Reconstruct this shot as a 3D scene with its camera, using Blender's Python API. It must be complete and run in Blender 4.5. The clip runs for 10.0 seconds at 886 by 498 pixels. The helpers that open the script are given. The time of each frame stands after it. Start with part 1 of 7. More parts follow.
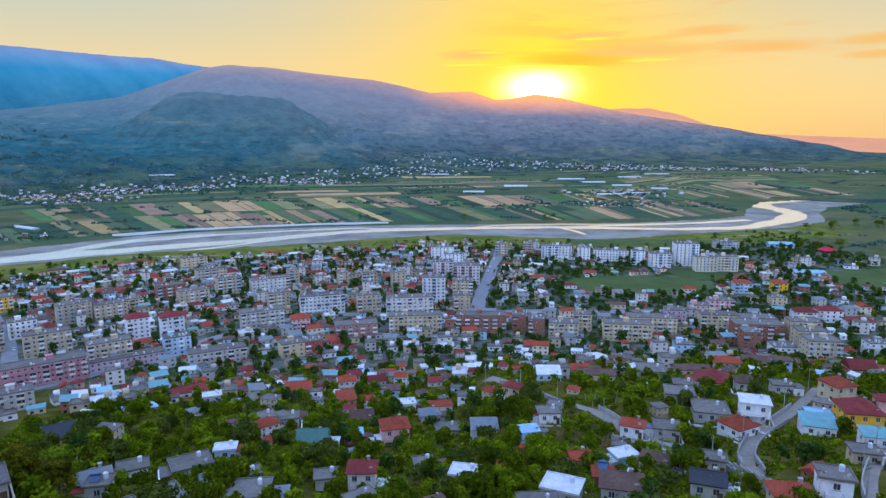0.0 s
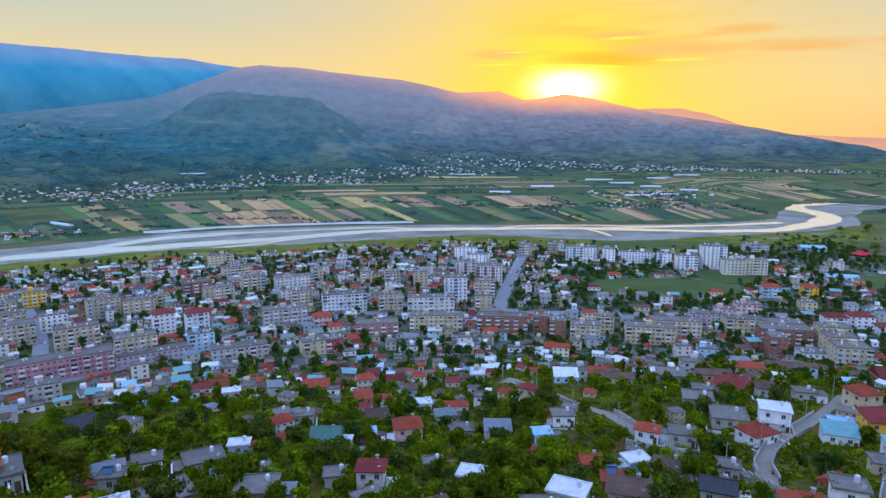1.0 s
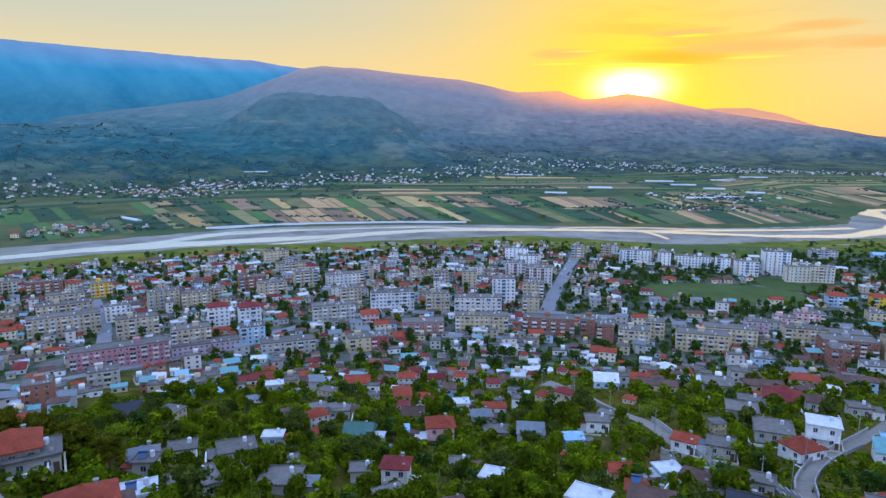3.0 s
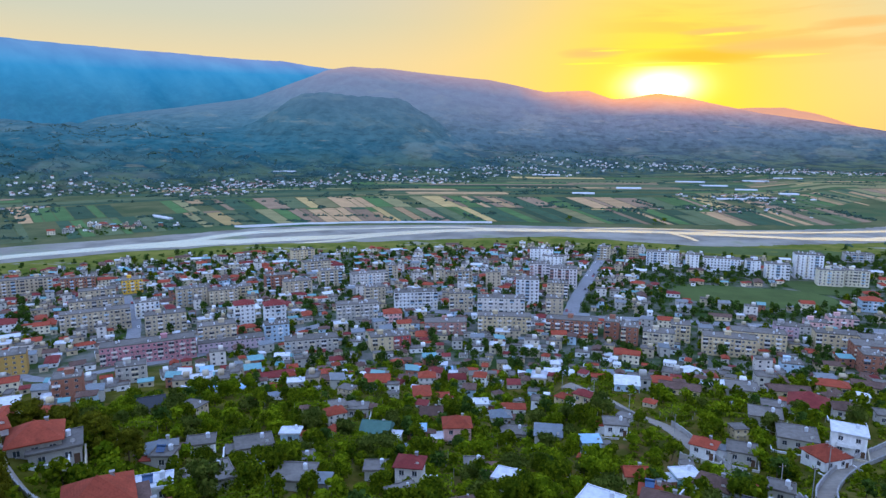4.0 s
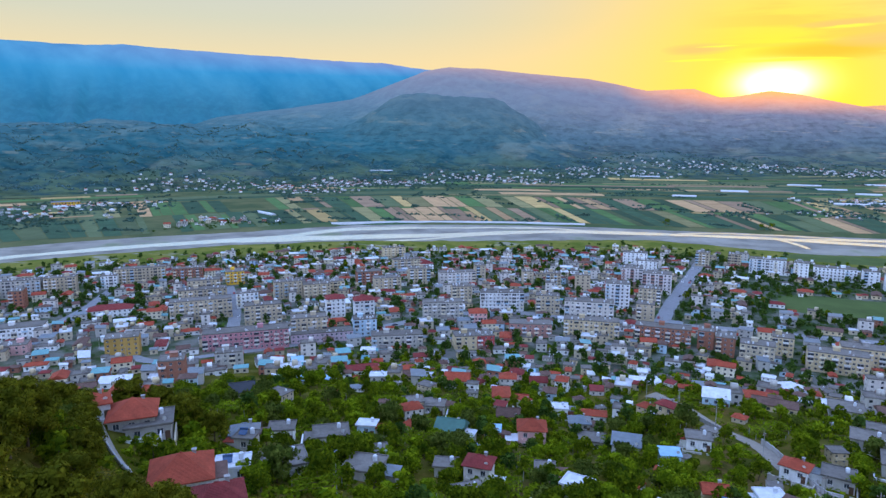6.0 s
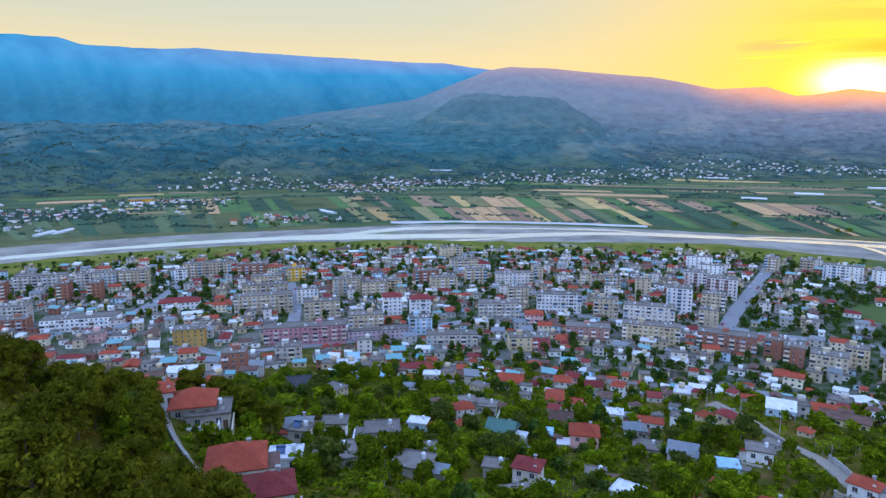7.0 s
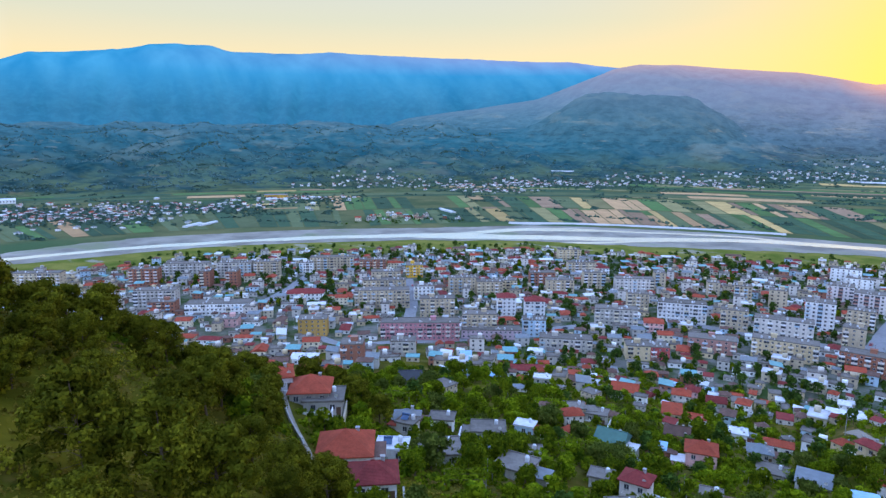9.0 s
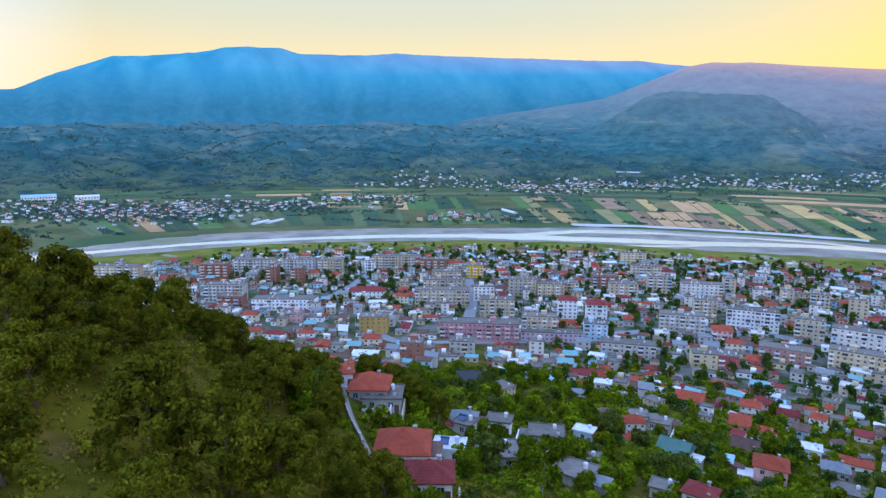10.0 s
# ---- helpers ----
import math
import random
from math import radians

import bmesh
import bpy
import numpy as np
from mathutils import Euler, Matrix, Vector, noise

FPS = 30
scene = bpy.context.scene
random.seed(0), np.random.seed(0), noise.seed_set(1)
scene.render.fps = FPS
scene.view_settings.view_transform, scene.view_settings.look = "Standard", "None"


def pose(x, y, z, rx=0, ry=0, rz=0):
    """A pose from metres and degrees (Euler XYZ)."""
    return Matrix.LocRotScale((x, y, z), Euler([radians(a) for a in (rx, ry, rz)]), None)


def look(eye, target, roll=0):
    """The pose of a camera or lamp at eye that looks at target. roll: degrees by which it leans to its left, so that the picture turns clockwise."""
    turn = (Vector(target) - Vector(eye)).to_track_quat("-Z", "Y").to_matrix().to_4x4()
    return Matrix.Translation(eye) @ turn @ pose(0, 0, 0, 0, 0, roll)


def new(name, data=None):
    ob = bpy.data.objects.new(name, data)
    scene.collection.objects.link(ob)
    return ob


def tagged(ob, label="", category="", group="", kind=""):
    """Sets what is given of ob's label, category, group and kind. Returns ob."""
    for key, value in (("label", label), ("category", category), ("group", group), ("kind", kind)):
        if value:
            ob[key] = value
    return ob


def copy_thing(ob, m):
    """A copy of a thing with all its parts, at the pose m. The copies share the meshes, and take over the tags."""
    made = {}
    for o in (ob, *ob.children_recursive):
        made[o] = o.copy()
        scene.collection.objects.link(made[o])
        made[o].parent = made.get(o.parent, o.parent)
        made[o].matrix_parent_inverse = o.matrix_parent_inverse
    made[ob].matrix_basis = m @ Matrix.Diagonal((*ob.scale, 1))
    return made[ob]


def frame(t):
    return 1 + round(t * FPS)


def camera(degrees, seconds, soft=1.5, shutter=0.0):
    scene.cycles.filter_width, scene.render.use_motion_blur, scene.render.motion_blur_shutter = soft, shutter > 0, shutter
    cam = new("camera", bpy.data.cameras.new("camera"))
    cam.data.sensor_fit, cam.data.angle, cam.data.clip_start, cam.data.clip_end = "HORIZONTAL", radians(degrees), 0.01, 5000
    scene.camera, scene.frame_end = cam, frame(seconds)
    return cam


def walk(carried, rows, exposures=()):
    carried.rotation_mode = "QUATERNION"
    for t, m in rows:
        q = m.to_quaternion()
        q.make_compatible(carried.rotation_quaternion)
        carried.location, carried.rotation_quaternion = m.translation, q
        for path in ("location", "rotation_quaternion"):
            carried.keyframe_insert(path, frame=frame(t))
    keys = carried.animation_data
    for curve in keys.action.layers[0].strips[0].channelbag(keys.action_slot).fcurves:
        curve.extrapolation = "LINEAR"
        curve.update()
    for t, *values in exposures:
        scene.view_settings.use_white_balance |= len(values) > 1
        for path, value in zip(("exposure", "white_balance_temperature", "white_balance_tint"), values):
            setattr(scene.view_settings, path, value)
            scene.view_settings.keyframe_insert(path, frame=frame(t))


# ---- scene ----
cam = camera(69.48, 10.0, soft=1.4)
PATH = [
    (0.0, pose(-0.13, -0.38, 130.13, 80.01, 0.33, -1.07)),
    (0.5, pose(1.81, -0.28, 130.15, 80.01, 0.25, 0.15)),
    (1.0, pose(3.67, -0.18, 130.17, 80.01, 0.18, 1.42)),
    (1.5, pose(5.44, -0.07, 130.19, 80.01, 0.12, 2.69)),
    (2.0, pose(7.13, 0.03, 130.21, 80.01, 0.08, 3.98)),
    (2.5, pose(8.74, 0.13, 130.24, 80.01, 0.04, 5.32)),
    (4.0, pose(13.04, 0.43, 130.34, 80.01, -0.02, 9.10)),
    (4.5, pose(14.29, 0.54, 130.39, 80.01, -0.03, 10.46)),
    (5.0, pose(15.45, 0.64, 130.43, 80.01, -0.04, 12.42)),
    (5.5, pose(16.50, 0.74, 130.48, 80.01, -0.04, 14.92)),
    (7.0, pose(19.03, 1.04, 130.64, 80.00, -0.05, 22.93)),
    (7.5, pose(19.64, 1.14, 130.71, 80.00, -0.05, 25.57)),
    (8.0, pose(20.13, 1.24, 130.77, 80.00, -0.06, 28.23)),
    (8.5, pose(20.50, 1.34, 130.84, 80.00, -0.07, 30.90)),
    (9.0, pose(20.73, 1.44, 130.91, 80.00, -0.09, 33.67)),
    (9.5, pose(20.82, 1.55, 130.99, 80.00, -0.11, 36.42)),
    (10.0, pose(20.76, 1.65, 131.06, 80.00, -0.14, 39.22)),
]
walk(cam, PATH, [(0, 0.0), (4, 0.04), (7, 0.18), (10, 0.32)])

# ---------------------------------------------------------------- world, sun
SUN_AZ, SUN_EL = radians(9.3), radians(3.6)          # clockwise from +y; height over the horizon
SUN_DIR = Vector((math.sin(SUN_AZ) * math.cos(SUN_EL), math.cos(SUN_AZ) * math.cos(SUN_EL), math.sin(SUN_EL)))
scene.view_settings.exposure = 0.0


DUSK, AMBER, GOLD = (0.80, 0.47, 0.015), (0.90, 0.50, 0.15), (1.5, 1.2, 0.05)
# single streaks of cloud: bearing, height, half length and half thickness in degrees, tone
STREAKS = [(12.2, 6.35, 4.6, 0.62, DUSK), (17.6, 6.95, 4.6, 0.55, AMBER), (13.6, 8.25, 3.0, 0.26, AMBER), (22.8, 8.1, 2.8, 0.34, AMBER), (26.8, 6.7, 3.4, 0.40, AMBER), (34.8, 6.8, 3.0, 0.34, AMBER),
           (34.9, 5.7, 2.8, 0.34, AMBER), (27.0, 10.7, 1.5, 0.45, AMBER), (3.4, 6.9, 2.4, 0.42, AMBER), (4.9, 7.1, 1.5, 0.07, (1.1, 0.90, 0.06)), (9.9, 5.75, 3.8, 0.16, GOLD), (13.6, 8.0, 1.7, 0.10, (1.1, 0.90, 0.06)), (18.5, 6.15, 2.4, 0.10, (1.1, 0.86, 0.10)), (3.4, 6.0, 2.2, 0.10, (1.1, 0.90, 0.06))]


def sky():
    w = bpy.data.worlds.new("evening_sky")
    scene.world = w
    w.use_nodes = True
    nt = w.node_tree
    nt.nodes.clear()
    N, L = nt.nodes.new, nt.links.new
    out, bg = N("ShaderNodeOutputWorld"), N("ShaderNodeBackground")
    L(bg.outputs[0], out.inputs[0])
    tc = N("ShaderNodeTexCoord")
    nrm = N("ShaderNodeVectorMath")
    nrm.operation = "NORMALIZE"
    L(tc.outputs["Generated"], nrm.inputs[0])
    sep = N("ShaderNodeSeparateXYZ")
    L(nrm.outputs[0], sep.inputs[0])

    def math_node(op, a, b=None, clamp=False):
        m = N("ShaderNodeMath")
        m.operation, m.use_clamp = op, clamp
        for k, v in ((0, a), (1, b)):
            if v is None:
                continue
            if isinstance(v, (int, float)):
                m.inputs[k].default_value = v
            else:
                L(v, m.inputs[k])
        return m.outputs[0]

    def mix(fac, a, b, kind="MIX"):
        m = N("ShaderNodeMix")
        m.data_type, m.blend_type = "RGBA", kind
        for k, v in ((0, fac), (6, a), (7, b)):
            if isinstance(v, tuple):
                m.inputs[k].default_value = (*v, 1)
            elif isinstance(v, (int, float)):
                m.inputs[k].default_value = v
            else:
                L(v, m.inputs[k])
        return m.outputs[2]

    # physical sky
    st = N("ShaderNodeTexSky")
    st.sky_type, st.sun_disc = "NISHITA", False
    st.sun_elevation, st.sun_rotation = SUN_EL, SUN_AZ
    st.air_density, st.dust_density = 1.2, 0.6
    # evening haze: pale by the horizon, clear and bluish overhead
    ramp = N("ShaderNodeValToRGB")
    L(math_node("MULTIPLY", sep.outputs[2], 1.0, True), ramp.inputs[0])
    cr = ramp.color_ramp
    cr.elements[0].position, cr.elements[0].color = 0.0, (0.84, 0.55, 0.26, 1)
    cr.elements[1].position, cr.elements[1].color = 1.0, (0.52, 0.86, 1.80, 1)
    for p, c in ((0.05, (0.87, 0.65, 0.32)), (0.11, (0.80, 0.66, 0.40)), (0.165, (0.62, 0.62, 0.49)), (0.24, (0.54, 0.59, 0.60)), (0.42, (0.55, 0.82, 1.50))):
        e = cr.elements.new(p)
        e.color = (*c, 1)
    # light round the sun, and an unseen pale sky opposite, brightened to light the facades
    dt = N("ShaderNodeVectorMath")
    dt.operation = "DOT_PRODUCT"
    dt.inputs[1].default_value = SUN_DIR
    L(nrm.outputs[0], dt.inputs[0])
    c = math_node("MAXIMUM", dt.outputs["Value"], 0.0)
    wide, mid, core = (math_node("POWER", c, k) for k in (14, 62, 330))
    east = N("ShaderNodeMapRange")
    east.inputs[1].default_value, east.inputs[2].default_value = 0.25, -0.75
    L(dt.outputs["Value"], east.inputs[0])
    col = mix(math_node("MULTIPLY", east.outputs[0], 0.9), ramp.outputs[0], (1.17, 1.55, 2.50))
    col = mix(math_node("MULTIPLY", wide, 0.8), col, (0.98, 0.64, 0.15))
    col = mix(math_node("MULTIPLY", mid, 0.9), col, (1.02, 0.70, 0.020))
    col = mix(math_node("MULTIPLY", core, 0.8), col, (1.08, 0.86, 0.004))
    # thin streaks of cloud
    mp = N("ShaderNodeMapping")
    mp.inputs["Scale"].default_value = (5.0, 5.0, 46.0)
    mp.inputs["Rotation"].default_value = (0.0, radians(-2), 0.0)
    L(nrm.outputs[0], mp.inputs[0])
    nz = N("ShaderNodeTexNoise")
    nz.inputs["Scale"].default_value, nz.inputs["Detail"].default_value, nz.inputs["Roughness"].default_value = 0.8, 6, 0.55
    nz.inputs["Distortion"].default_value = 0.6
    L(mp.outputs[0], nz.inputs["Vector"])
    cl = N("ShaderNodeMapRange")
    cl.inputs[1].default_value, cl.inputs[2].default_value = 0.46, 0.60
    L(nz.outputs["Fac"], cl.inputs[0])
    near = N("ShaderNodeMapRange")
    near.inputs[1].default_value, near.inputs[2].default_value = 0.86, 0.95
    L(c, near.inputs[0])
    above = N("ShaderNodeMapRange")
    above.inputs[1].default_value, above.inputs[2].default_value = 0.085, 0.12
    L(sep.outputs[2], above.inputs[0])
    right = N("ShaderNodeMapRange")
    right.inputs[1].default_value, right.inputs[2].default_value = 0.04, 0.16
    L(sep.outputs[0], right.inputs[0])
    amount = math_node("MULTIPLY", right.outputs[0], math_node("MULTIPLY", math_node("MULTIPLY", cl.outputs[0], near.outputs[0]), above.outputs[0]))
    col = mix(math_node("MULTIPLY", amount, 0.35), col, (0.88, 0.38, 0.08))
    az = math_node("MULTIPLY", math_node("ARCTAN2", sep.outputs[0], sep.outputs[1]), 57.296)
    el = math_node("MULTIPLY", math_node("ARCSINE", sep.outputs[2]), 57.296)
    # the sun itself, a flattened glare in the thick air
    u = math_node("DIVIDE", math_node("SUBTRACT", az, 9.3), 3.1)
    v = math_node("DIVIDE", math_node("SUBTRACT", el, 4.1), 1.5)
    glare = math_node("EXPONENT", math_node("MULTIPLY", math_node("ADD", math_node("MULTIPLY", u, u), math_node("MULTIPLY", v, v)), -1.7))
    col = mix(glare, col, (2.9, 2.6, 1.9))
    # the cloud streaks in front
    rag = math_node("MULTIPLY", math_node("SUBTRACT", nz.outputs["Fac"], 0.5), 0.8)
    for a, e, wa, we, tone in STREAKS:
        u = math_node("DIVIDE", math_node("SUBTRACT", az, a), wa)
        v = math_node("DIVIDE", math_node("ADD", math_node("SUBTRACT", el, e), rag), we)
        r2 = math_node("ADD", math_node("MULTIPLY", u, u), math_node("MULTIPLY", v, v))
        m = N("ShaderNodeMapRange")
        m.inputs[1].default_value, m.inputs[2].default_value, m.inputs[4].default_value = 1.5, 0.1, 0.85
        L(r2, m.inputs[0])
        col = mix(m.outputs[0], col, tone)
    both = mix(0.010, col, st.outputs[0], "ADD")
    L(both, bg.inputs[0])
    bg.inputs[1].default_value = 1.0


sky()
sun_data = bpy.data.lights.new("sun", "SUN")
sun_data.energy, sun_data.angle, sun_data.color = 1.2, radians(1.5), (1.0, 0.66, 0.36)
sun = new("sun", sun_data)
sun.matrix_world = look(SUN_DIR * 500, (0, 0, 0))


# ---------------------------------------------------------------- materials
class Nodes:
    """Short names for building one node material."""

    def __init__(self, name, rough=0.8, metal=0.0, spec=0.3):
        self.m = bpy.data.materials.new(name)
        self.m.use_nodes = True
        self.t = self.m.node_tree
        self.b = self.t.nodes["Principled BSDF"]
        self.b.inputs["Roughness"].default_value = rough
        self.b.inputs["Metallic"].default_value = metal
        self.b.inputs["Specular IOR Level"].default_value = spec

    def n(self, kind):
        return self.t.nodes.new("ShaderNode" + kind)

    def link(self, a, b):
        self.t.links.new(a, b)

    def where(self, scale=1.0, stretch=(1, 1, 1)):
        """World-sized coordinates that stay with the place."""
        g, mp = self.n("NewGeometry"), self.n("Mapping")
        mp.inputs["Scale"].default_value = tuple(scale * s for s in stretch)
        self.link(g.outputs["Position"], mp.inputs[0])
        return mp.outputs[0]

    def noise(self, scale, detail=3, rough=0.55, stretch=(1, 1, 1)):
        z = self.n("TexNoise")
        z.inputs["Scale"].default_value, z.inputs["Detail"].default_value, z.inputs["Roughness"].default_value = 1.0, detail, rough
        self.link(self.where(scale, stretch), z.inputs["Vector"])
        return z.outputs["Fac"]

    def ramp(self, fac, lo, hi, a=0.0, b=1.0):
        r = self.n("MapRange")
        for k, v in ((1, lo), (2, hi), (3, a), (4, b)):
            r.inputs[k].default_value = v
        self.link(fac, r.inputs[0])
        return r.outputs[0]

    def mix(self, fac, a, b, kind="MIX"):
        m = self.n("Mix")
        m.data_type, m.blend_type = "RGBA", kind
        for k, v in ((0, fac), (6, a), (7, b)):
            if isinstance(v, tuple):
                m.inputs[k].default_value = (*v[:3], 1)
            elif isinstance(v, (int, float)):
                m.inputs[k].default_value = v
            else:
                self.link(v, m.inputs[k])
        return m.outputs[2]

    def math(self, op, a, b):
        m = self.n("Math")
        m.operation = op
        for k, v in ((0, a), (1, b)):
            if isinstance(v, (int, float)):
                m.inputs[k].default_value = v
            else:
                self.link(v, m.inputs[k])
        return m.outputs[0]

    def chance(self):
        return self.n("ObjectInfo").outputs["Random"]

    def island(self):
        return self.n("NewGeometry").outputs["Random Per Island"]

    def bump(self, height, strength, depth):
        u = self.n("Bump")
        u.inputs["Strength"].default_value, u.inputs["Distance"].default_value = strength, depth
        self.link(height, u.inputs["Height"])
        self.link(u.outputs[0], self.b.inputs["Normal"])

    def done(self, colour):
        self.link(colour, self.b.inputs["Base Color"])
        return self.m


def scaled(c, k):
    return tuple(min(1.0, v * k) for v in c)


def plaster(name, c, dirt=0.35):
    s = Nodes(name, 0.88, spec=0.2)
    col = s.mix(s.ramp(s.noise(0.9, 5, 0.65), 0.3, 0.7), scaled(c, 0.86), scaled(c, 1.06))
    streak = s.ramp(s.noise(1.0, 4, 0.6, (1.6, 1.6, 0.16)), 0.50, 0.72, 0.0, dirt)
    col = s.mix(streak, col, (c[0] * 0.42 + 0.02, c[1] * 0.40 + 0.02, c[2] * 0.40 + 0.02))
    tone = s.math("MULTIPLY", s.ramp(s.chance(), 0, 1, 0.86, 1.16), s.ramp(s.noise(0.045, 1), 0.3, 0.7, 0.84, 1.16))
    col = s.mix(1.0, col, s.mix(tone, (0, 0, 0), (1, 1, 1)), "MULTIPLY")
    s.bump(s.noise(6, 3), 0.3, 0.02)
    return s.done(col)


def tiled(name, c, wear=0.5):
    """Curved clay tiles: courses across the fall and patches of age."""
    s = Nodes(name, 0.85, spec=0.2)
    age = s.ramp(s.noise(0.45, 5, 0.7), 0.35, 0.7)
    col = s.mix(age, scaled(c, 0.72), scaled(c, 1.18))
    col = s.mix(s.ramp(s.noise(3.0, 2), 0.45, 0.75, 0, wear), col, scaled(c, 0.45))
    tone = s.ramp(s.chance(), 0, 1, 0.72, 1.15)
    col = s.mix(1.0, col, s.mix(tone, (0, 0, 0), (1, 1, 1)), "MULTIPLY")
    w = s.n("TexWave")
    w.wave_type, w.bands_direction = "BANDS", "Z"
    w.inputs["Scale"].default_value, w.inputs["Distortion"].default_value = 2.6, 1.5
    s.link(s.where(1.0), w.inputs["Vector"])
    s.bump(w.outputs["Fac"], 0.6, 0.06)
    return s.done(col)


def concrete(name, c, rough=0.9):
    s = Nodes(name, rough, spec=0.2)
    col = s.mix(s.ramp(s.noise(0.7, 6, 0.7), 0.3, 0.72), scaled(c, 0.62), scaled(c, 1.15))
    col = s.mix(s.ramp(s.noise(0.16, 3), 0.52, 0.7, 0, 0.5), col, scaled(c, 0.5))
    tone = s.ramp(s.chance(), 0, 1, 0.78, 1.15)
    col = s.mix(1.0, col, s.mix(tone, (0, 0, 0), (1, 1, 1)), "MULTIPLY")
    s.bump(s.noise(4, 4), 0.4, 0.03)
    return s.done(col)


def brickwork(name, c):
    s = Nodes(name, 0.9, spec=0.2)
    col = s.mix(s.ramp(s.noise(1.2, 6, 0.75), 0.3, 0.7), scaled(c, 0.7), scaled(c, 1.2))
    lines = s.n("TexWave")
    lines.wave_type, lines.bands_direction = "BANDS", "Z"
    lines.inputs["Scale"].default_value = 2.4
    s.link(s.where(1.0), lines.inputs["Vector"])
    col = s.mix(s.ramp(lines.outputs["Fac"], 0.75, 1.0, 0, 0.35), col, (0.42, 0.37, 0.32))
    s.bump(lines.outputs["Fac"], 0.3, 0.02)
    return s.done(col)


def metal_sheet(name, c, rough=0.5):
    s = Nodes(name, rough, spec=0.4)
    col = s.mix(s.ramp(s.noise(0.6, 4, 0.6), 0.35, 0.7), scaled(c, 0.8), scaled(c, 1.08))
    col = s.mix(s.ramp(s.noise(1.4, 5, 0.7), 0.58, 0.75, 0, 0.5), col, (0.20, 0.13, 0.08))
    w = s.n("TexWave")
    w.bands_direction = "X"
    w.inputs["Scale"].default_value = 1.8
    s.link(s.where(1.0), w.inputs["Vector"])
    s.bump(w.outputs["Fac"], 0.4, 0.04)
    return s.done(col)


def foliage(name, dark, light, through_light=0.25):
    s = Nodes(name, 0.85, spec=0.04)
    col = s.mix(s.island(), dark, light)
    col = s.mix(s.ramp(s.noise(0.25, 3), 0.28, 0.58), scaled(dark, 0.9), col)
    tone = s.ramp(s.chance(), 0, 1, 0.72, 1.30)
    col = s.mix(1.0, col, s.mix(tone, (0, 0, 0), (1, 1, 1)), "MULTIPLY")
    s.done(col)
    tr, add = s.n("BsdfTranslucent"), s.n("MixShader")
    s.link(col, tr.inputs[0])
    add.inputs[0].default_value = through_light
    s.link(s.b.outputs[0], add.inputs[1])
    s.link(tr.outputs[0], add.inputs[2])
    s.link(add.outputs[0], s.t.nodes["Material Output"].inputs[0])
    return s.m


def bark_material():
    s = Nodes("bark", 0.95, spec=0.1)
    col = s.mix(s.noise(3, 4, 0.7, (1, 1, 0.2)), (0.06, 0.042, 0.03), (0.19, 0.14, 0.10))
    s.bump(s.noise(8, 3, 0.6, (1, 1, 0.2)), 0.8, 0.05)
    return s.done(col)


def glass_material():
    s = Nodes("window_glass", 0.12, spec=0.6)
    col = s.mix(s.ramp(s.island(), 0, 1), (0.015, 0.02, 0.03), (0.07, 0.085, 0.11))
    return s.done(col)


def water_material():
    s = Nodes("river_water", 0.16, spec=0.9)
    s.b.inputs["Coat Weight"].default_value, s.b.inputs["Coat Roughness"].default_value = 0.35, 0.12
    s.bump(s.noise(0.35, 4, 0.6), 0.45, 0.5)
    # pale gold of the reflected low sky painted into the silty water's base colour
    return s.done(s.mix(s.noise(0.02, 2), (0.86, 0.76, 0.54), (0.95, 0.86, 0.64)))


def gravel_material():
    s = Nodes("river_gravel", 0.9, spec=0.2)
    col = s.mix(s.ramp(s.noise(0.022, 5, 0.6, (1, 1, 1)), 0.36, 0.66), (0.185, 0.172, 0.145), (0.345, 0.322, 0.275))
    col = s.mix(s.ramp(s.noise(0.011, 4, 0.6), 0.57, 0.68, 0, 0.8), col, (0.16, 0.19, 0.10))
    s.bump(s.noise(0.7, 4, 0.7), 0.5, 0.4)
    return s.done(col)


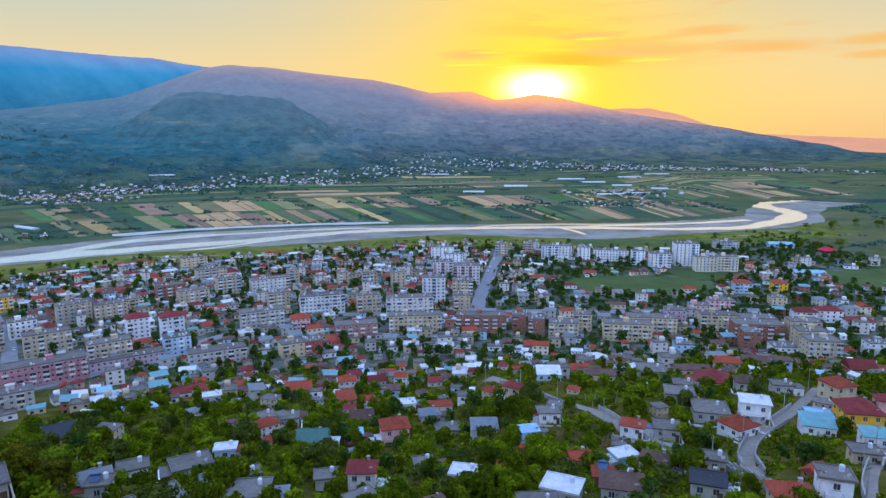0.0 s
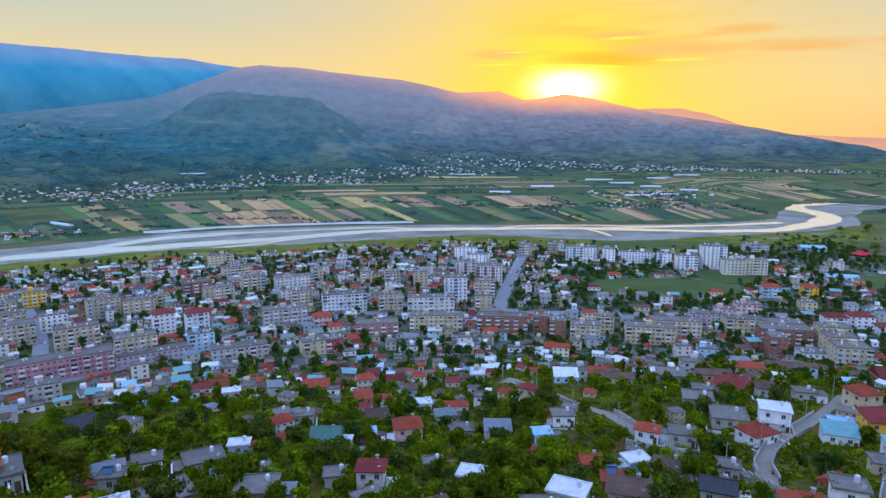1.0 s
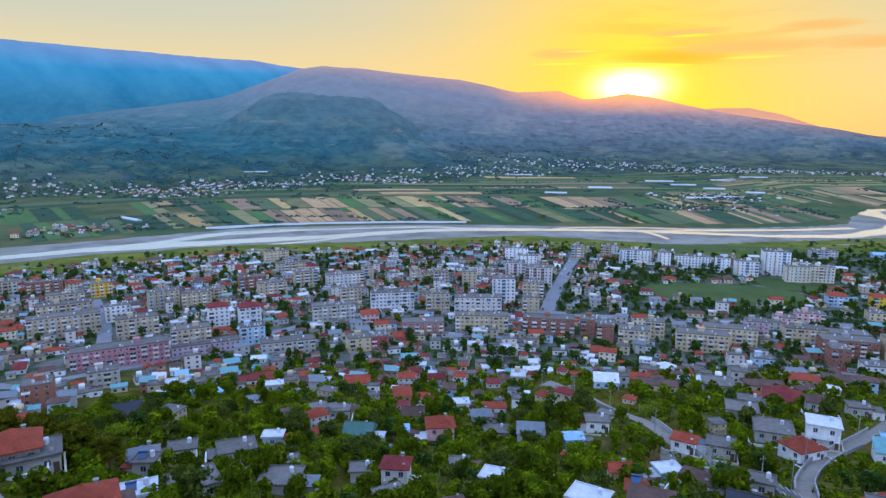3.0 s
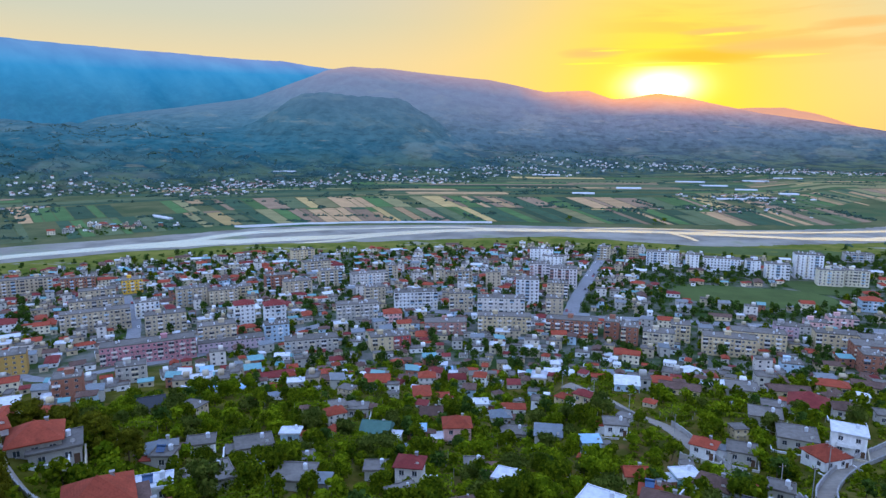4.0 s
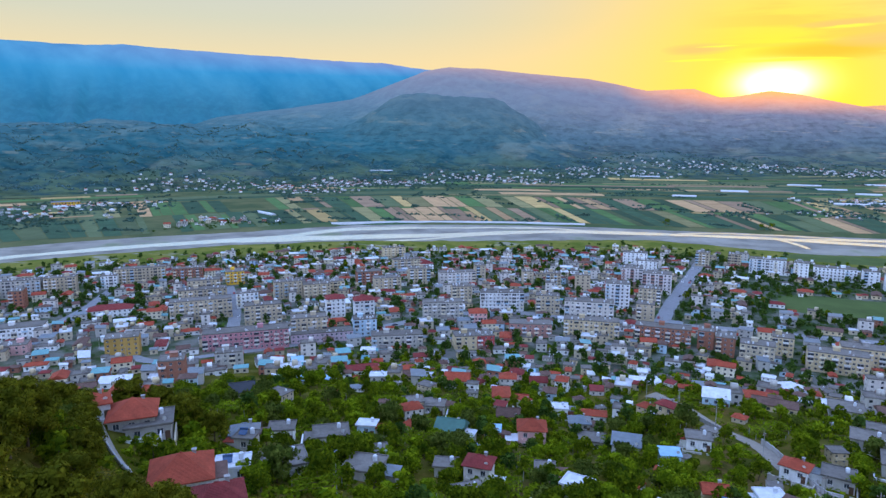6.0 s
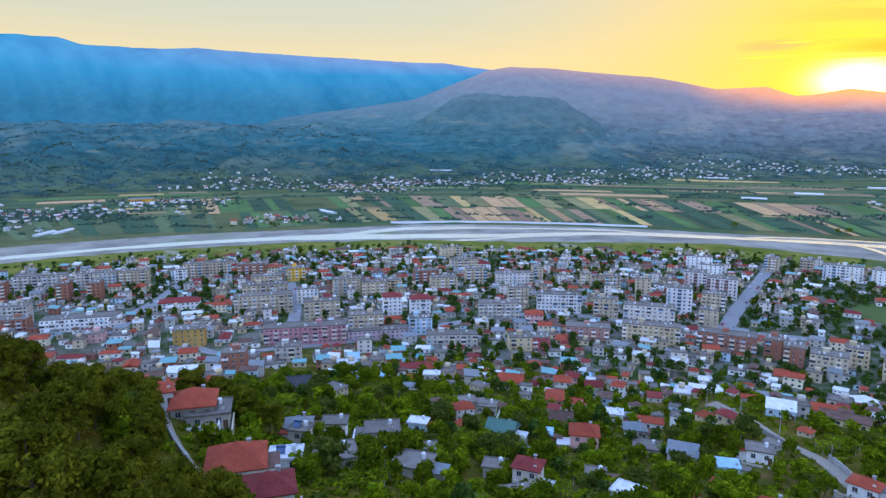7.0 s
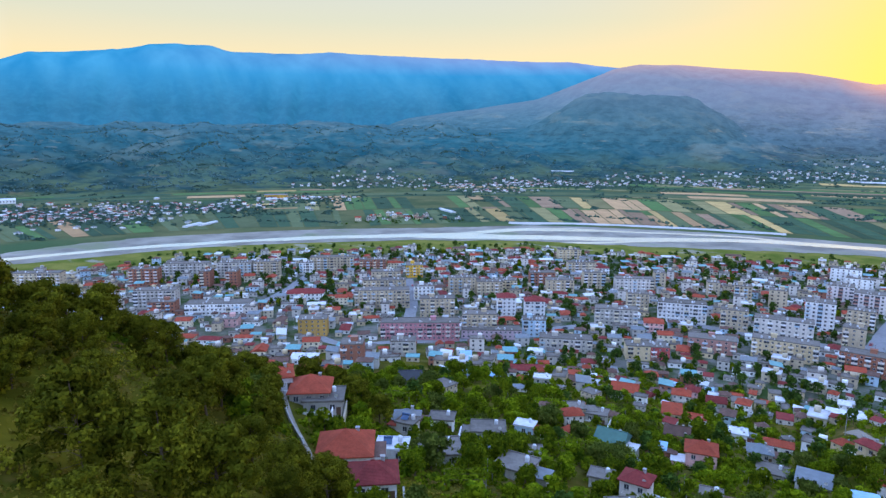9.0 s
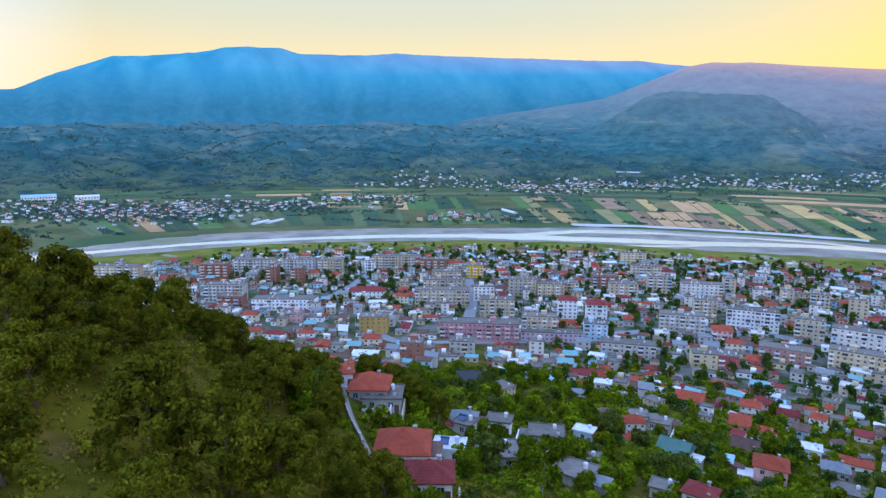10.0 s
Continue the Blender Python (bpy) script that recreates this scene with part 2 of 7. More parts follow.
def land_material():
    """Ground cover chosen by the masks that the mesh carries: built-up, meadow, scrub hills."""
    s = Nodes("land_cover", 0.95, spec=0.02)
    at = s.n("Attribute")
    at.attribute_name = "cover"
    sep = s.n("SeparateColor")
    s.link(at.outputs["Color"], sep.inputs[0])
    built, meadow, scrub = sep.outputs[0], sep.outputs[1], sep.outputs[2]
    # dry grassy hillside with bare earth
    col = s.mix(s.ramp(s.noise(0.10, 5, 0.65), 0.35, 0.65), (0.048, 0.056, 0.004), (0.130, 0.110, 0.010))
    col = s.mix(s.ramp(s.noise(0.055, 5, 0.7), 0.56, 0.68, 0, 0.8), col, (0.20, 0.105, 0.040))
    # yards, dust and weeds between the houses
    town = s.mix(s.ramp(s.noise(0.05, 5, 0.65), 0.42, 0.60), (0.035, 0.065, 0.018), (0.17, 0.165, 0.15))
    col = s.mix(built, col, town)
    # flat meadows and crops
    grass = s.mix(s.ramp(s.noise(0.012, 5, 0.6), 0.38, 0.62), (0.070, 0.098, 0.044), (0.150, 0.148, 0.068))
    grass = s.mix(s.ramp(s.noise(0.004, 3, 0.5), 0.5, 0.62), grass, (0.060, 0.110, 0.050))
    col = s.mix(meadow, col, grass)
    # rough grass along the near bank, with paler gravelly scars
    bank = s.n("Attribute")
    bank.attribute_name = "bank"
    sward = s.mix(s.ramp(s.noise(0.03, 5, 0.65), 0.36, 0.64), (0.085, 0.118, 0.018), (0.205, 0.195, 0.045))
    sward = s.mix(s.ramp(s.noise(0.016, 4, 0.6, (1, 2.0, 1)), 0.60, 0.66, 0, 0.8), sward, (0.30, 0.28, 0.23))
    col = s.mix(bank.outputs["Fac"], col, sward)
    # wooded hills with clearings and terraces, blue haze painted into the wood colours
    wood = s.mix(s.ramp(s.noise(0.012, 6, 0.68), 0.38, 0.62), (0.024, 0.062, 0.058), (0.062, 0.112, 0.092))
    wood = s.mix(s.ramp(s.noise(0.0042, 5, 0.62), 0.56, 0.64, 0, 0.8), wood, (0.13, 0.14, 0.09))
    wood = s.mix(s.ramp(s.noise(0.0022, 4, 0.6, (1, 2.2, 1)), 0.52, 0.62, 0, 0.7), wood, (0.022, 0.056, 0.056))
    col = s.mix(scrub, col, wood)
    s.bump(s.noise(0.5, 5, 0.7), 0.7, 0.5)
    return s.done(col)


def field_material(name, c, rows=0.35):
    s = Nodes(name, 0.95, spec=0.1)
    w = s.n("TexWave")
    w.inputs["Scale"].default_value, w.inputs["Distortion"].default_value = 0.10, 1.0
    mp = s.n("Mapping")
    mp.inputs["Rotation"].default_value = (0, 0, radians(-22))
    g = s.n("NewGeometry")
    s.link(g.outputs["Position"], mp.inputs[0])
    s.link(mp.outputs[0], w.inputs["Vector"])
    col = s.mix(s.ramp(s.noise(0.03, 5, 0.65), 0.3, 0.7), scaled(c, 0.72), scaled(c, 1.15))
    col = s.mix(s.ramp(w.outputs["Fac"], 0.2, 0.9, 0, rows), col, scaled(c, 0.6))
    tone = s.ramp(s.chance(), 0, 1, 0.72, 1.2)
    col = s.mix(1.0, col, s.mix(tone, (0, 0, 0), (1, 1, 1)), "MULTIPLY")
    return s.done(col)


def road_material(name, c):
    s = Nodes(name, 0.9, spec=0.2)
    col = s.mix(s.ramp(s.noise(0.5, 6, 0.7), 0.3, 0.7), scaled(c, 0.72), scaled(c, 1.12))
    col = s.mix(s.ramp(s.noise(0.07, 4), 0.55, 0.68, 0, 0.5), col, scaled(c, 0.6))
    s.bump(s.noise(2.5, 4), 0.4, 0.04)
    return s.done(col)


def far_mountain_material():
    """Distant range, a plain backdrop: the blue of miles of evening air is painted into its faint glow."""
    s = Nodes("hazed_mountain", 1.0, spec=0.0)
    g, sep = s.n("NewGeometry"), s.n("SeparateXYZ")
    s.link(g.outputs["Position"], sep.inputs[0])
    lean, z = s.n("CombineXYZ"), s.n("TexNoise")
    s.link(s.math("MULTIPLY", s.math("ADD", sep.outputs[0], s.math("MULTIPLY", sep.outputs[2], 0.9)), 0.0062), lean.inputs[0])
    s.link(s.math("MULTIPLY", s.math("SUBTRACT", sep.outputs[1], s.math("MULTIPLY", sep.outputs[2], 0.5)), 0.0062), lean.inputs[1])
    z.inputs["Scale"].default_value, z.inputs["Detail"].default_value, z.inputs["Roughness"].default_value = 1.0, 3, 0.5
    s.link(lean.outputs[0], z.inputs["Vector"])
    # slanting gullies and shafts of light, both painted as pale streaks
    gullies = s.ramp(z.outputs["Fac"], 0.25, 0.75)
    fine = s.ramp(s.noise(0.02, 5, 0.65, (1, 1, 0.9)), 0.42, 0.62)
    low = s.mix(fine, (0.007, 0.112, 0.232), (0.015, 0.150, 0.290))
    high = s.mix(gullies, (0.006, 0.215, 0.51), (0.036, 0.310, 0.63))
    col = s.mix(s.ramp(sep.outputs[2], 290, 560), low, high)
    # lilac evening light painted on the crest, towards the sun
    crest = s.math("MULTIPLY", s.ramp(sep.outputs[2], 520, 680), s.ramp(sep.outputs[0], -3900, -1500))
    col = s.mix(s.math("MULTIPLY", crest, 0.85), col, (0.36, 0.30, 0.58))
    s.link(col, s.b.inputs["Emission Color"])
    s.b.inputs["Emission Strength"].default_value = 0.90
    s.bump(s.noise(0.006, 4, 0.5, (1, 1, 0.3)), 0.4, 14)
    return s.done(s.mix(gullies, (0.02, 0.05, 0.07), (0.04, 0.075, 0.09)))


WALL_TONES = {
    "white": (0.86, 0.87, 0.88), "cream": (0.65, 0.53, 0.34), "creamwhite": (0.80, 0.73, 0.56), "beige": (0.55, 0.46, 0.33),
    "grey": (0.52, 0.50, 0.46), "greycream": (0.58, 0.51, 0.38), "pink": (0.76, 0.46, 0.44), "rose": (0.52, 0.25, 0.28),
    "rosewhite": (0.70, 0.66, 0.62), "lilac": (0.58, 0.46, 0.52), "paleblue": (0.46, 0.62, 0.75), "yellow": (0.86, 0.50, 0.06),
    "ochre": (0.50, 0.31, 0.09), "red": (0.52, 0.11, 0.11), "teal": (0.25, 0.50, 0.52), "redwhite": (0.74, 0.70, 0.70)}
MAT = {k: plaster("plaster_" + k, v) for k, v in WALL_TONES.items()}
MAT["brick"], MAT["rosebrick"] = brickwork("red_brick", (0.34, 0.135, 0.085)), brickwork("rose_brick", (0.42, 0.22, 0.19))
ROOF = {"terracotta": tiled("clay_tiles", (0.40, 0.078, 0.042)), "maroon": tiled("dark_red_tiles", (0.25, 0.045, 0.042)),
        "brown": tiled("brown_tiles", (0.17, 0.10, 0.08)), "orange": tiled("orange_tiles", (0.58, 0.22, 0.10)),
        "black": metal_sheet("black_sheet", (0.03, 0.032, 0.04)), "slate": metal_sheet("slate_sheet", (0.17, 0.20, 0.225)),
        "white": metal_sheet("white_sheet", (0.66, 0.69, 0.74)), "skyblue": metal_sheet("blue_sheet", (0.28, 0.50, 0.68)),
        "teal": metal_sheet("teal_sheet", (0.13, 0.34, 0.36)), "green": metal_sheet("green_sheet", (0.06, 0.16, 0.13)),
        "slab": concrete("roof_slab", (0.215, 0.195, 0.175))}
CONCRETE, GLASS = concrete("bare_concrete", (0.42, 0.41, 0.40)), glass_material()
WHITE_FRAME, DARK_WOOD = plaster("white_joinery", (0.72, 0.72, 0.72), 0.15), plaster("dark_joinery", (0.13, 0.075, 0.045), 0.2)
BARK = bark_material()
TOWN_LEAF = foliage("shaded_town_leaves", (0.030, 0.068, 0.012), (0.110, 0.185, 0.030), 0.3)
LEAF = [foliage("broad_leaves", (0.046, 0.084, 0.004), (0.235, 0.290, 0.010), 0.4), foliage("vine_leaves", (0.080, 0.140, 0.004), (0.300, 0.375, 0.012), 0.36),
        foliage("olive_leaves", (0.055, 0.085, 0.012), (0.18, 0.21, 0.035), 0.3)]
NEEDLES = foliage("pine_needles", (0.056, 0.066, 0.004), (0.205, 0.195, 0.012), 0.16)
SCRUB = foliage("scrub_leaves", (0.095, 0.110, 0.006), (0.34, 0.31, 0.022), 0.32)
GRASS = foliage("dry_grass_blades", (0.12, 0.11, 0.012), (0.36, 0.27, 0.05), 0.3)
# far foliage: blue distance haze painted into paler leaf colours
FAR_WOODS = foliage("hazed_wood_leaves", (0.075, 0.165, 0.175), (0.140, 0.240, 0.225), 0.2)
FAR_LEAF = foliage("hazed_far_leaves", (0.055, 0.115, 0.085), (0.105, 0.170, 0.125), 0.2)


# ---------------------------------------------------------------- the land
RIVER = [(-850, 50, 26), (-800, 150, 28), (-775, 230, 30), (-765, 275, 38), (-752, 330, 50), (-740, 385, 58), (-715, 465, 62),
         (-665, 540, 60), (-590, 625, 62), (-500, 705, 58), (-360, 812, 78), (-237, 850, 80), (-95, 892, 70), (29, 913, 53),
         (110, 903, 64), (214, 886, 80), (337, 910, 65), (470, 945, 62), (560, 998, 60), (607, 1090, 60), (690, 1200, 62),
         (850, 1268, 48), (1100, 1335, 42), (1400, 1450, 45), (1900, 1600, 50)]


def smooth(t):
    t = np.clip(t, 0.0, 1.0)
    return t * t * (3 - 2 * t)


def along(line, x, y):
    """Distance from (x, y) to the polyline, less its half width there."""
    best = np.full(np.shape(x), 1e9)
    for (ax, ay, aw), (bx, by, bw) in zip(line, line[1:]):
        dx, dy = bx - ax, by - ay
        t = np.clip(((x - ax) * dx + (y - ay) * dy) / (dx * dx + dy * dy), 0, 1)
        best = np.minimum(best, np.hypot(x - ax - t * dx, y - ay - t * dy) - aw - t * (bw - aw))
    return best


PHASES = {}


def waves(x, y, size, seed):
    """Soft rolling variation in about -1..1."""
    if seed not in PHASES:
        rs = np.random.RandomState(seed)
        PHASES[seed] = [(rs.uniform(0, 6.283), rs.uniform(0, 6.283), rs.uniform(0.7, 1.9)) for _ in range(6)]
    out = 0.0
    for a, p, q in PHASES[seed]:
        out = out + np.sin((x * np.cos(a) + y * np.sin(a)) / size * q * 6.283 + p + 1.3 * np.sin((x * np.sin(a) - y * np.cos(a)) / size * 2.6 + q))
    return out / 3.2


def slope_height(x, y):
    """The castle hill below the camera, falling to the town."""
    yy = y - 0.05 * np.clip(x, -60, 150)
    g = np.interp(yy, [-400, -120, -40, 0, 30, 50, 83, 105, 135, 170, 213, 250, 300, 345, 395],
                  [60, 104, 112, 109, 97.5, 86.5, 70.5, 62.5, 52, 40.5, 28.5, 20, 9, 2.2, 0])
    g = g * (1 - 0.8 * smooth((-x - 120) / 190)) * (1 - 0.7 * smooth((x - 330) / 300)) * (1 - smooth((-x - 300) / 150))
    g = g + 14 * np.exp(-((x + 80) ** 2 + (y - 36) ** 2) / (2 * 22.0 ** 2)) + 8 * np.exp(-((x + 92) ** 2 + (y - 101) ** 2) / (2 * 17.0 ** 2))
    g = g + 6 * np.exp(-((x + 76) ** 2 + (y - 62) ** 2) / (2 * 13.0 ** 2))
    # shoulders to either side of a shallow gully
    g = g + 10.5 * smooth((x - 5) / 24) * smooth((330 - x) / 200) * smooth((y - 150) / 70) * smooth((345 - y) / 75)
    g = g + 5.0 * smooth((-x - 28) / 26) * smooth((x + 150) / 60) * smooth((y - 150) / 45) * smooth((300 - y) / 60)
    g = g + 6 * np.exp(-((x + 92) / 35) ** 2 - ((y - 148) / 22) ** 2) - 3.5 * np.exp(-((x - 4) / 15) ** 2 - ((y - 215) / 32) ** 2) - 3.5 * np.exp(-((x + 14) / 18) ** 2 - ((y - 133) / 22) ** 2)
    return g + 0.9 * waves(x, y, 60, 5) * smooth(g / 12)


def hills(az, d):
    """Heights of the far hills by bearing (degrees, left positive) and distance."""
    # low rolling foothills
    top = np.interp(az, [-32, -22, -5, 10, 30, 45, 60, 75, 100], [0, 18, 70, 110, 150, 165, 155, 140, 130])
    foot = np.interp(az, [-32, -10, 10, 35, 55, 80], [2900, 2150, 1820, 1650, 1560, 1500])
    h = top * smooth((d - foot) / 1150.0) * (1 + 0.16 * waves(az * 34, d, 420, 11) * smooth((d - foot) / 500))
    h = h + 7 * waves(az * 34, d, 170, 12) * smooth((d - foot) / 500) * np.clip(top / 120, 0, 1)
    h = h + 3.2 * waves(az * 34, d, 60, 14) * smooth((d - foot) / 500) * np.clip(top / 120, 0, 1)
    # wooded spur in front of the long ridge
    spur = 182 * np.exp(-(np.abs(az - 16.6) / 7.8) ** 4) * smooth((d - 2150) / 700) * (1 - 0.55 * smooth((d - 2800) / 600))
    # the long ridge under the setting sun
    crest = np.interp(az, [-33, -30.9, -24, -17, -14.7, -11.5, -9.2, -6.6, -5.6, -3.6, 0, 5, 9, 14, 16.7, 19, 22, 25.3, 29, 33, 38],
                      [60, 72, 158, 235, 268, 322, 345, 322, 318, 366, 362, 432, 458, 492, 500, 478, 400, 322, 285, 250, 205])
    start = np.interp(az, [-30, -16, -4, 6, 14], [3350, 3000, 2650, 2350, 2250])
    ridge = crest * smooth((d - start) / (3750.0 - start)) ** 1.15 * (1 - smooth((d - 3750) / 900))
    ridge = ridge * (1 + 0.06 * waves(az * 50, d, 300, 21) * smooth((3700 - d) / 500))
    ridge = ridge * np.where((az > -36) & (az < 44), 1, 0) * smooth((az + 36) / 5) * smooth((46 - az) / 10)
    return np.maximum(h, 0), spur, ridge


def ground_height(x, y):
    x, y = np.asarray(x, float), np.asarray(y, float)
    d, az = np.hypot(x, y), np.degrees(np.arctan2(-x, y))
    h, spur, ridge = hills(az, d)
    far = h + 0.018 * np.maximum(d - 2900, 0)
    bed = -2.2 * smooth((8 - along(RIVER, x, y)) / 12)
    return slope_height(x, y) + far + bed + 0.25 * waves(x, y, 90, 3) * smooth((d - 300) / 200) * smooth((1500 - d) / 300)


def level(x, y):
    return float(ground_height(x, y))


# ---------------------------------------------------------------- mesh helpers
class Shape:
    """Corners and faces of one mesh, with a material slot for each face."""

    def __init__(self):
        self.v, self.f, self.s = [], [], []

    def face(self, pts, slot=0):
        k = len(self.v)
        self.v.extend(tuple(p) for p in pts)
        self.f.append(tuple(range(k, k + len(pts))))
        self.s.append(slot)

    def box(self, x0, x1, y0, y1, z0, z1, slot=0, bottom=True):
        k = len(self.v)
        self.v.extend([(x0, y0, z0), (x1, y0, z0), (x1, y1, z0), (x0, y1, z0), (x0, y0, z1), (x1, y0, z1), (x1, y1, z1), (x0, y1, z1)])
        fs = [(4, 5, 6, 7), (0, 1, 5, 4), (1, 2, 6, 5), (2, 3, 7, 6), (3, 0, 4, 7)] + ([(3, 2, 1, 0)] if bottom else [])
        for q in fs:
            self.f.append(tuple(k + i for i in q))
            self.s.append(slot)
        return self

    def tube(self, rings, sides=6, slot=0):
        """A tapered limb through (x, y, z, radius) rings."""
        k = len(self.v)
        for x, y, z, r in rings:
            for i in range(sides):
                a = 6.283185 * i / sides
                self.v.append((x + r * math.cos(a), y + r * math.sin(a), z))
        for j in range(len(rings) - 1):
            for i in range(sides):
                a, b = k + j * sides + i, k + j * sides + (i + 1) % sides
                self.f.append((a, b, b + sides, a + sides))
                self.s.append(slot)
        self.f.append(tuple(k + (len(rings) - 1) * sides + i for i in range(sides)))
        self.s.append(slot)
        return self

    def mesh(self, name, *materials):
        me = bpy.data.meshes.new(name)
        me.from_pydata(self.v, [], self.f)
        for m in materials:
            me.materials.append(m)
        if len(materials) > 1:
            me.polygons.foreach_set("material_index", self.s)
        me.update()
        return me


def along_one(line, x, y):
    """As along(), for one point."""
    best = 1e9
    for (ax, ay, aw), (bx, by, bw) in zip(line, line[1:]):
        dx, dy = bx - ax, by - ay
        t = min(1.0, max(0.0, ((x - ax) * dx + (y - ay) * dy) / (dx * dx + dy * dy)))
        best = min(best, math.hypot(x - ax - t * dx, y - ay - t * dy) - aw - t * (bw - aw))
    return best


def part(name, data, parent, label="", m=None):
    ob = new(name, data)
    ob.parent = parent
    if m is not None:
        ob.matrix_basis = m
    if label:
        tagged(ob, label)
    return ob


def flag_smooth(me):
    me.polygons.foreach_set("use_smooth", [True] * len(me.polygons))
    return me


# ---------------------------------------------------------------- ground, mountains
def grid_mesh(name, xs, ys, zs, material):
    """A sheet from three 2-D arrays."""
    r, c = xs.shape
    me = bpy.data.meshes.new(name)
    k = np.arange(r * c).reshape(r, c)
    q = np.stack([k[:-1, :-1], k[:-1, 1:], k[1:, 1:], k[1:, :-1]], -1).reshape(-1, 4)
    me.vertices.add(r * c)
    me.vertices.foreach_set("co", np.stack([xs, ys, zs], -1).astype(np.float32).ravel())
    me.loops.add(q.size)
    me.loops.foreach_set("vertex_index", q.astype(np.int32).ravel())
    me.polygons.add(len(q))
    me.polygons.foreach_set("loop_start", np.arange(0, q.size, 4, dtype=np.int32))
    me.polygons.foreach_set("loop_total", np.full(len(q), 4, dtype=np.int32))
    me.polygons.foreach_set("use_smooth", np.ones(len(q), dtype=bool))
    me.materials.append(material)
    me.update(calc_edges=True)
    me.validate()
    return me


def build_ground():
    bearings = np.radians(np.concatenate([np.arange(-180, -50, 5.0), np.arange(-50, 92, 0.44), np.arange(92, 181, 4.0)]))
    reach = np.concatenate([[0.5, 6, 12, 18], 24 * 1.0148 ** np.arange(0, 363)])
    reach = reach[reach < 4700]
    R, A = np.meshgrid(reach, bearings, indexing="ij")
    X, Y = R * np.sin(-A), R * np.cos(A)
    low = hills(np.degrees(np.arctan2(-X, Y)), R)[0]
    Z = ground_height(X, Y) - low - 3 * smooth((low - 1) / 6)
    me = grid_mesh("ground", X, Y, Z, land_material())
    # masks of cover
    hilly = smooth((slope_height(X, Y) - 1.5) / 8)
    edge = along(RIVER, X, Y)
    far_side = (Y > np.interp(X, [-850, -720, -590, -360, -95, 214, 470, 607, 850, 1400], [150, 400, 625, 812, 892, 886, 945, 1090, 1268, 1450])) & (R > 500)
    built = (1 - smooth((110 - edge) / 40)) * (1 - far_side) * smooth((1150 - R) / 250)
    built = np.maximum(built * smooth((R - 60) / 60), 0) * (1 - 0.88 * hilly)
    built = built * (1 - smooth((X - 380) / 200) * 0.7)
    d, az = R, np.degrees(np.arctan2(-X, Y))
    h, spur, ridge = hills(az, d)
    scrub = smooth((h - 3) / 16)
    meadow = np.clip(1 - hilly, 0, 1) * (1 - scrub) * (R > 150)
    meadow = np.clip(meadow - built * 0.92, 0, 1)
    near_bank = smooth((105 - edge) / 30) * smooth((edge + 8) / 6) * (1 - far_side) * smooth((640 - X) / 120)
    at = me.attributes.new("bank", "FLOAT", "POINT")
    at.data.foreach_set("value", near_bank.astype(np.float32).ravel())
    colour = np.stack([built, meadow, scrub, np.ones_like(built)], -1)
    at = me.color_attributes.new("cover", "FLOAT_COLOR", "POINT")
    at.data.foreach_set("color", colour.astype(np.float32).ravel())
    return tagged(new("ground", me), "hillside, flat valley floor and wooded foothills", "ground", kind="structure")


build_ground()


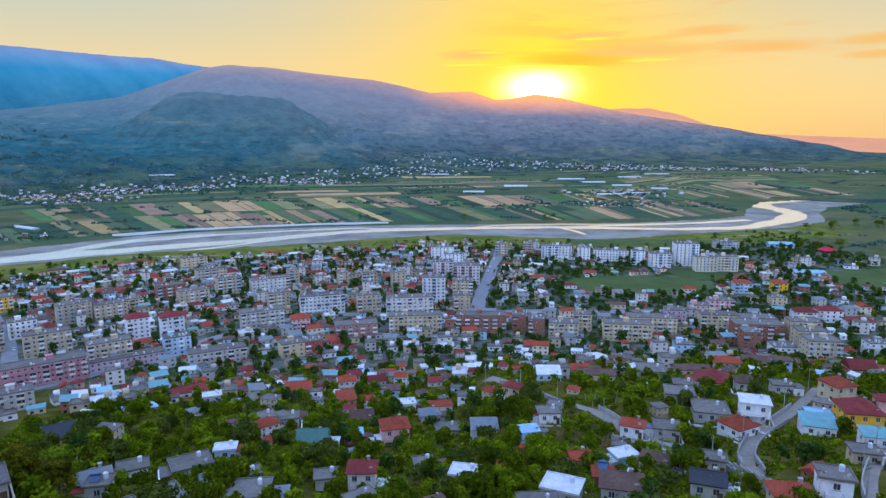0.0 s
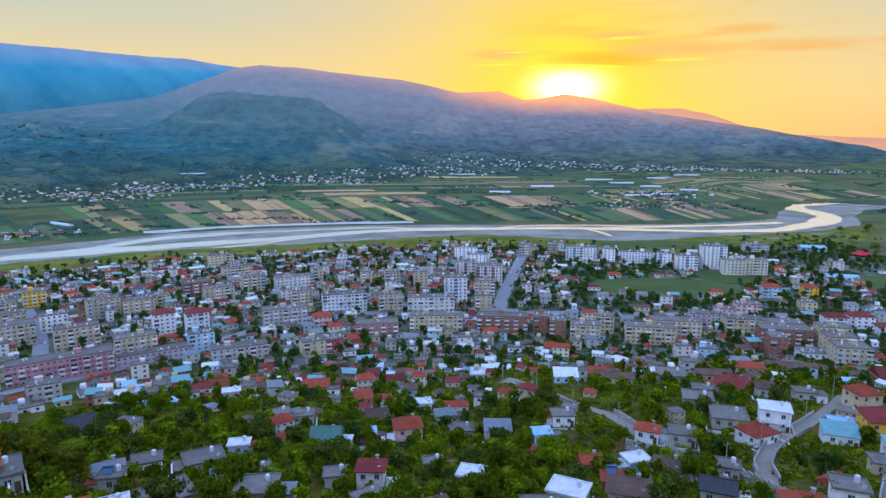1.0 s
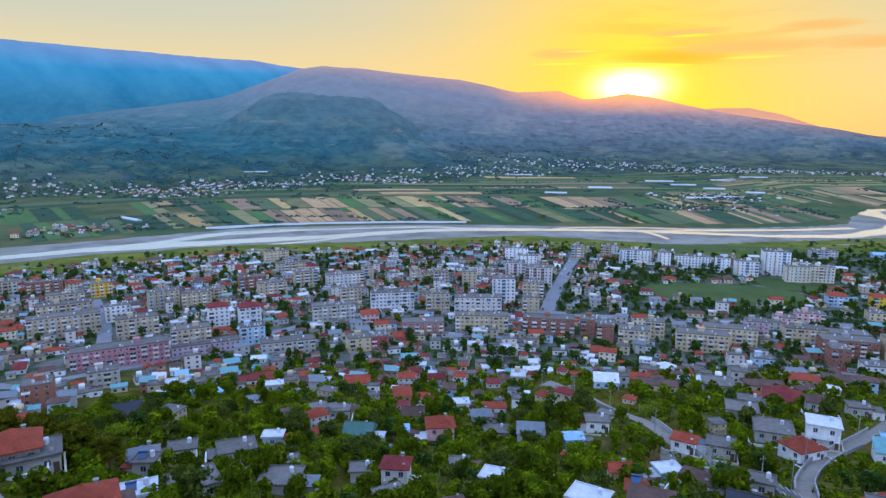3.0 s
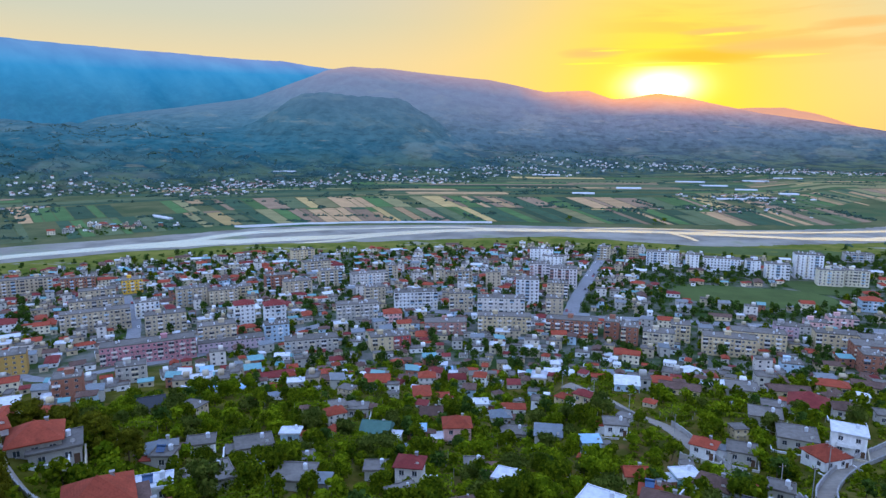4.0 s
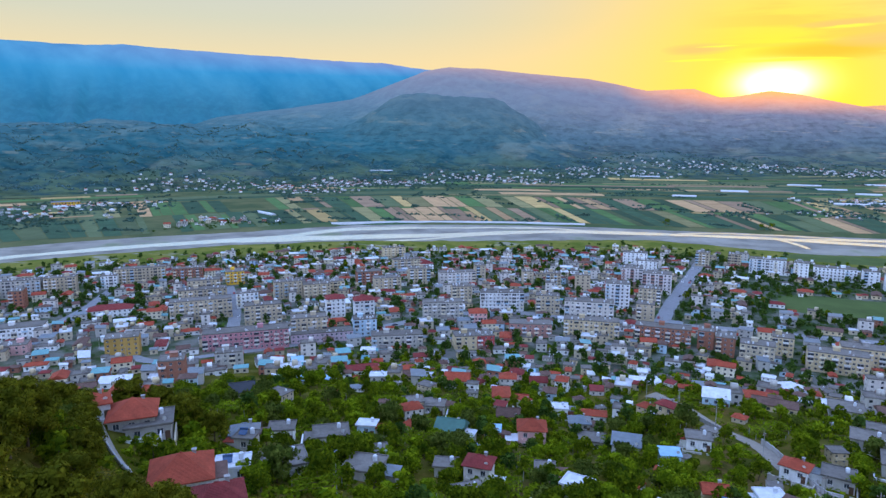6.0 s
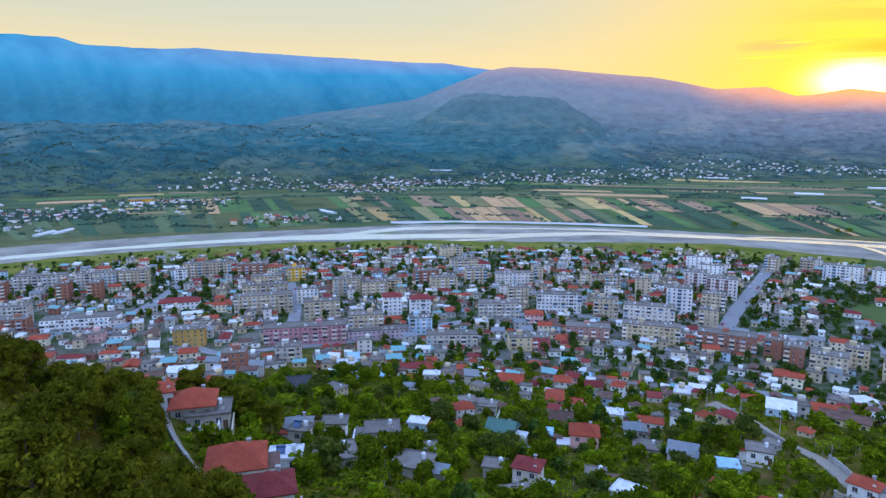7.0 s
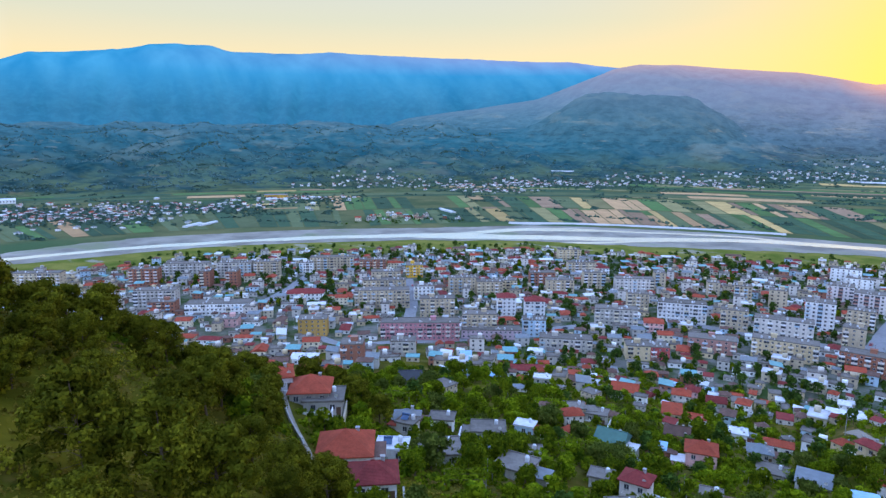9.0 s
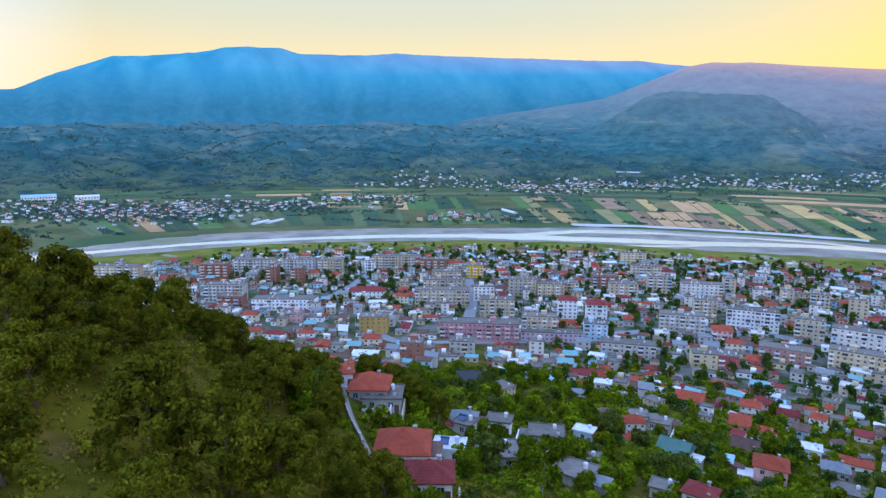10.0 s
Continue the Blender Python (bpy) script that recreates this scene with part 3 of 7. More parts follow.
def ridge_material():
    """The long ridge miles away under the sun: a faintly glowing backdrop, the lit air's haze painted into it."""
    s = Nodes("evening_ridge", 1.0, spec=0.0)
    g, sep = s.n("NewGeometry"), s.n("SeparateXYZ")
    s.link(g.outputs["Position"], sep.inputs[0])
    # haze painted by height: dark teal at the foot, purple-grey at the top
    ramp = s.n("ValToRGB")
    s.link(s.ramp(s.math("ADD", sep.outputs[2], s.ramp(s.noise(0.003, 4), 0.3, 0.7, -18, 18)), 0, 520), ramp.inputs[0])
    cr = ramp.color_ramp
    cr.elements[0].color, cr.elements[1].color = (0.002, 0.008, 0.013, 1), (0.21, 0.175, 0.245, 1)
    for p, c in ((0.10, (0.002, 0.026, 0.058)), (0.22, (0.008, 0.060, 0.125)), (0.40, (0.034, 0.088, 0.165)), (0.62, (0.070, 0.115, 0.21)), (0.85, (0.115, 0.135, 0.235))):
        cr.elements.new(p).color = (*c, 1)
    # nearer the sun a warmer air colour is mixed into the glow
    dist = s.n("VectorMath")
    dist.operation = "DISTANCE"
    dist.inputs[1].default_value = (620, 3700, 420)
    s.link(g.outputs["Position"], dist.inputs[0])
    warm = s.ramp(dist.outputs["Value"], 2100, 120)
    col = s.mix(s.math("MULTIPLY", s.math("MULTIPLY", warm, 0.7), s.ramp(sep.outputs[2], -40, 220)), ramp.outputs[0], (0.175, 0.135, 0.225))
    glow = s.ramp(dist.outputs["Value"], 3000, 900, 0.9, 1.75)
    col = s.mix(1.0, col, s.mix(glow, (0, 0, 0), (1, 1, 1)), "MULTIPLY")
    # pink rim and orange sunlight painted along the crest
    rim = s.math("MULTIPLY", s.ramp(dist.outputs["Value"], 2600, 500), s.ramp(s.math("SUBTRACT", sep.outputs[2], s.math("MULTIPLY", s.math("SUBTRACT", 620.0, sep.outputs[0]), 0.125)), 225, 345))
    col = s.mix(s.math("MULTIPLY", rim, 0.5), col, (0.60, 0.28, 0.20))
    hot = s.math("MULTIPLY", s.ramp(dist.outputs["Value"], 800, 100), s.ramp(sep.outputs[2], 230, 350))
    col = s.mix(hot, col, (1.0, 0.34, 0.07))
    at = s.n("Attribute")
    at.attribute_name = "woods"
    col = s.mix(s.math("MULTIPLY", at.outputs["Fac"], 0.52), col, (0.018, 0.052, 0.092))
    patches = s.math("MULTIPLY", s.ramp(s.noise(0.0065, 6, 0.62), 0.35, 0.68, 0.88, 1.12), s.ramp(s.noise(0.03, 6, 0.75, (1, 0.6, 1)), 0.35, 0.68, 0.8, 1.2))
    patches = s.math("ADD", 1.0, s.math("MULTIPLY", s.math("SUBTRACT", patches, 1.0), s.ramp(sep.outputs[2], 130, 280, 1.0, 0.3)))
    col = s.mix(1.0, col, s.mix(patches, (0, 0, 0), (1, 1, 1)), "MULTIPLY")
    # small plots, copses and terraces on the lower slopes
    low = s.ramp(sep.outputs[2], 300, 140)
    copses = s.ramp(s.noise(0.020, 6, 0.72, (1, 1, 2.5)), 0.46, 0.58, 1.10, 0.76)
    bands = s.ramp(s.noise(0.012, 5, 0.7, (0.7, 1.0, 7.0)), 0.40, 0.62, 0.86, 1.16)
    plots = s.math("ADD", 1.0, s.math("MULTIPLY", s.math("SUBTRACT", s.math("MULTIPLY", copses, bands), 1.0), low))
    col = s.mix(1.0, col, s.mix(plots, (0, 0, 0), (1, 1, 1)), "MULTIPLY")
    clear = s.math("MULTIPLY", s.ramp(s.noise(0.004, 5, 0.6, (1, 0.6, 3)), 0.57, 0.64, 0, 0.45), s.ramp(sep.outputs[2], 330, 120))
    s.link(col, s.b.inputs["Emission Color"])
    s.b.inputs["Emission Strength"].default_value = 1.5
    base = s.mix(s.ramp(s.noise(0.016, 6, 0.72), 0.40, 0.60), (0.012, 0.036, 0.034), (0.036, 0.068, 0.060))
    base = s.mix(s.ramp(s.noise(0.0045, 5, 0.62, (1, 1.6, 1)), 0.56, 0.64, 0, 0.5), base, (0.080, 0.095, 0.062))
    base = s.mix(clear, base, (0.17, 0.16, 0.10))
    farmed = s.math("MULTIPLY", s.ramp(sep.outputs[2], 90, 4), s.ramp(s.noise(0.010, 5, 0.65), 0.42, 0.56))
    base = s.mix(s.math("MULTIPLY", farmed, 0.9), base, (0.105, 0.135, 0.060))
    base = s.mix(s.math("MULTIPLY", low, s.ramp(s.noise(0.010, 4, 0.6, (0.6, 1.2, 5.0)), 0.63, 0.67, 0, 0.5)), base, (0.22, 0.17, 0.09))
    base = s.mix(1.0, base, s.mix(plots, (0, 0, 0), (1, 1, 1)), "MULTIPLY")
    return s.done(base)


def build_ridge():
    az, d = np.arange(-36, 92, 0.3), np.linspace(1480, 4500, 110)
    D, A = np.meshgrid(d, az, indexing="ij")
    h, spur, ridge = hills(A, D)
    wooded = h + spur
    Z = np.maximum(ridge, wooded) + 0.018 * np.maximum(D - 2900, 0) - 0.6 + 2 * waves(A * 45, D, 200, 61) * smooth(ridge / 120)
    rad = np.radians(A)
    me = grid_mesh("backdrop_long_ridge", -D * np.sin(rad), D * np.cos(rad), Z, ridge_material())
    w = smooth((wooded - ridge + 40) / 90) * smooth((spur - 10) / 60)
    at = me.attributes.new("woods", "FLOAT", "POINT")
    at.data.foreach_set("value", w.astype(np.float32).ravel())
    tagged(new("backdrop_long_ridge", me), "hazy foothills and long ridge under the setting sun", "mountain", kind="structure")


build_ridge()
HAZED_MOUNTAIN = far_mountain_material()


def mountain(name, label, az, tops, reach, depth, seed, material):
    """A distant range with spurs and gullies."""
    a = np.arange(az[0], az[-1], 0.22)
    t = np.linspace(0, 1, 46)
    T, A = np.meshgrid(t, a, indexing="ij")
    top = np.interp(A, az, tops)
    top = top + 2.5 * waves(A * 60, 0 * A, 260, seed) + 1.5 * waves(A * 60, 0 * A, 90, seed + 1)
    rib = waves(A * 70 + 160 * T, T * 240, 230, seed + 2)
    D = reach - depth * (1 - T) + 60 * rib * np.sin(np.pi * T)
    Z = -40 + (top + 40) * smooth(T * 0.93 + 0.035) ** 0.85 * (1 + 0.05 * rib * np.sin(np.pi * T))
    rad = np.radians(A)
    me = grid_mesh(name, -D * np.sin(rad), D * np.cos(rad), Z, material)
    return tagged(new(name, me), label, "mountain", kind="structure")


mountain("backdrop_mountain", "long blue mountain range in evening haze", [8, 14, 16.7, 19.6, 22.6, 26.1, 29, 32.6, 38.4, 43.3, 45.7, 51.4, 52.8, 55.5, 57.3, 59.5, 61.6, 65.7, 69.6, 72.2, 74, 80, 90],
         [420, 540, 587, 612, 650, 656, 670, 684, 700, 718, 700, 702, 737, 741, 724, 687, 664, 637, 517, 413, 398, 330, 260], 4750, 1300, 31, HAZED_MOUNTAIN)


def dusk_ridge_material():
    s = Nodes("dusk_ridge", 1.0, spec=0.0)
    # orange of the sunset haze painted into both emission and base colour
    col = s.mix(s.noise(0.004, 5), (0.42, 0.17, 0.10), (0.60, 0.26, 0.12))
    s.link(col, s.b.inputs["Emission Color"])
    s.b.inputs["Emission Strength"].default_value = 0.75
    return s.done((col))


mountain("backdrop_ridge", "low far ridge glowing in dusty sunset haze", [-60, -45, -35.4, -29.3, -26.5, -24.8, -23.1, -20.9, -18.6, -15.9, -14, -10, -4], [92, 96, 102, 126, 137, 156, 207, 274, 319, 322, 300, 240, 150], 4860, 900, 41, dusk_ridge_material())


# ---------------------------------------------------------------- river
def ribbon(line, step=6.0, lift=0.0, over=None, wobble=0.0, seed=0, across=3):
    """A strip along (x, y, half width) points, laid on the land or at one height."""
    rs = np.random.RandomState(seed)
    p = np.array(line, float)
    run = np.concatenate([[0], np.cumsum(np.hypot(*np.diff(p[:, :2], axis=0).T))])
    n = max(3, int(run[-1] / step))
    s = np.linspace(0, run[-1], n)
    # gentle smoothing of the corners
    raw = [np.interp(s, run, p[:, k]) for k in range(3)]
    k = np.hanning(2 * max(2, int(24 / step)) + 1)
    k /= k.sum()
    q = [np.convolve(np.pad(v, len(k) // 2, mode="edge"), k, "valid") for v in raw]
    tx, ty = np.gradient(q[0]), np.gradient(q[1])
    ln = np.hypot(tx, ty)
    nx, ny = -ty / ln, tx / ln
    w1 = q[2] * (1 + wobble * np.convolve(rs.uniform(-1, 1, n + 8), np.ones(9) / 3, "valid")[:n])
    w2 = q[2] * (1 + wobble * np.convolve(rs.uniform(-1, 1, n + 8), np.ones(9) / 3, "valid")[:n])
    f = np.linspace(-1, 1, across)[:, None]
    X = q[0] + nx * np.where(f < 0, w1 * f, w2 * f)
    Y = q[1] + ny * np.where(f < 0, w1 * f, w2 * f)
    Z = (ground_height(X, Y) + lift) if over is None else np.full_like(X, over)
    return X, Y, Z


BED = [(x, y, w - 2) for x, y, w in RIVER]
tagged(new("riverbed", grid_mesh("riverbed", *ribbon(BED, 10, over=-1.75, across=9, wobble=0.06, seed=4), gravel_material())), "pale grey gravel bed of the braided river", "riverbed", kind="structure")
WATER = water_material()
CHANNELS = [
    [(-850, 50, 17), (-800, 150, 18), (-765, 235, 17), (-755, 284, 15), (-740, 341, 14), (-716, 401, 14), (-684, 463, 16), (-631, 545, 18), (-564, 622, 20), (-495, 689, 22),
     (-429, 728, 30), (-360, 760, 26), (-305, 789, 22), (-231, 827, 20), (-158, 872, 20), (-68, 908, 22), (30, 918, 20), (164, 924, 17), (259, 908, 14), (351, 892, 13), (433, 897, 13),
     (487, 925, 14), (549, 975, 17), (606, 1050, 20), (622, 1110, 20), (612, 1160, 19), (645, 1228, 19), (727, 1270, 16), (813, 1283, 13), (932, 1295, 12), (1150, 1350, 14), (1450, 1465, 18), (1900, 1605, 20)],
    [(-470, 716, 7), (-434, 759, 8), (-421, 800, 7), (-385, 845, 8), (-336, 872, 7), (-225, 893, 7), (-135, 931, 6)],
    [(-380, 728, 6), (-329, 765, 7), (-291, 789, 8), (-249, 814, 7), (-185, 851, 8), (-98, 893, 6)],
    [(-450, 705, 14), (-424, 765, 13), (-387, 822, 12), (-300, 872, 11), (-199, 908, 10), (-110, 928, 9), (-60, 918, 8)],
    [(-300, 745, 7), (-255, 775, 8), (-212, 822, 9), (-140, 872, 9)],
    [(183, 922, 6), (200, 885, 7), (208, 845, 5)],
    [(210, 925, 7), (300, 940, 9), (400, 955, 8), (500, 985, 9)],
    [(60, 925, 6), (110, 950, 8), (200, 955, 7), (290, 940, 6)]]
for i, c in enumerate(CHANNELS):
    c = [(x, y, w * (0.72 if x < 300 else 1.0)) for x, y, w in c]
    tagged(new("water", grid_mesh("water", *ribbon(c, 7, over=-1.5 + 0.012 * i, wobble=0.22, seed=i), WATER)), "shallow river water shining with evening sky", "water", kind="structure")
# concrete flood wall on the far bank
LEVEE = Shape()
for (ax, ay), (bx, by) in zip([(-432, 862), (-346, 908), (-255, 938), (-160, 958)], [(-346, 908), (-255, 938), (-160, 958), (-66, 968)]):
    L_, dx, dy = math.hypot(bx - ax, by - ay), bx - ax, by - ay
    nx_, ny_ = -dy / L_ * 4, dx / L_ * 4
    a0, b0, a1, b1 = (ax, ay), (bx, by), (ax + nx_, ay + ny_), (bx + nx_, by + ny_)
    LEVEE.face([(*a0, -2.4), (*b0, -2.4), (b0[0] + nx_ * 0.6, b0[1] + ny_ * 0.6, 2.2), (a0[0] + nx_ * 0.6, a0[1] + ny_ * 0.6, 2.2)])
    LEVEE.face([(a0[0] + nx_ * 0.6, a0[1] + ny_ * 0.6, 2.2), (b0[0] + nx_ * 0.6, b0[1] + ny_ * 0.6, 2.2), (*b1, 2.2), (*a1, 2.2)])
    LEVEE.face([(*a1, 2.2), (*b1, 2.2), (*b1, -1), (*a1, -1)])
tagged(new("flood_wall", LEVEE.mesh("flood_wall", plaster("pale_concrete", (0.56, 0.57, 0.59), 0.35))), "long pale sloped concrete flood wall beside the river", "flood wall", kind="structure")

# ---------------------------------------------------------------- roads
ASPHALT, DUST = road_material("worn_asphalt", (0.26, 0.265, 0.28)), road_material("dusty_lane", (0.29, 0.255, 0.215))
ROADS = [
    ("road", [(28, 440, 5.5), (35, 480, 5.5), (41, 521, 5.5), (55, 595, 5.5), (72, 687, 5.5), (84, 760, 5.0)], ASPHALT, "straight grey asphalt main street"),
    ("road", [(-300, 300, 4), (-236, 275, 4), (-190, 330, 4.5), (-164, 380, 4.5), (-120, 440, 4.5), (-73, 462, 4.5), (-27, 459, 5), (28, 460, 5), (60, 464, 5), (122, 463, 5), (184, 457, 5), (240, 460, 5), (342, 462, 5), (480, 480, 5)], ASPHALT, "asphalt cross street through the town"),
    ("road", [(-330, 470, 4), (-296, 428, 4), (-268, 392, 4.5), (-243, 353, 4.5), (-205, 340, 4)], ASPHALT, "short pale street between blocks of flats"),
    ("road", [(-420, 300, 4), (-372, 330, 4), (-388, 373, 4), (-420, 430, 4)], ASPHALT, "town street beside the school"),
    ("lane", [(23.0, 268.5, 2.45), (29.9, 239.9, 2.36), (42.1, 211.9, 2.18), (50.8, 195.1, 2.19), (54.2, 185.8, 2.09), (57.0, 173.3, 1.87), (64.8, 161.5, 1.76), (67.0, 140.0, 1.60), (69.0, 120.1, 1.50), (74.0, 95.0, 1.50)], DUST, "dusty winding hillside lane with worn concrete"),
    ("lane", [(141.9, 220.5, 1.52), (129.2, 203.4, 1.55), (106.6, 183.0, 1.69), (87.3, 164.3, 1.84), (79.0, 149.1, 1.90), (70.1, 126.2, 1.90)], DUST, "dusty hillside lane climbing between houses"),
    ("lane", [(139.3, 175.7, 1.20), (125.4, 161.5, 1.27), (103.0, 136.1, 1.30), (84.0, 112.1, 1.30), (75.0, 95.0, 1.30)], DUST, "narrow pale hillside lane"),
    ("lane", [(-112, 122, 0.5), (-98, 107, 0.5), (-87.0, 96.0, 0.50), (-79.0, 91.0, 0.55), (-71.0, 86.0, 0.50), (-61.0, 80.0, 0.50), (-52.0, 70.0, 0.50), (-44.0, 66.0, 0.45)], DUST, "narrow dirt lane beside the pine wood"),
    ("footpath", [(-30, 33, 0.35), (-26, 28, 0.35), (-22, 23, 0.35)], DUST, "trodden earth footpath through the pines")]
for name, line, m, label in ROADS:
    tagged(new(name, grid_mesh(name, *ribbon(line, 2.5, lift=0.14, across=5, wobble=0.05, seed=len(line)), m)), label, "road", kind="structure")

# ---------------------------------------------------------------- fields
CROPS = [field_material("stubble", (0.58, 0.36, 0.18)), field_material("ripe_wheat", (0.58, 0.40, 0.16)), field_material("green_crop", (0.100, 0.195, 0.064)),
         field_material("dark_green_crop", (0.055, 0.115, 0.062)), field_material("dry_grass", (0.30, 0.27, 0.12)), field_material("ploughed_soil", (0.36, 0.235, 0.145)), field_material("olive_crop", (0.130, 0.170, 0.080))]
FIELD_LABEL = ["pale stubble field strip", "golden ripe wheat strip", "bright green crop strip", "dark green crop strip", "dry grass strip", "brown ploughed field strip", "dull green crop strip"]


BANK = [(-850, 330), (-815, 420), (-770, 520), (-690, 610), (-600, 690), (-430, 872), (-259, 938), (-71, 970), (118, 973), (293, 978), (435, 1004), (545, 1070), (720, 1320), (950, 1345)]
AWAY = [(-0.98, 0.18), (-0.95, 0.30), (-0.90, 0.43), (-0.80, 0.60), (-0.70, 0.71), (-0.62, 0.78), (-0.45, 0.89), (-0.36, 0.93), (-0.26, 0.965), (-0.08, 1.0), (0.0, 1.0), (0.02, 1.0), (0.10, 0.995), (0.16, 0.987)]


def build_fields():
    """Strip fields that run back from the river's far bank."""
    rs = random.Random(8)
    bank, away = np.array(BANK, float), np.array(AWAY, float)
    run = np.concatenate([[0], np.cumsum(np.hypot(*np.diff(bank, axis=0).T))])
    bands = [(18, 225, 17, 0.03), (232, 455, 21, 0.06)]
    u = 475.0
    while u < 1500:
        deep = rs.uniform(26, 62)
        bands.append((u, u + deep, 190, 0.22))
        u += deep + 4
    for u0, u1, wide, gap in bands:
        s0 = 20.0
        while s0 < run[-1] - 20:
            w = wide * rs.uniform(0.45, 1.6)
            a0 = u0 + (rs.uniform(-5, 6) if u0 < 400 else 0)
            while a0 < u1 - 18:
                a1 = min(u1 + (rs.uniform(-6, 8) if u0 < 400 else 0), a0 + rs.uniform(0.6, 2.2) * (u1 - u0))
                kind = rs.choices(range(7), (5, 2, 6, 5, 2, 4, 5) if u0 < 400 else (2, 2, 4, 4, 4, 2, 7))[0]
                if s0 < 640:
                    kind = rs.choices(range(7), (1, 0, 3, 8, 2, 1, 7))[0]
                elif s0 < 1150 and u0 > 400:
                    kind = rs.choices(range(7), (1, 0, 3, 6, 3, 1, 8))[0]
                if rs.random() > (gap + 0.3 if s0 < 640 else gap):
                    U, S_ = np.meshgrid(np.linspace(a0 + 1, a1 - 1, 5), np.linspace(s0 + 0.8, s0 + w - 0.8, 2 if u0 < 400 else 6), indexing="ij")
                    nx, ny = np.interp(S_, run, away[:, 0]), np.interp(S_, run, away[:, 1])
                    X, Y = np.interp(S_, run, bank[:, 0]) + nx * U, np.interp(S_, run, bank[:, 1]) + ny * U
                    d, az = np.hypot(X, Y), np.degrees(np.arctan2(-X, Y))
                    if along(RIVER, X, Y).min() > 10 and hills(az, d)[0].max() < 5:
                        tagged(new("field", grid_mesh("field", X, Y, ground_height(X, Y) + 0.35, CROPS[kind])), FIELD_LABEL[kind], "field", "field strips of the valley", "structure")
                a0 = a1
            s0 += w


build_fields()
# broad stubble fields under the foothills: centre, turn, half length, half depth, crop
for cx, cy, th, a, b, kind in ((-1164, 888, 53, 60, 26, 0), (-1165, 1060, 48, 46, 20, 1), (-1020, 985, 48, 36, 14, 0), (-1112, 1145, 45, 42, 16, 5), (-960, 830, 48, 30, 12, 1), (-880, 800, 46, 40, 9, 0)):
    U, V = np.meshgrid(np.linspace(-a, a, 7), np.linspace(-b, b, 4), indexing="ij")
    X, Y = cx + U * math.cos(radians(th)) - V * math.sin(radians(th)), cy + U * math.sin(radians(th)) + V * math.cos(radians(th))
    tagged(new("field", grid_mesh("field", X, Y, ground_height(X, Y) + 0.7, CROPS[kind])), FIELD_LABEL[kind], "field", "field strips of the valley", "structure")
MEADOW = field_material("meadow_green", (0.085, 0.125, 0.038), 0.25)
for cx, cy, a, b, th in ((185, 548, 62, 34, -10), (262, 772, 95, 26, -4), (258, 590, 30, 26, 0), (420, 560, 60, 40, 10)):
    U, V = np.meshgrid(np.linspace(-a, a, 9), np.linspace(-b, b, 6), indexing="ij")
    V = V * np.sqrt(np.clip(1.15 - (U / a) ** 4, 0.2, 1))
    X, Y = cx + U * math.cos(radians(th)) - V * math.sin(radians(th)), cy + U * math.sin(radians(th)) + V * math.cos(radians(th))
    tagged(new("meadow", grid_mesh("meadow", X, Y, ground_height(X, Y) + 0.12, MEADOW)), "open green meadow at the edge of town", "meadow", kind="structure")


# ---------------------------------------------------------------- buildings
TAKEN = {}                                             # (x, y, radius) of what already stands, by 20 m squares


def free(x, y, r):
    i, j = int(x // 20), int(y // 20)
    k = 1 if r < 9 else 2
    for a in range(i - k, i + k + 1):
        for b in range(j - k, j + k + 1):
            for px, py, pr in TAKEN.get((a, b), ()):
                if (x - px) ** 2 + (y - py) ** 2 < (r + pr) ** 2:
                    return False
    return True


def take(x, y, r):
    TAKEN.setdefault((int(x // 20), int(y // 20)), []).append((x, y, r))


def take_long(x, y, th, w, d):
    """Marks a long footprint by circles along it."""
    n = max(1, round(w / max(d, 1)))
    for i in range(n):
        s = (i + 0.5) / n * w - w / 2
        take(x + s * math.cos(radians(th)), y + s * math.sin(radians(th)), d * 0.62)


def facade(S, p, e, n, width, z0, z1, cols, rows, deep=0.2):
    """One wall with recessed openings: p its left foot, e along it, n outward."""
    xs = sorted({0.0, width, *[v for c in cols for v in c]})
    zs = sorted({z0, z1, *[v for r in rows for v in r]})
    at = lambda s, z, o=0.0: (p[0] + e[0] * s + n[0] * o, p[1] + e[1] * s + n[1] * o, z)
    holes = {(c[0], r[0]) for c in cols for r in rows}
    for a, b in zip(xs, xs[1:]):
        for c, d in zip(zs, zs[1:]):
            if (a, c) in holes:
                S.face([at(a, c), at(b, c), at(b, c, -deep), at(a, c, -deep)])
                S.face([at(a, d, -deep), at(b, d, -deep), at(b, d), at(a, d)])
                S.face([at(a, c), at(a, c, -deep), at(a, d, -deep), at(a, d)])
                S.face([at(b, c, -deep), at(b, c), at(b, d), at(b, d, -deep)])
            else:
                S.face([at(a, c), at(b, c), at(b, d), at(a, d)])


def wall_sides(w, d):
    return [((-w / 2, -d / 2), (1, 0), (0, -1), w), ((w / 2, -d / 2), (0, 1), (1, 0), d), ((w / 2, d / 2), (-1, 0), (0, 1), w), ((-w / 2, d / 2), (0, -1), (-1, 0), d)]


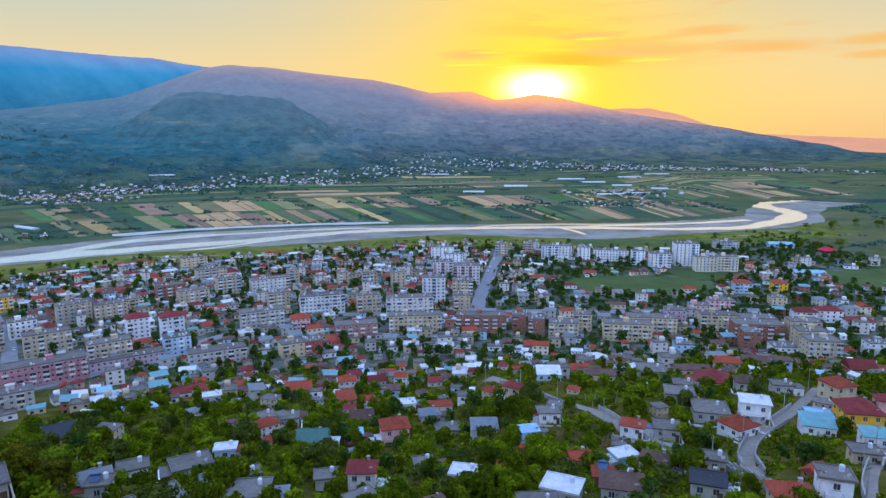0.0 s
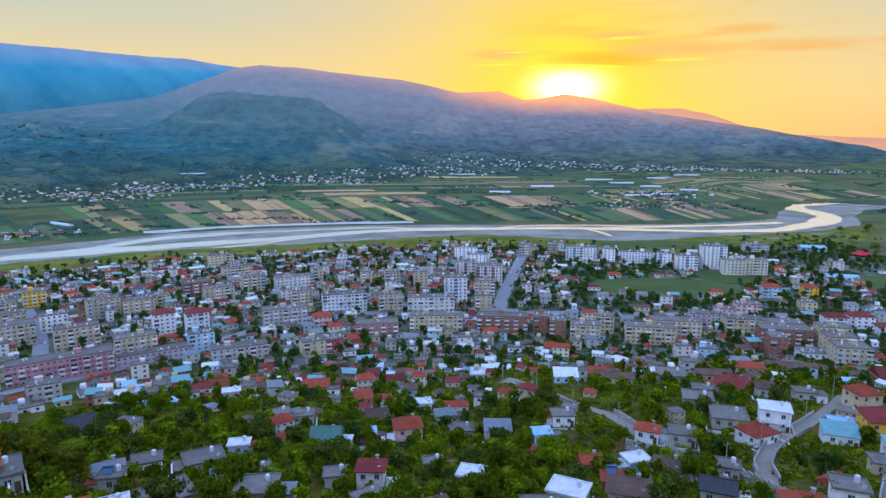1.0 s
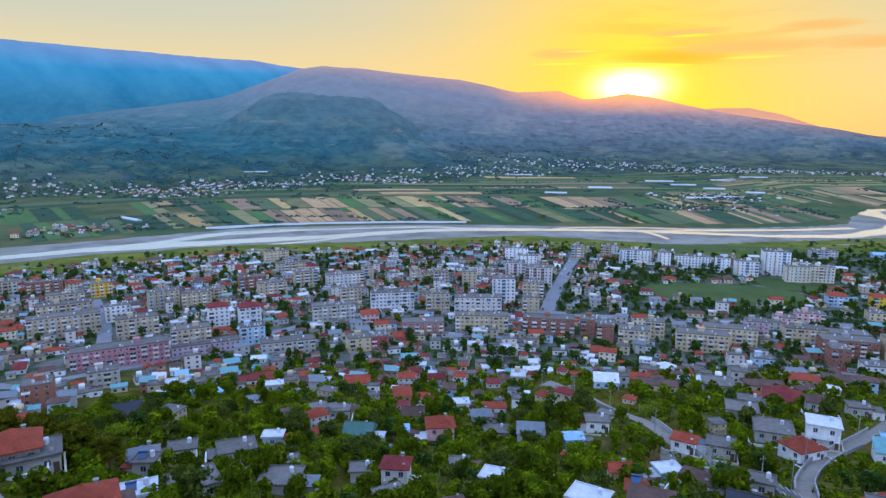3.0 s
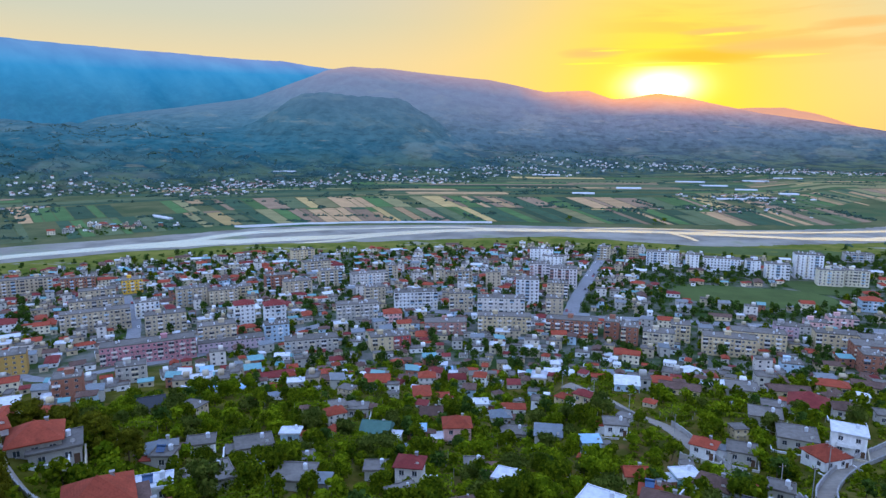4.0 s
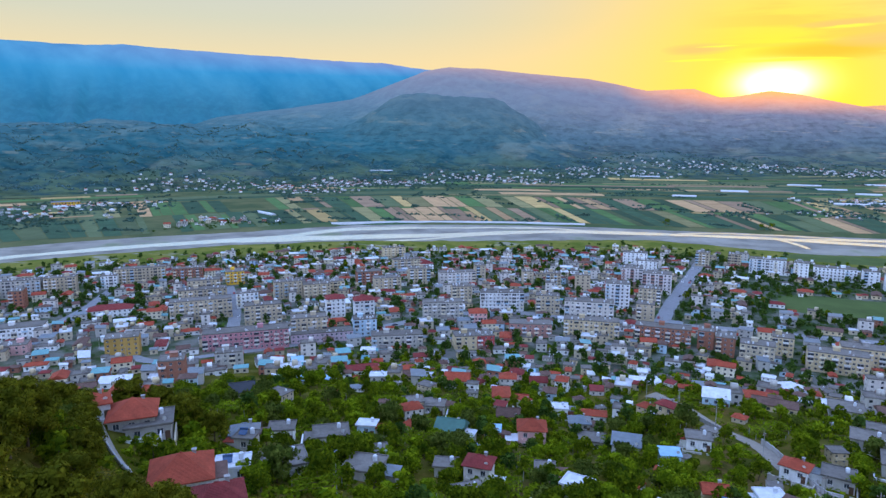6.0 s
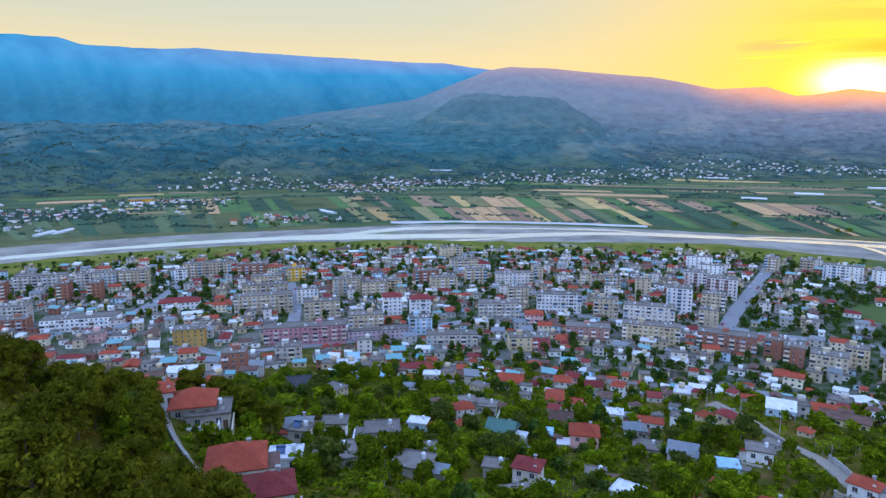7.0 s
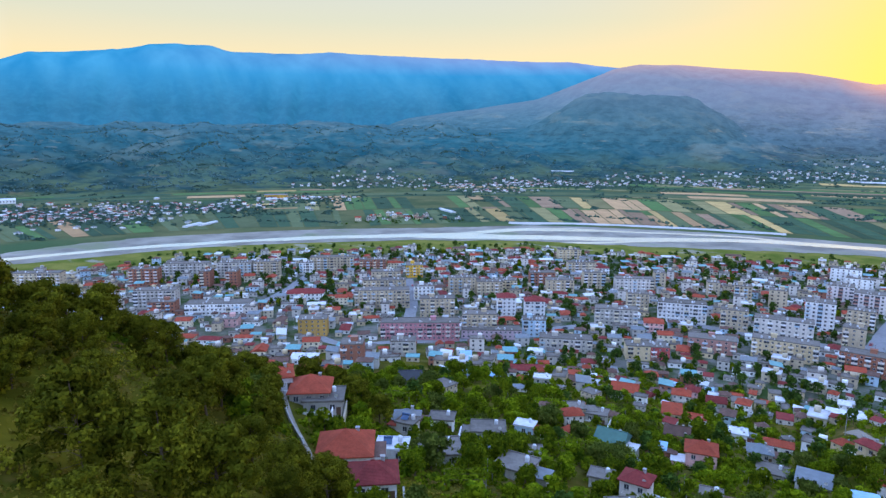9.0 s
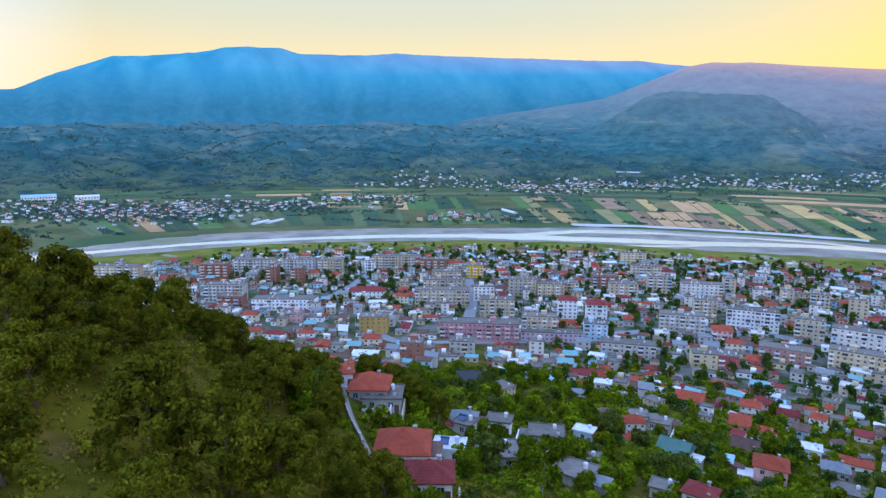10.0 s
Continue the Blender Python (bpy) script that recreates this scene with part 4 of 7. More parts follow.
def pane_shape(S, p, e, n, s0, s1, z0, z1, deep=0.2, bars=True):
    """A glazed sash in its recess: glass in slot 0, sash bars in slot 1."""
    at = lambda s, z, o: (p[0] + e[0] * s + n[0] * o, p[1] + e[1] * s + n[1] * o, z)
    S.face([at(s0, z0, -deep), at(s1, z0, -deep), at(s1, z1, -deep), at(s0, z1, -deep)], 0)
    t = 0.07
    o = -deep + 0.05
    mid = (s0 + s1) / 2
    edges = [(s0, s0 + t, z0, z1), (s1 - t, s1, z0, z1), (s0 + t, s1 - t, z0, z0 + t), (s0 + t, s1 - t, z1 - t, z1)]
    if bars:
        edges.append((mid - t / 2, mid + t / 2, z0 + t, z1 - t))
    for a, b, c, d in edges:
        S.face([at(a, c, o), at(b, c, o), at(b, d, o), at(a, d, o)], 1)


def hip_shape(w, d, z, rise, over=0.55, thick=0.22, gable=False):
    S = Shape()
    a, b = w / 2 + over, d / 2 + over
    r = (a if gable else max(a - b, 0.15)) if w >= d else 0
    ry = 0 if w >= d else (b if gable else max(b - a, 0.15))
    lo = [(-a, -b), (a, -b), (a, b), (-a, b)]
    base = [(*p, z - thick) for p in lo]
    eav = [(*p, z) for p in lo]
    if w >= d:
        t0, t1 = (-r, 0, z + rise), (r, 0, z + rise)
        faces = [[eav[0], eav[1], t1, t0], [eav[2], eav[3], t0, t1], [eav[1], eav[2], t1], [eav[3], eav[0], t0]]
    else:
        t0, t1 = (0, -ry, z + rise), (0, ry, z + rise)
        faces = [[eav[1], eav[2], t1, t0], [eav[3], eav[0], t0, t1], [eav[0], eav[1], t0], [eav[2], eav[3], t1]]
    for q in faces:
        S.face(q)
    for i in range(4):
        j = (i + 1) % 4
        S.face([base[i], base[j], eav[j], eav[i]], 0)
    S.face(base[::-1])
    # ridge cap
    if w >= d:
        S.box(-r, r, -0.14, 0.14, z + rise - 0.05, z + rise + 0.09)
    else:
        S.box(-0.14, 0.14, -ry, ry, z + rise - 0.05, z + rise + 0.09)
    return S


def flat_shape(w, d, z, parapet=0.55, over=0.12):
    S = Shape()
    a, b = w / 2 + over, d / 2 + over
    S.box(-a, a, -b, b, z - 0.22, z)
    for x0, x1, y0, y1 in ((-a, a, -b, -b + 0.2), (-a, a, b - 0.2, b), (-a, -a + 0.2, -b + 0.2, b - 0.2), (a - 0.2, a, -b + 0.2, b - 0.2)):
        S.box(x0, x1, y0, y1, z, z + parapet, 0, False)
    return S


def shed_shape(w, d, z, rise):
    S = Shape()
    a, b = w / 2 + 0.35, d / 2 + 0.35
    lo, hi = [(-a, -b, z), (a, -b, z)], [(a, b, z + rise), (-a, b, z + rise)]
    up = [(x, y, q + 0.16) for x, y, q in lo + hi]
    S.face(up)
    S.face([(x, y, q) for x, y, q in (lo + hi)][::-1])
    q = lo + hi
    for i in range(4):
        j = (i + 1) % 4
        S.face([q[i], q[j], up[j], up[i]])
    return S


def tank_mesh():
    S = Shape()
    S.tube([(0, 0, 0, 0.5), (0, 0, 1.05, 0.52), (0, 0, 1.25, 0.36)], 10)
    return S.mesh("water_tank", ROOF["white"])


def dish_mesh():
    S = Shape()
    S.tube([(0, 0, 0, 0.04), (0, 0, 0.6, 0.04)], 5)
    k = [(0.45 * math.cos(i * 0.785), -0.12 - 0.1 * math.sin(i * 0.785) - 0.1, 0.75 + 0.45 * math.sin(i * 0.785)) for i in range(8)]
    S.face(k)
    S.face([(x, y + 0.06, z) for x, y, z in k][::-1])
    return S.mesh("satellite_dish", WHITE_FRAME)


PANEL = metal_sheet("solar_panel", (0.04, 0.10, 0.22), 0.15)


def panel_mesh():
    S = Shape()
    S.face([(-0.9, -0.5, 0.25), (0.9, -0.5, 0.25), (0.9, 0.5, 1.0), (-0.9, 0.5, 1.0)])
    S.face([(-0.9, 0.5, 0.95), (0.9, 0.5, 0.95), (0.9, -0.5, 0.2), (-0.9, -0.5, 0.2)])
    S.box(-0.95, 0.95, 0.45, 0.9, 0.95, 1.4)
    S.box(-0.8, -0.7, 0.4, 0.5, 0.0, 0.95)
    S.box(0.7, 0.8, 0.4, 0.5, 0.0, 0.95)
    return S.mesh("solar_heater", PANEL)


TANK, DISH, HEATER = tank_mesh(), dish_mesh(), panel_mesh()
rng = random.Random(21)
WALL_WORDS = {"white": "white plaster", "cream": "cream plaster", "creamwhite": "pale cream", "beige": "weathered beige", "grey": "bare grey concrete", "greycream": "grey and cream", "pink": "pink plaster",
              "rose": "rose and maroon", "rosewhite": "pinkish white", "lilac": "faded lilac", "paleblue": "pale blue", "yellow": "yellow plaster", "ochre": "ochre yellow", "red": "dark red", "teal": "teal painted",
              "redwhite": "white and brick red", "brick": "red brick", "rosebrick": "rose brick"}


def balcony_mesh(width, wall, shut, floors=(0,)):
    S = Shape()
    for k in floors:
        z = 2.75 * k
        S.box(-width / 2, width / 2, -1.25, 0.0, z - 0.14, z, 1)
        for x0, x1, y0, y1 in ((-width / 2, width / 2, -1.25, -1.14), (-width / 2, -width / 2 + 0.11, -1.14, 0.0), (width / 2 - 0.11, width / 2, -1.14, 0.0)):
            S.box(x0, x1, y0, y1, z, z + 1.0, 0)
        if shut:
            S.box(-width / 2 + 0.05, width / 2 - 0.05, -1.2, -0.02, z + 1.0, z + 2.3, 2)
            S.box(-0.04, 0.04, -1.23, -1.2, z + 1.0, z + 2.3, 0)
            S.box(-width / 2, width / 2, -1.25, 0, z + 2.3, z + 2.4, 1)
    return S.mesh("balcony", wall, CONCRETE, GLASS)


BALCONY = {}
SASH_SHAPE = Shape()
pane_shape(SASH_SHAPE, (-0.65, 0), (1, 0), (0, -1), 0, 1.3, 0, 1.3)
FLAT_SASH = SASH_SHAPE.mesh("flat_window", GLASS, WHITE_FRAME)


def apartment_block(x, y, th, w, d, n, wall, roof, detail=True):
    """A block of flats with recessed windows by storey, balconies and a cluttered roof; the front faces -y before turning."""
    z = level(x, y)
    H = 2.75 * n + 0.5
    S = Shape()
    step = rng.choice((2.9, 3.2, 3.5))
    rows = [(2.75 * k + 1.3, 2.75 * k + 2.6) for k in range(n)]
    panes = Shape()
    close = math.hypot(x, y) < 480
    front_cols = []
    for i, (p, e, nn, width) in enumerate(wall_sides(w, d)):
        m = max(1, int(width / step)) if i % 2 == 0 else max(1, int(width / 4.2))
        cw = width / m
        cols = [(cw * (k + 0.5) - 0.65, cw * (k + 0.5) + 0.65) for k in range(m)]
        if i == 0:
            front_cols = [cw * (k + 0.5) - width / 2 for k in range(m)]
        facade(S, p, e, nn, width, -2.5, H, cols, rows)
        for r in rows:
            for c in cols:
                if i or not close:
                    pane_shape(panes, p, e, nn, c[0], c[1], r[0], r[1], bars=False)
    ob = new("apartment_block", S.mesh("apartment_walls", MAT[wall]))
    ob.matrix_basis = pose(x, y, z, 0, 0, th)
    form = "low" if n < 4 else "tall" if n > 5 else "%s-storey" % {4: "four", 5: "five"}[n]
    tagged(ob, "%s %s block of flats, %s" % (form, WALL_WORDS[wall], "red roof" if roof == "hip" else "flat roof"), "apartment block", "blocks of flats in the town")
    tagged(part("glazing", panes.mesh("glazing", GLASS, WHITE_FRAME if rng.random() < 0.6 else DARK_WOOD), ob), kind="stuff")
    for s in front_cols if close else ():
        for r in rows:
            part("window", FLAT_SASH, ob, m=pose(s, -d / 2, r[0]))
    if roof == "hip":
        top = part("roof", hip_shape(w, d, H + 0.05, min(w, d) * 0.22).mesh("hipped_roof", ROOF["maroon" if wall in ("white", "rose") else "terracotta"]), ob, "red tiled hipped roof")
    else:
        top = part("roof", flat_shape(w, d, H + 0.24, 0.35).mesh("flat_roof", ROOF["slab"]), ob)
        T = Shape().box(-1.7, 1.7, -1.5, 1.5, H + 0.24, H + 2.3)
        T.box(-1.9, 1.9, -1.7, 1.7, H + 2.3, H + 2.45)
        part("stair_head", T.mesh("stair_head", MAT[wall] if rng.random() < 0.6 else CONCRETE), ob, m=pose(rng.uniform(-0.25, 0.25) * w, d * 0.15, 0))
        for k in range(rng.randint(2, 5)):
            part("water_tank", TANK, top, m=pose(rng.uniform(-0.42, 0.42) * w, rng.uniform(-0.35, 0.35) * d, H + 0.24))
        for k in range(rng.randint(1, 3)):
            part("satellite_dish", DISH, top, m=pose(rng.uniform(-0.45, 0.45) * w, -d * 0.45, H + 0.24))
    # balconies in stacks on the front
    if detail and n >= 3 and wall not in ("ochre",):
        kinds = ("white", "white", wall, "creamwhite", "paleblue", "rosewhite") if wall not in ("rose", "redwhite", "lilac") else ({"rose": "rosewhite", "redwhite": "rosebrick", "lilac": "rose"}[wall], wall)
        stacks = front_cols[::2] if len(front_cols) > 3 else front_cols[:1]
        for s in stacks:
            if not close:
                key = (rng.choice(kinds), rng.random() < 0.35, n)
                if key not in BALCONY:
                    BALCONY[key] = balcony_mesh(3.0, MAT[key[0]], key[1], range(1, n))
                tagged(part("loggia_column", BALCONY[key], ob, m=pose(s, -d / 2, 0.4)), kind="stuff")
                continue
            for k in range(1, n):
                key = (rng.choice(kinds), rng.random() < 0.35)
                if key not in BALCONY:
                    BALCONY[key] = balcony_mesh(3.0, MAT[key[0]], key[1])
                part("balcony", BALCONY[key], ob, m=pose(s, -d / 2, 2.75 * k + 0.4))
    take_long(x, y, th, w + 2, d + 2)
    return ob


def window_meshes():
    S = Shape()
    pane_shape(S, (-0.6, 0), (1, 0), (0, -1), 0, 1.2, 0, 1.3)
    sash = S.mesh("window", GLASS, WHITE_FRAME)
    D = Shape()
    D.box(-0.5, 0.5, 0.10, 0.16, 0, 2.05)
    D.box(-0.38, 0.38, 0.07, 0.10, 0.2, 0.9)
    D.box(-0.38, 0.38, 0.07, 0.10, 1.05, 1.9)
    D.box(0.36, 0.42, 0.04, 0.10, 1.0, 1.06)
    door = D.mesh("door", DARK_WOOD)
    sill = Shape().box(-0.72, 0.72, -0.10, 0.1, -0.07, 0.0).mesh("sill", CONCRETE)
    return sash, door, sill


SASH, DOOR, SILL = window_meshes()
CHIMNEY = Shape().box(-0.32, 0.32, -0.32, 0.32, 0, 1.5).box(-0.42, 0.42, -0.42, 0.42, 1.5, 1.62).mesh("chimney", CONCRETE)
ROOF_WORDS = {"terracotta": "red clay tiles", "maroon": "dark red tiles", "brown": "brown tiles", "orange": "orange tiles", "black": "black sheet roof", "slate": "grey sheet roof", "white": "white sheet roof",
              "skyblue": "blue sheet roof", "teal": "teal sheet roof", "green": "dark green sheet roof", "slab": "bare concrete roof"}


def house(w, d, n, wall, roof, tiles, fine=True):
    """A family house about the origin, front towards -y."""
    H = 2.9 * n + 0.5
    S = Shape()
    rows = [(2.9 * k + 1.35, 2.9 * k + 2.65) for k in range(n)]
    spots = []
    for i, (p, e, nn, width) in enumerate(wall_sides(w, d)):
        m = max(1, int(width / 2.9))
        cw = width / m
        cols = [(cw * (k + 0.5) - 0.6, cw * (k + 0.5) + 0.6) for k in range(m)]
        facade(S, p, e, nn, width, -3.2, H, cols, rows)
        for r in rows:
            for c in cols:
                spots.append((p, e, nn, c, r, i))
    ob = new("house", S.mesh("house_walls", MAT[wall]))
    if fine:
        for p, e, nn, c, r, i in spots:
            mid = (c[0] + c[1]) / 2
            m = pose(p[0] + e[0] * mid, p[1] + e[1] * mid, r[0], 0, 0, 90 * i)
            part("window", SASH, ob, m=m)
            if i == 0:
                part("sill", SILL, ob, m=m)
    else:
        W = Shape()
        for p, e, nn, c, r, i in spots:
            pane_shape(W, p, e, nn, c[0], c[1], r[0], r[1], bars=False)
        tagged(part("glazing", W.mesh("glazing", GLASS, WHITE_FRAME), ob), kind="stuff")
    if fine:
        part("door", DOOR, ob, m=pose(w * 0.5 - 0.75, -d / 2 - 0.12, 0.0))
    if roof in ("hip", "gable"):
        rise = 1.3 * (min(w, d) * (0.24 if roof == "hip" else 0.27))
        if roof == "gable":
            G = Shape()
            if w >= d:
                for s in (-1, 1):
                    G.face([(s * w / 2, -d / 2, H), (s * w / 2, d / 2, H), (s * w / 2, 0, H + rise * d / (d + 1.1))])
            else:
                for s in (-1, 1):
                    G.face([(-w / 2, s * d / 2, H), (w / 2, s * d / 2, H), (0, s * d / 2, H + rise * w / (w + 1.1))])
            part("gable", G.mesh("gable", MAT[wall]), ob)
        top = part("roof", hip_shape(w, d, H + 0.2, rise, gable=roof == "gable").mesh(roof + "_roof", ROOF[tiles]), ob, ROOF_WORDS[tiles])
        part("chimney", CHIMNEY, top, m=pose(w * 0.22, d * 0.18, H + rise * 0.35))
    elif roof == "shed":
        top = part("roof", shed_shape(w, d, H + 0.02, d * 0.16).mesh("shed_roof", ROOF[tiles]), ob, ROOF_WORDS[tiles])
        R = Shape()
        k = d * 0.16
        R.face([(-w / 2, d / 2, H), (w / 2, d / 2, H), (w / 2, d / 2, H + k), (-w / 2, d / 2, H + k)])
        R.face([(w / 2, -d / 2, H), (w / 2, d / 2, H), (w / 2, d / 2, H + k)])
        R.face([(-w / 2, d / 2, H), (-w / 2, -d / 2, H), (-w / 2, d / 2, H + k)])
        part("gable", R.mesh("gable", MAT[wall]), ob)
    else:
        tone = tiles if tiles in ("white", "skyblue") else "slab"
        top = part("roof", flat_shape(w, d, H + 0.22, 0.25, 0.45).mesh("flat_roof", ROOF[tone]), ob, ROOF_WORDS[tone])
        if fine or rng.random() < 0.5:
            part("water_tank", TANK, top, m=pose(w * 0.25, d * 0.2, H + 0.22))
    if fine and rng.random() < 0.65:
        # lean-to or store built against one side
        s, aw, ad, ah = rng.choice((-1, 1)), rng.uniform(2.2, 3.8), rng.uniform(0.5, 0.85) * d, rng.uniform(2.2, 2.7)
        A, x0 = Shape(), w / 2 + 0.004
        cols = [(ad / 2 - 0.5, ad / 2 + 0.5)]
        facade(A, (x0, -ad / 2), (1, 0), (0, -1), aw, -3.0, ah, [(aw / 2 - 0.45, aw / 2 + 0.45)], [(0.1, 2.0)])
        facade(A, (x0 + aw, -ad / 2), (0, 1), (1, 0), ad, -3.0, ah, cols, [(1.1, 1.9)])
        facade(A, (x0 + aw, ad / 2), (-1, 0), (0, 1), aw, -3.0, ah, [], [])
        A.box(x0, x0 + aw - 0.25, -ad / 2 + 0.25, ad / 2 - 0.25, -1.0, ah - 0.1)
        turn = pose(0, 0, 0, 0, 0, 0 if s > 0 else 180)
        annex = part("annex", A.mesh("annex_walls", MAT[rng.choice((wall, "grey", "brick", "white"))]), ob, m=turn)
        R = Shape()
        k = 0.35
        R.box(x0, x0 + aw + k, -ad / 2 - k, ad / 2 + k, ah, ah + 0.14)
        part("annex_roof", R.mesh("annex_roof", ROOF[rng.choice(("slab", "slate", "terracotta", "white", "brown"))]), annex)
    if n > 1:
        B = Shape()
        B.box(-w * 0.36, w * 0.2, -d / 2 - 1.4, -d / 2, 2.85, 3.0, 1)
        B.box(-w * 0.36, w * 0.2, -d / 2 - 1.4, -d / 2 - 1.3, 3.0, 3.95, 0)
        B.box(-w * 0.36, -w * 0.36 + 0.1, -d / 2 - 1.3, -d / 2, 3.0, 3.95, 0)
        B.box(w * 0.2 - 0.1, w * 0.2, -d / 2 - 1.3, -d / 2, 3.0, 3.95, 0)
        for s in (-w * 0.36 + 0.1, w * 0.2 - 0.25):
            B.box(s, s + 0.15, -d / 2 - 1.35, -d / 2 - 1.2, -1.5, 2.85, 1)
        part("balcony", B.mesh("balcony", MAT[wall], CONCRETE), ob)
    return tagged(ob, "%s %s house with %s" % ("one-storey" if n == 1 else "two-storey" if n == 2 else "three-storey", WALL_WORDS[wall], ROOF_WORDS[tiles] if roof in ("hip", "gable", "shed") else "flat concrete roof"),
                  "house", "family houses")


def hill_house(x, y, th, w, d, n, wall, roof, tiles):
    ob = house(w, d, n, wall, roof, tiles)
    ob.matrix_basis = pose(x, y, level(x, y) + 0.1, 0, 0, th)
    top = next(o for o in ob.children if o.name.startswith("roof"))
    if rng.random() < 0.05 and roof != "shed":
        part("solar_heater", HEATER, top, "blue solar water heater", pose(-w * 0.15, -d * 0.1, 2.9 * n + (0.75 if roof == "flat" else 1.2 + 0.08 * d)))
    if rng.random() < 0.6:
        part("satellite_dish", DISH, top, "white satellite dish", pose(w * 0.35, -d * 0.35, 2.9 * n + 0.72))
    take_long(x, y, th, w, d * 0.85)
    if rng.random() < 0.75:
        garden_wall(x, y, th, w, d)
    return ob


def garden_wall(x, y, th, w, d):
    """A low rendered wall round the yard in front of a house, with a gap for the gate and a paved terrace inside."""
    out, high = rng.uniform(2.5, 4.5), rng.uniform(0.7, 1.2)
    a, b = w / 2 + rng.uniform(0.6, 2.2), -d / 2 - out
    gate = rng.uniform(-0.5, 0.3) * w
    S = Shape()
    z = -0.012 * out
    for x0, x1, y0, y1 in ((-a, gate - 0.6, b, b + 0.22), (gate + 0.6, a, b, b + 0.22), (-a, -a + 0.22, b + 0.22, -d / 2), (a - 0.22, a, b + 0.22, rng.uniform(-0.5, 0.3) * d)):
        S.box(x0, x1, y0, y1, -3.4, z + high)
        S.box(x0 - 0.05, x1 + 0.05, y0 - 0.05, y1 + 0.05, z + high, z + high + 0.08)
    ob = tagged(new("garden_wall", S.mesh("garden_wall", MAT[rng.choice(("grey", "white", "greycream", "white"))])), "low plastered garden wall round the yard of a house", "garden wall", "garden walls")
    ob.matrix_basis = pose(x, y, level(x, y) + 0.1, 0, 0, th)
    part("terrace", Shape().box(-a + 0.22, a - 0.22, b + 0.22, -d / 2 - 0.3, -3.0, -0.25).mesh("terrace", CONCRETE), ob, "worn grey concrete yard")


apartment_block(-332, 482, 38, 15.7, 16, 4, "yellow", "flat")
apartment_block(-575, 256, 38, 47.8, 11, 5, "beige", "flat")
apartment_block(-512, 320, 38, 24.8, 11, 5, "brick", "flat")
apartment_block(-502, 357, 38, 39.7, 11, 5, "grey", "flat")
apartment_block(-430, 279, 38, 31.1, 11, 5, "grey", "flat")
apartment_block(-411, 272, 38, 19.4, 11, 3, "brick", "flat")
apartment_block(-372, 293, 38, 47.6, 14, 3, "white", "flat")
apartment_block(-336, 272, 38, 14.4, 11, 2, "pink", "flat")
apartment_block(-460, 346, 38, 9.2, 14, 5, "brick", "flat")
apartment_block(-439, 358, 38, 9.7, 14, 5, "brick", "flat")
apartment_block(-470, 385, 38, 31.5, 11, 5, "grey", "flat")
apartment_block(-446, 403, 38, 23.5, 11, 5, "beige", "flat")
apartment_block(-425, 433, 38, 12.8, 11, 4, "white", "flat")
apartment_block(-413, 456, 38, 41.7, 11, 5, "beige", "flat")
apartment_block(-381, 480, 38, 26.1, 11, 4, "brick", "flat")
apartment_block(-353, 361, 38, 29.7, 13, 2, "white", "hip")
apartment_block(-286, 377, 38, 42.2, 11, 5, "beige", "flat")
apartment_block(-307, 406, 38, 35.4, 11, 5, "beige", "flat")
apartment_block(-327, 433, 38, 25.7, 11, 5, "beige", "flat")
apartment_block(-273, 290, 38, 18.4, 12, 4, "ochre", "flat")
apartment_block(-188, 233, 33, 11.2, 10, 4, "brick", "flat")
apartment_block(-210, 322, 34, 49.8, 12, 4, "rose", "flat")
apartment_block(-188, 275, 33, 13.8, 10, 3, "grey", "flat")
apartment_block(-235, 378, 36, 25.2, 11, 5, "beige", "flat")
apartment_block(-187, 357, 32, 22.7, 11, 5, "beige", "flat")
apartment_block(-274, 416, 38, 16.2, 11, 4, "white", "flat")
apartment_block(-176, 354, 32, 38.8, 11, 2, "lilac", "flat")
apartment_block(-196, 412, 33, 13.6, 12, 5, "white", "hip")
apartment_block(-174, 414, 31, 14.4, 12, 5, "white", "hip")
apartment_block(-156, 376, 30, 15.0, 11, 4, "paleblue", "flat")
apartment_block(-258, 449, 38, 22.2, 11, 5, "beige", "flat")
apartment_block(-237, 459, 36, 22.0, 11, 4, "beige", "flat")
apartment_block(-216, 517, 35, 22.3, 11, 4, "brick", "flat")
apartment_block(-205, 582, 34, 26.3, 11, 4, "beige", "flat")
apartment_block(-125, 356, 25, 31.6, 11, 3, "grey", "flat")
apartment_block(-173, 531, 31, 18.7, 11, 5, "beige", "flat")
apartment_block(-191, 499, 33, 23.0, 11, 4, "beige", "flat")
apartment_block(-140, 539, 28, 32.2, 11, 4, "rosewhite", "flat")
apartment_block(-117, 425, 23, 28.4, 11, 5, "grey", "flat")
apartment_block(-118, 477, 24, 15.4, 11, 5, "beige", "flat")
apartment_block(-83, 467, 17, 32.5, 11, 5, "white", "flat")
apartment_block(-48, 467, 11, 17.3, 11, 5, "beige", "flat")
apartment_block(-55, 547, 12, 12.4, 11, 5, "beige", "flat")
apartment_block(-30, 548, 8, 12.5, 11, 5, "beige", "flat")
apartment_block(-80, 561, 17, 9.6, 11, 4, "beige", "flat")
apartment_block(-17, 459, 5, 34.5, 11, 5, "rosewhite", "flat")
apartment_block(1, 500, 2, 18.2, 14, 7, "white", "flat")
apartment_block(10, 593, 0, 18.4, 14, 5, "redwhite", "flat")
apartment_block(31, 560, -4, 23.0, 14, 6, "redwhite", "flat")
apartment_block(-12, 420, 4, 35.5, 11, 4, "cream", "flat")
apartment_block(-51, 410, 11, 27.9, 12, 3, "rosebrick", "flat")
apartment_block(-91, 425, 19, 12.3, 11, 3, "pink", "hip")
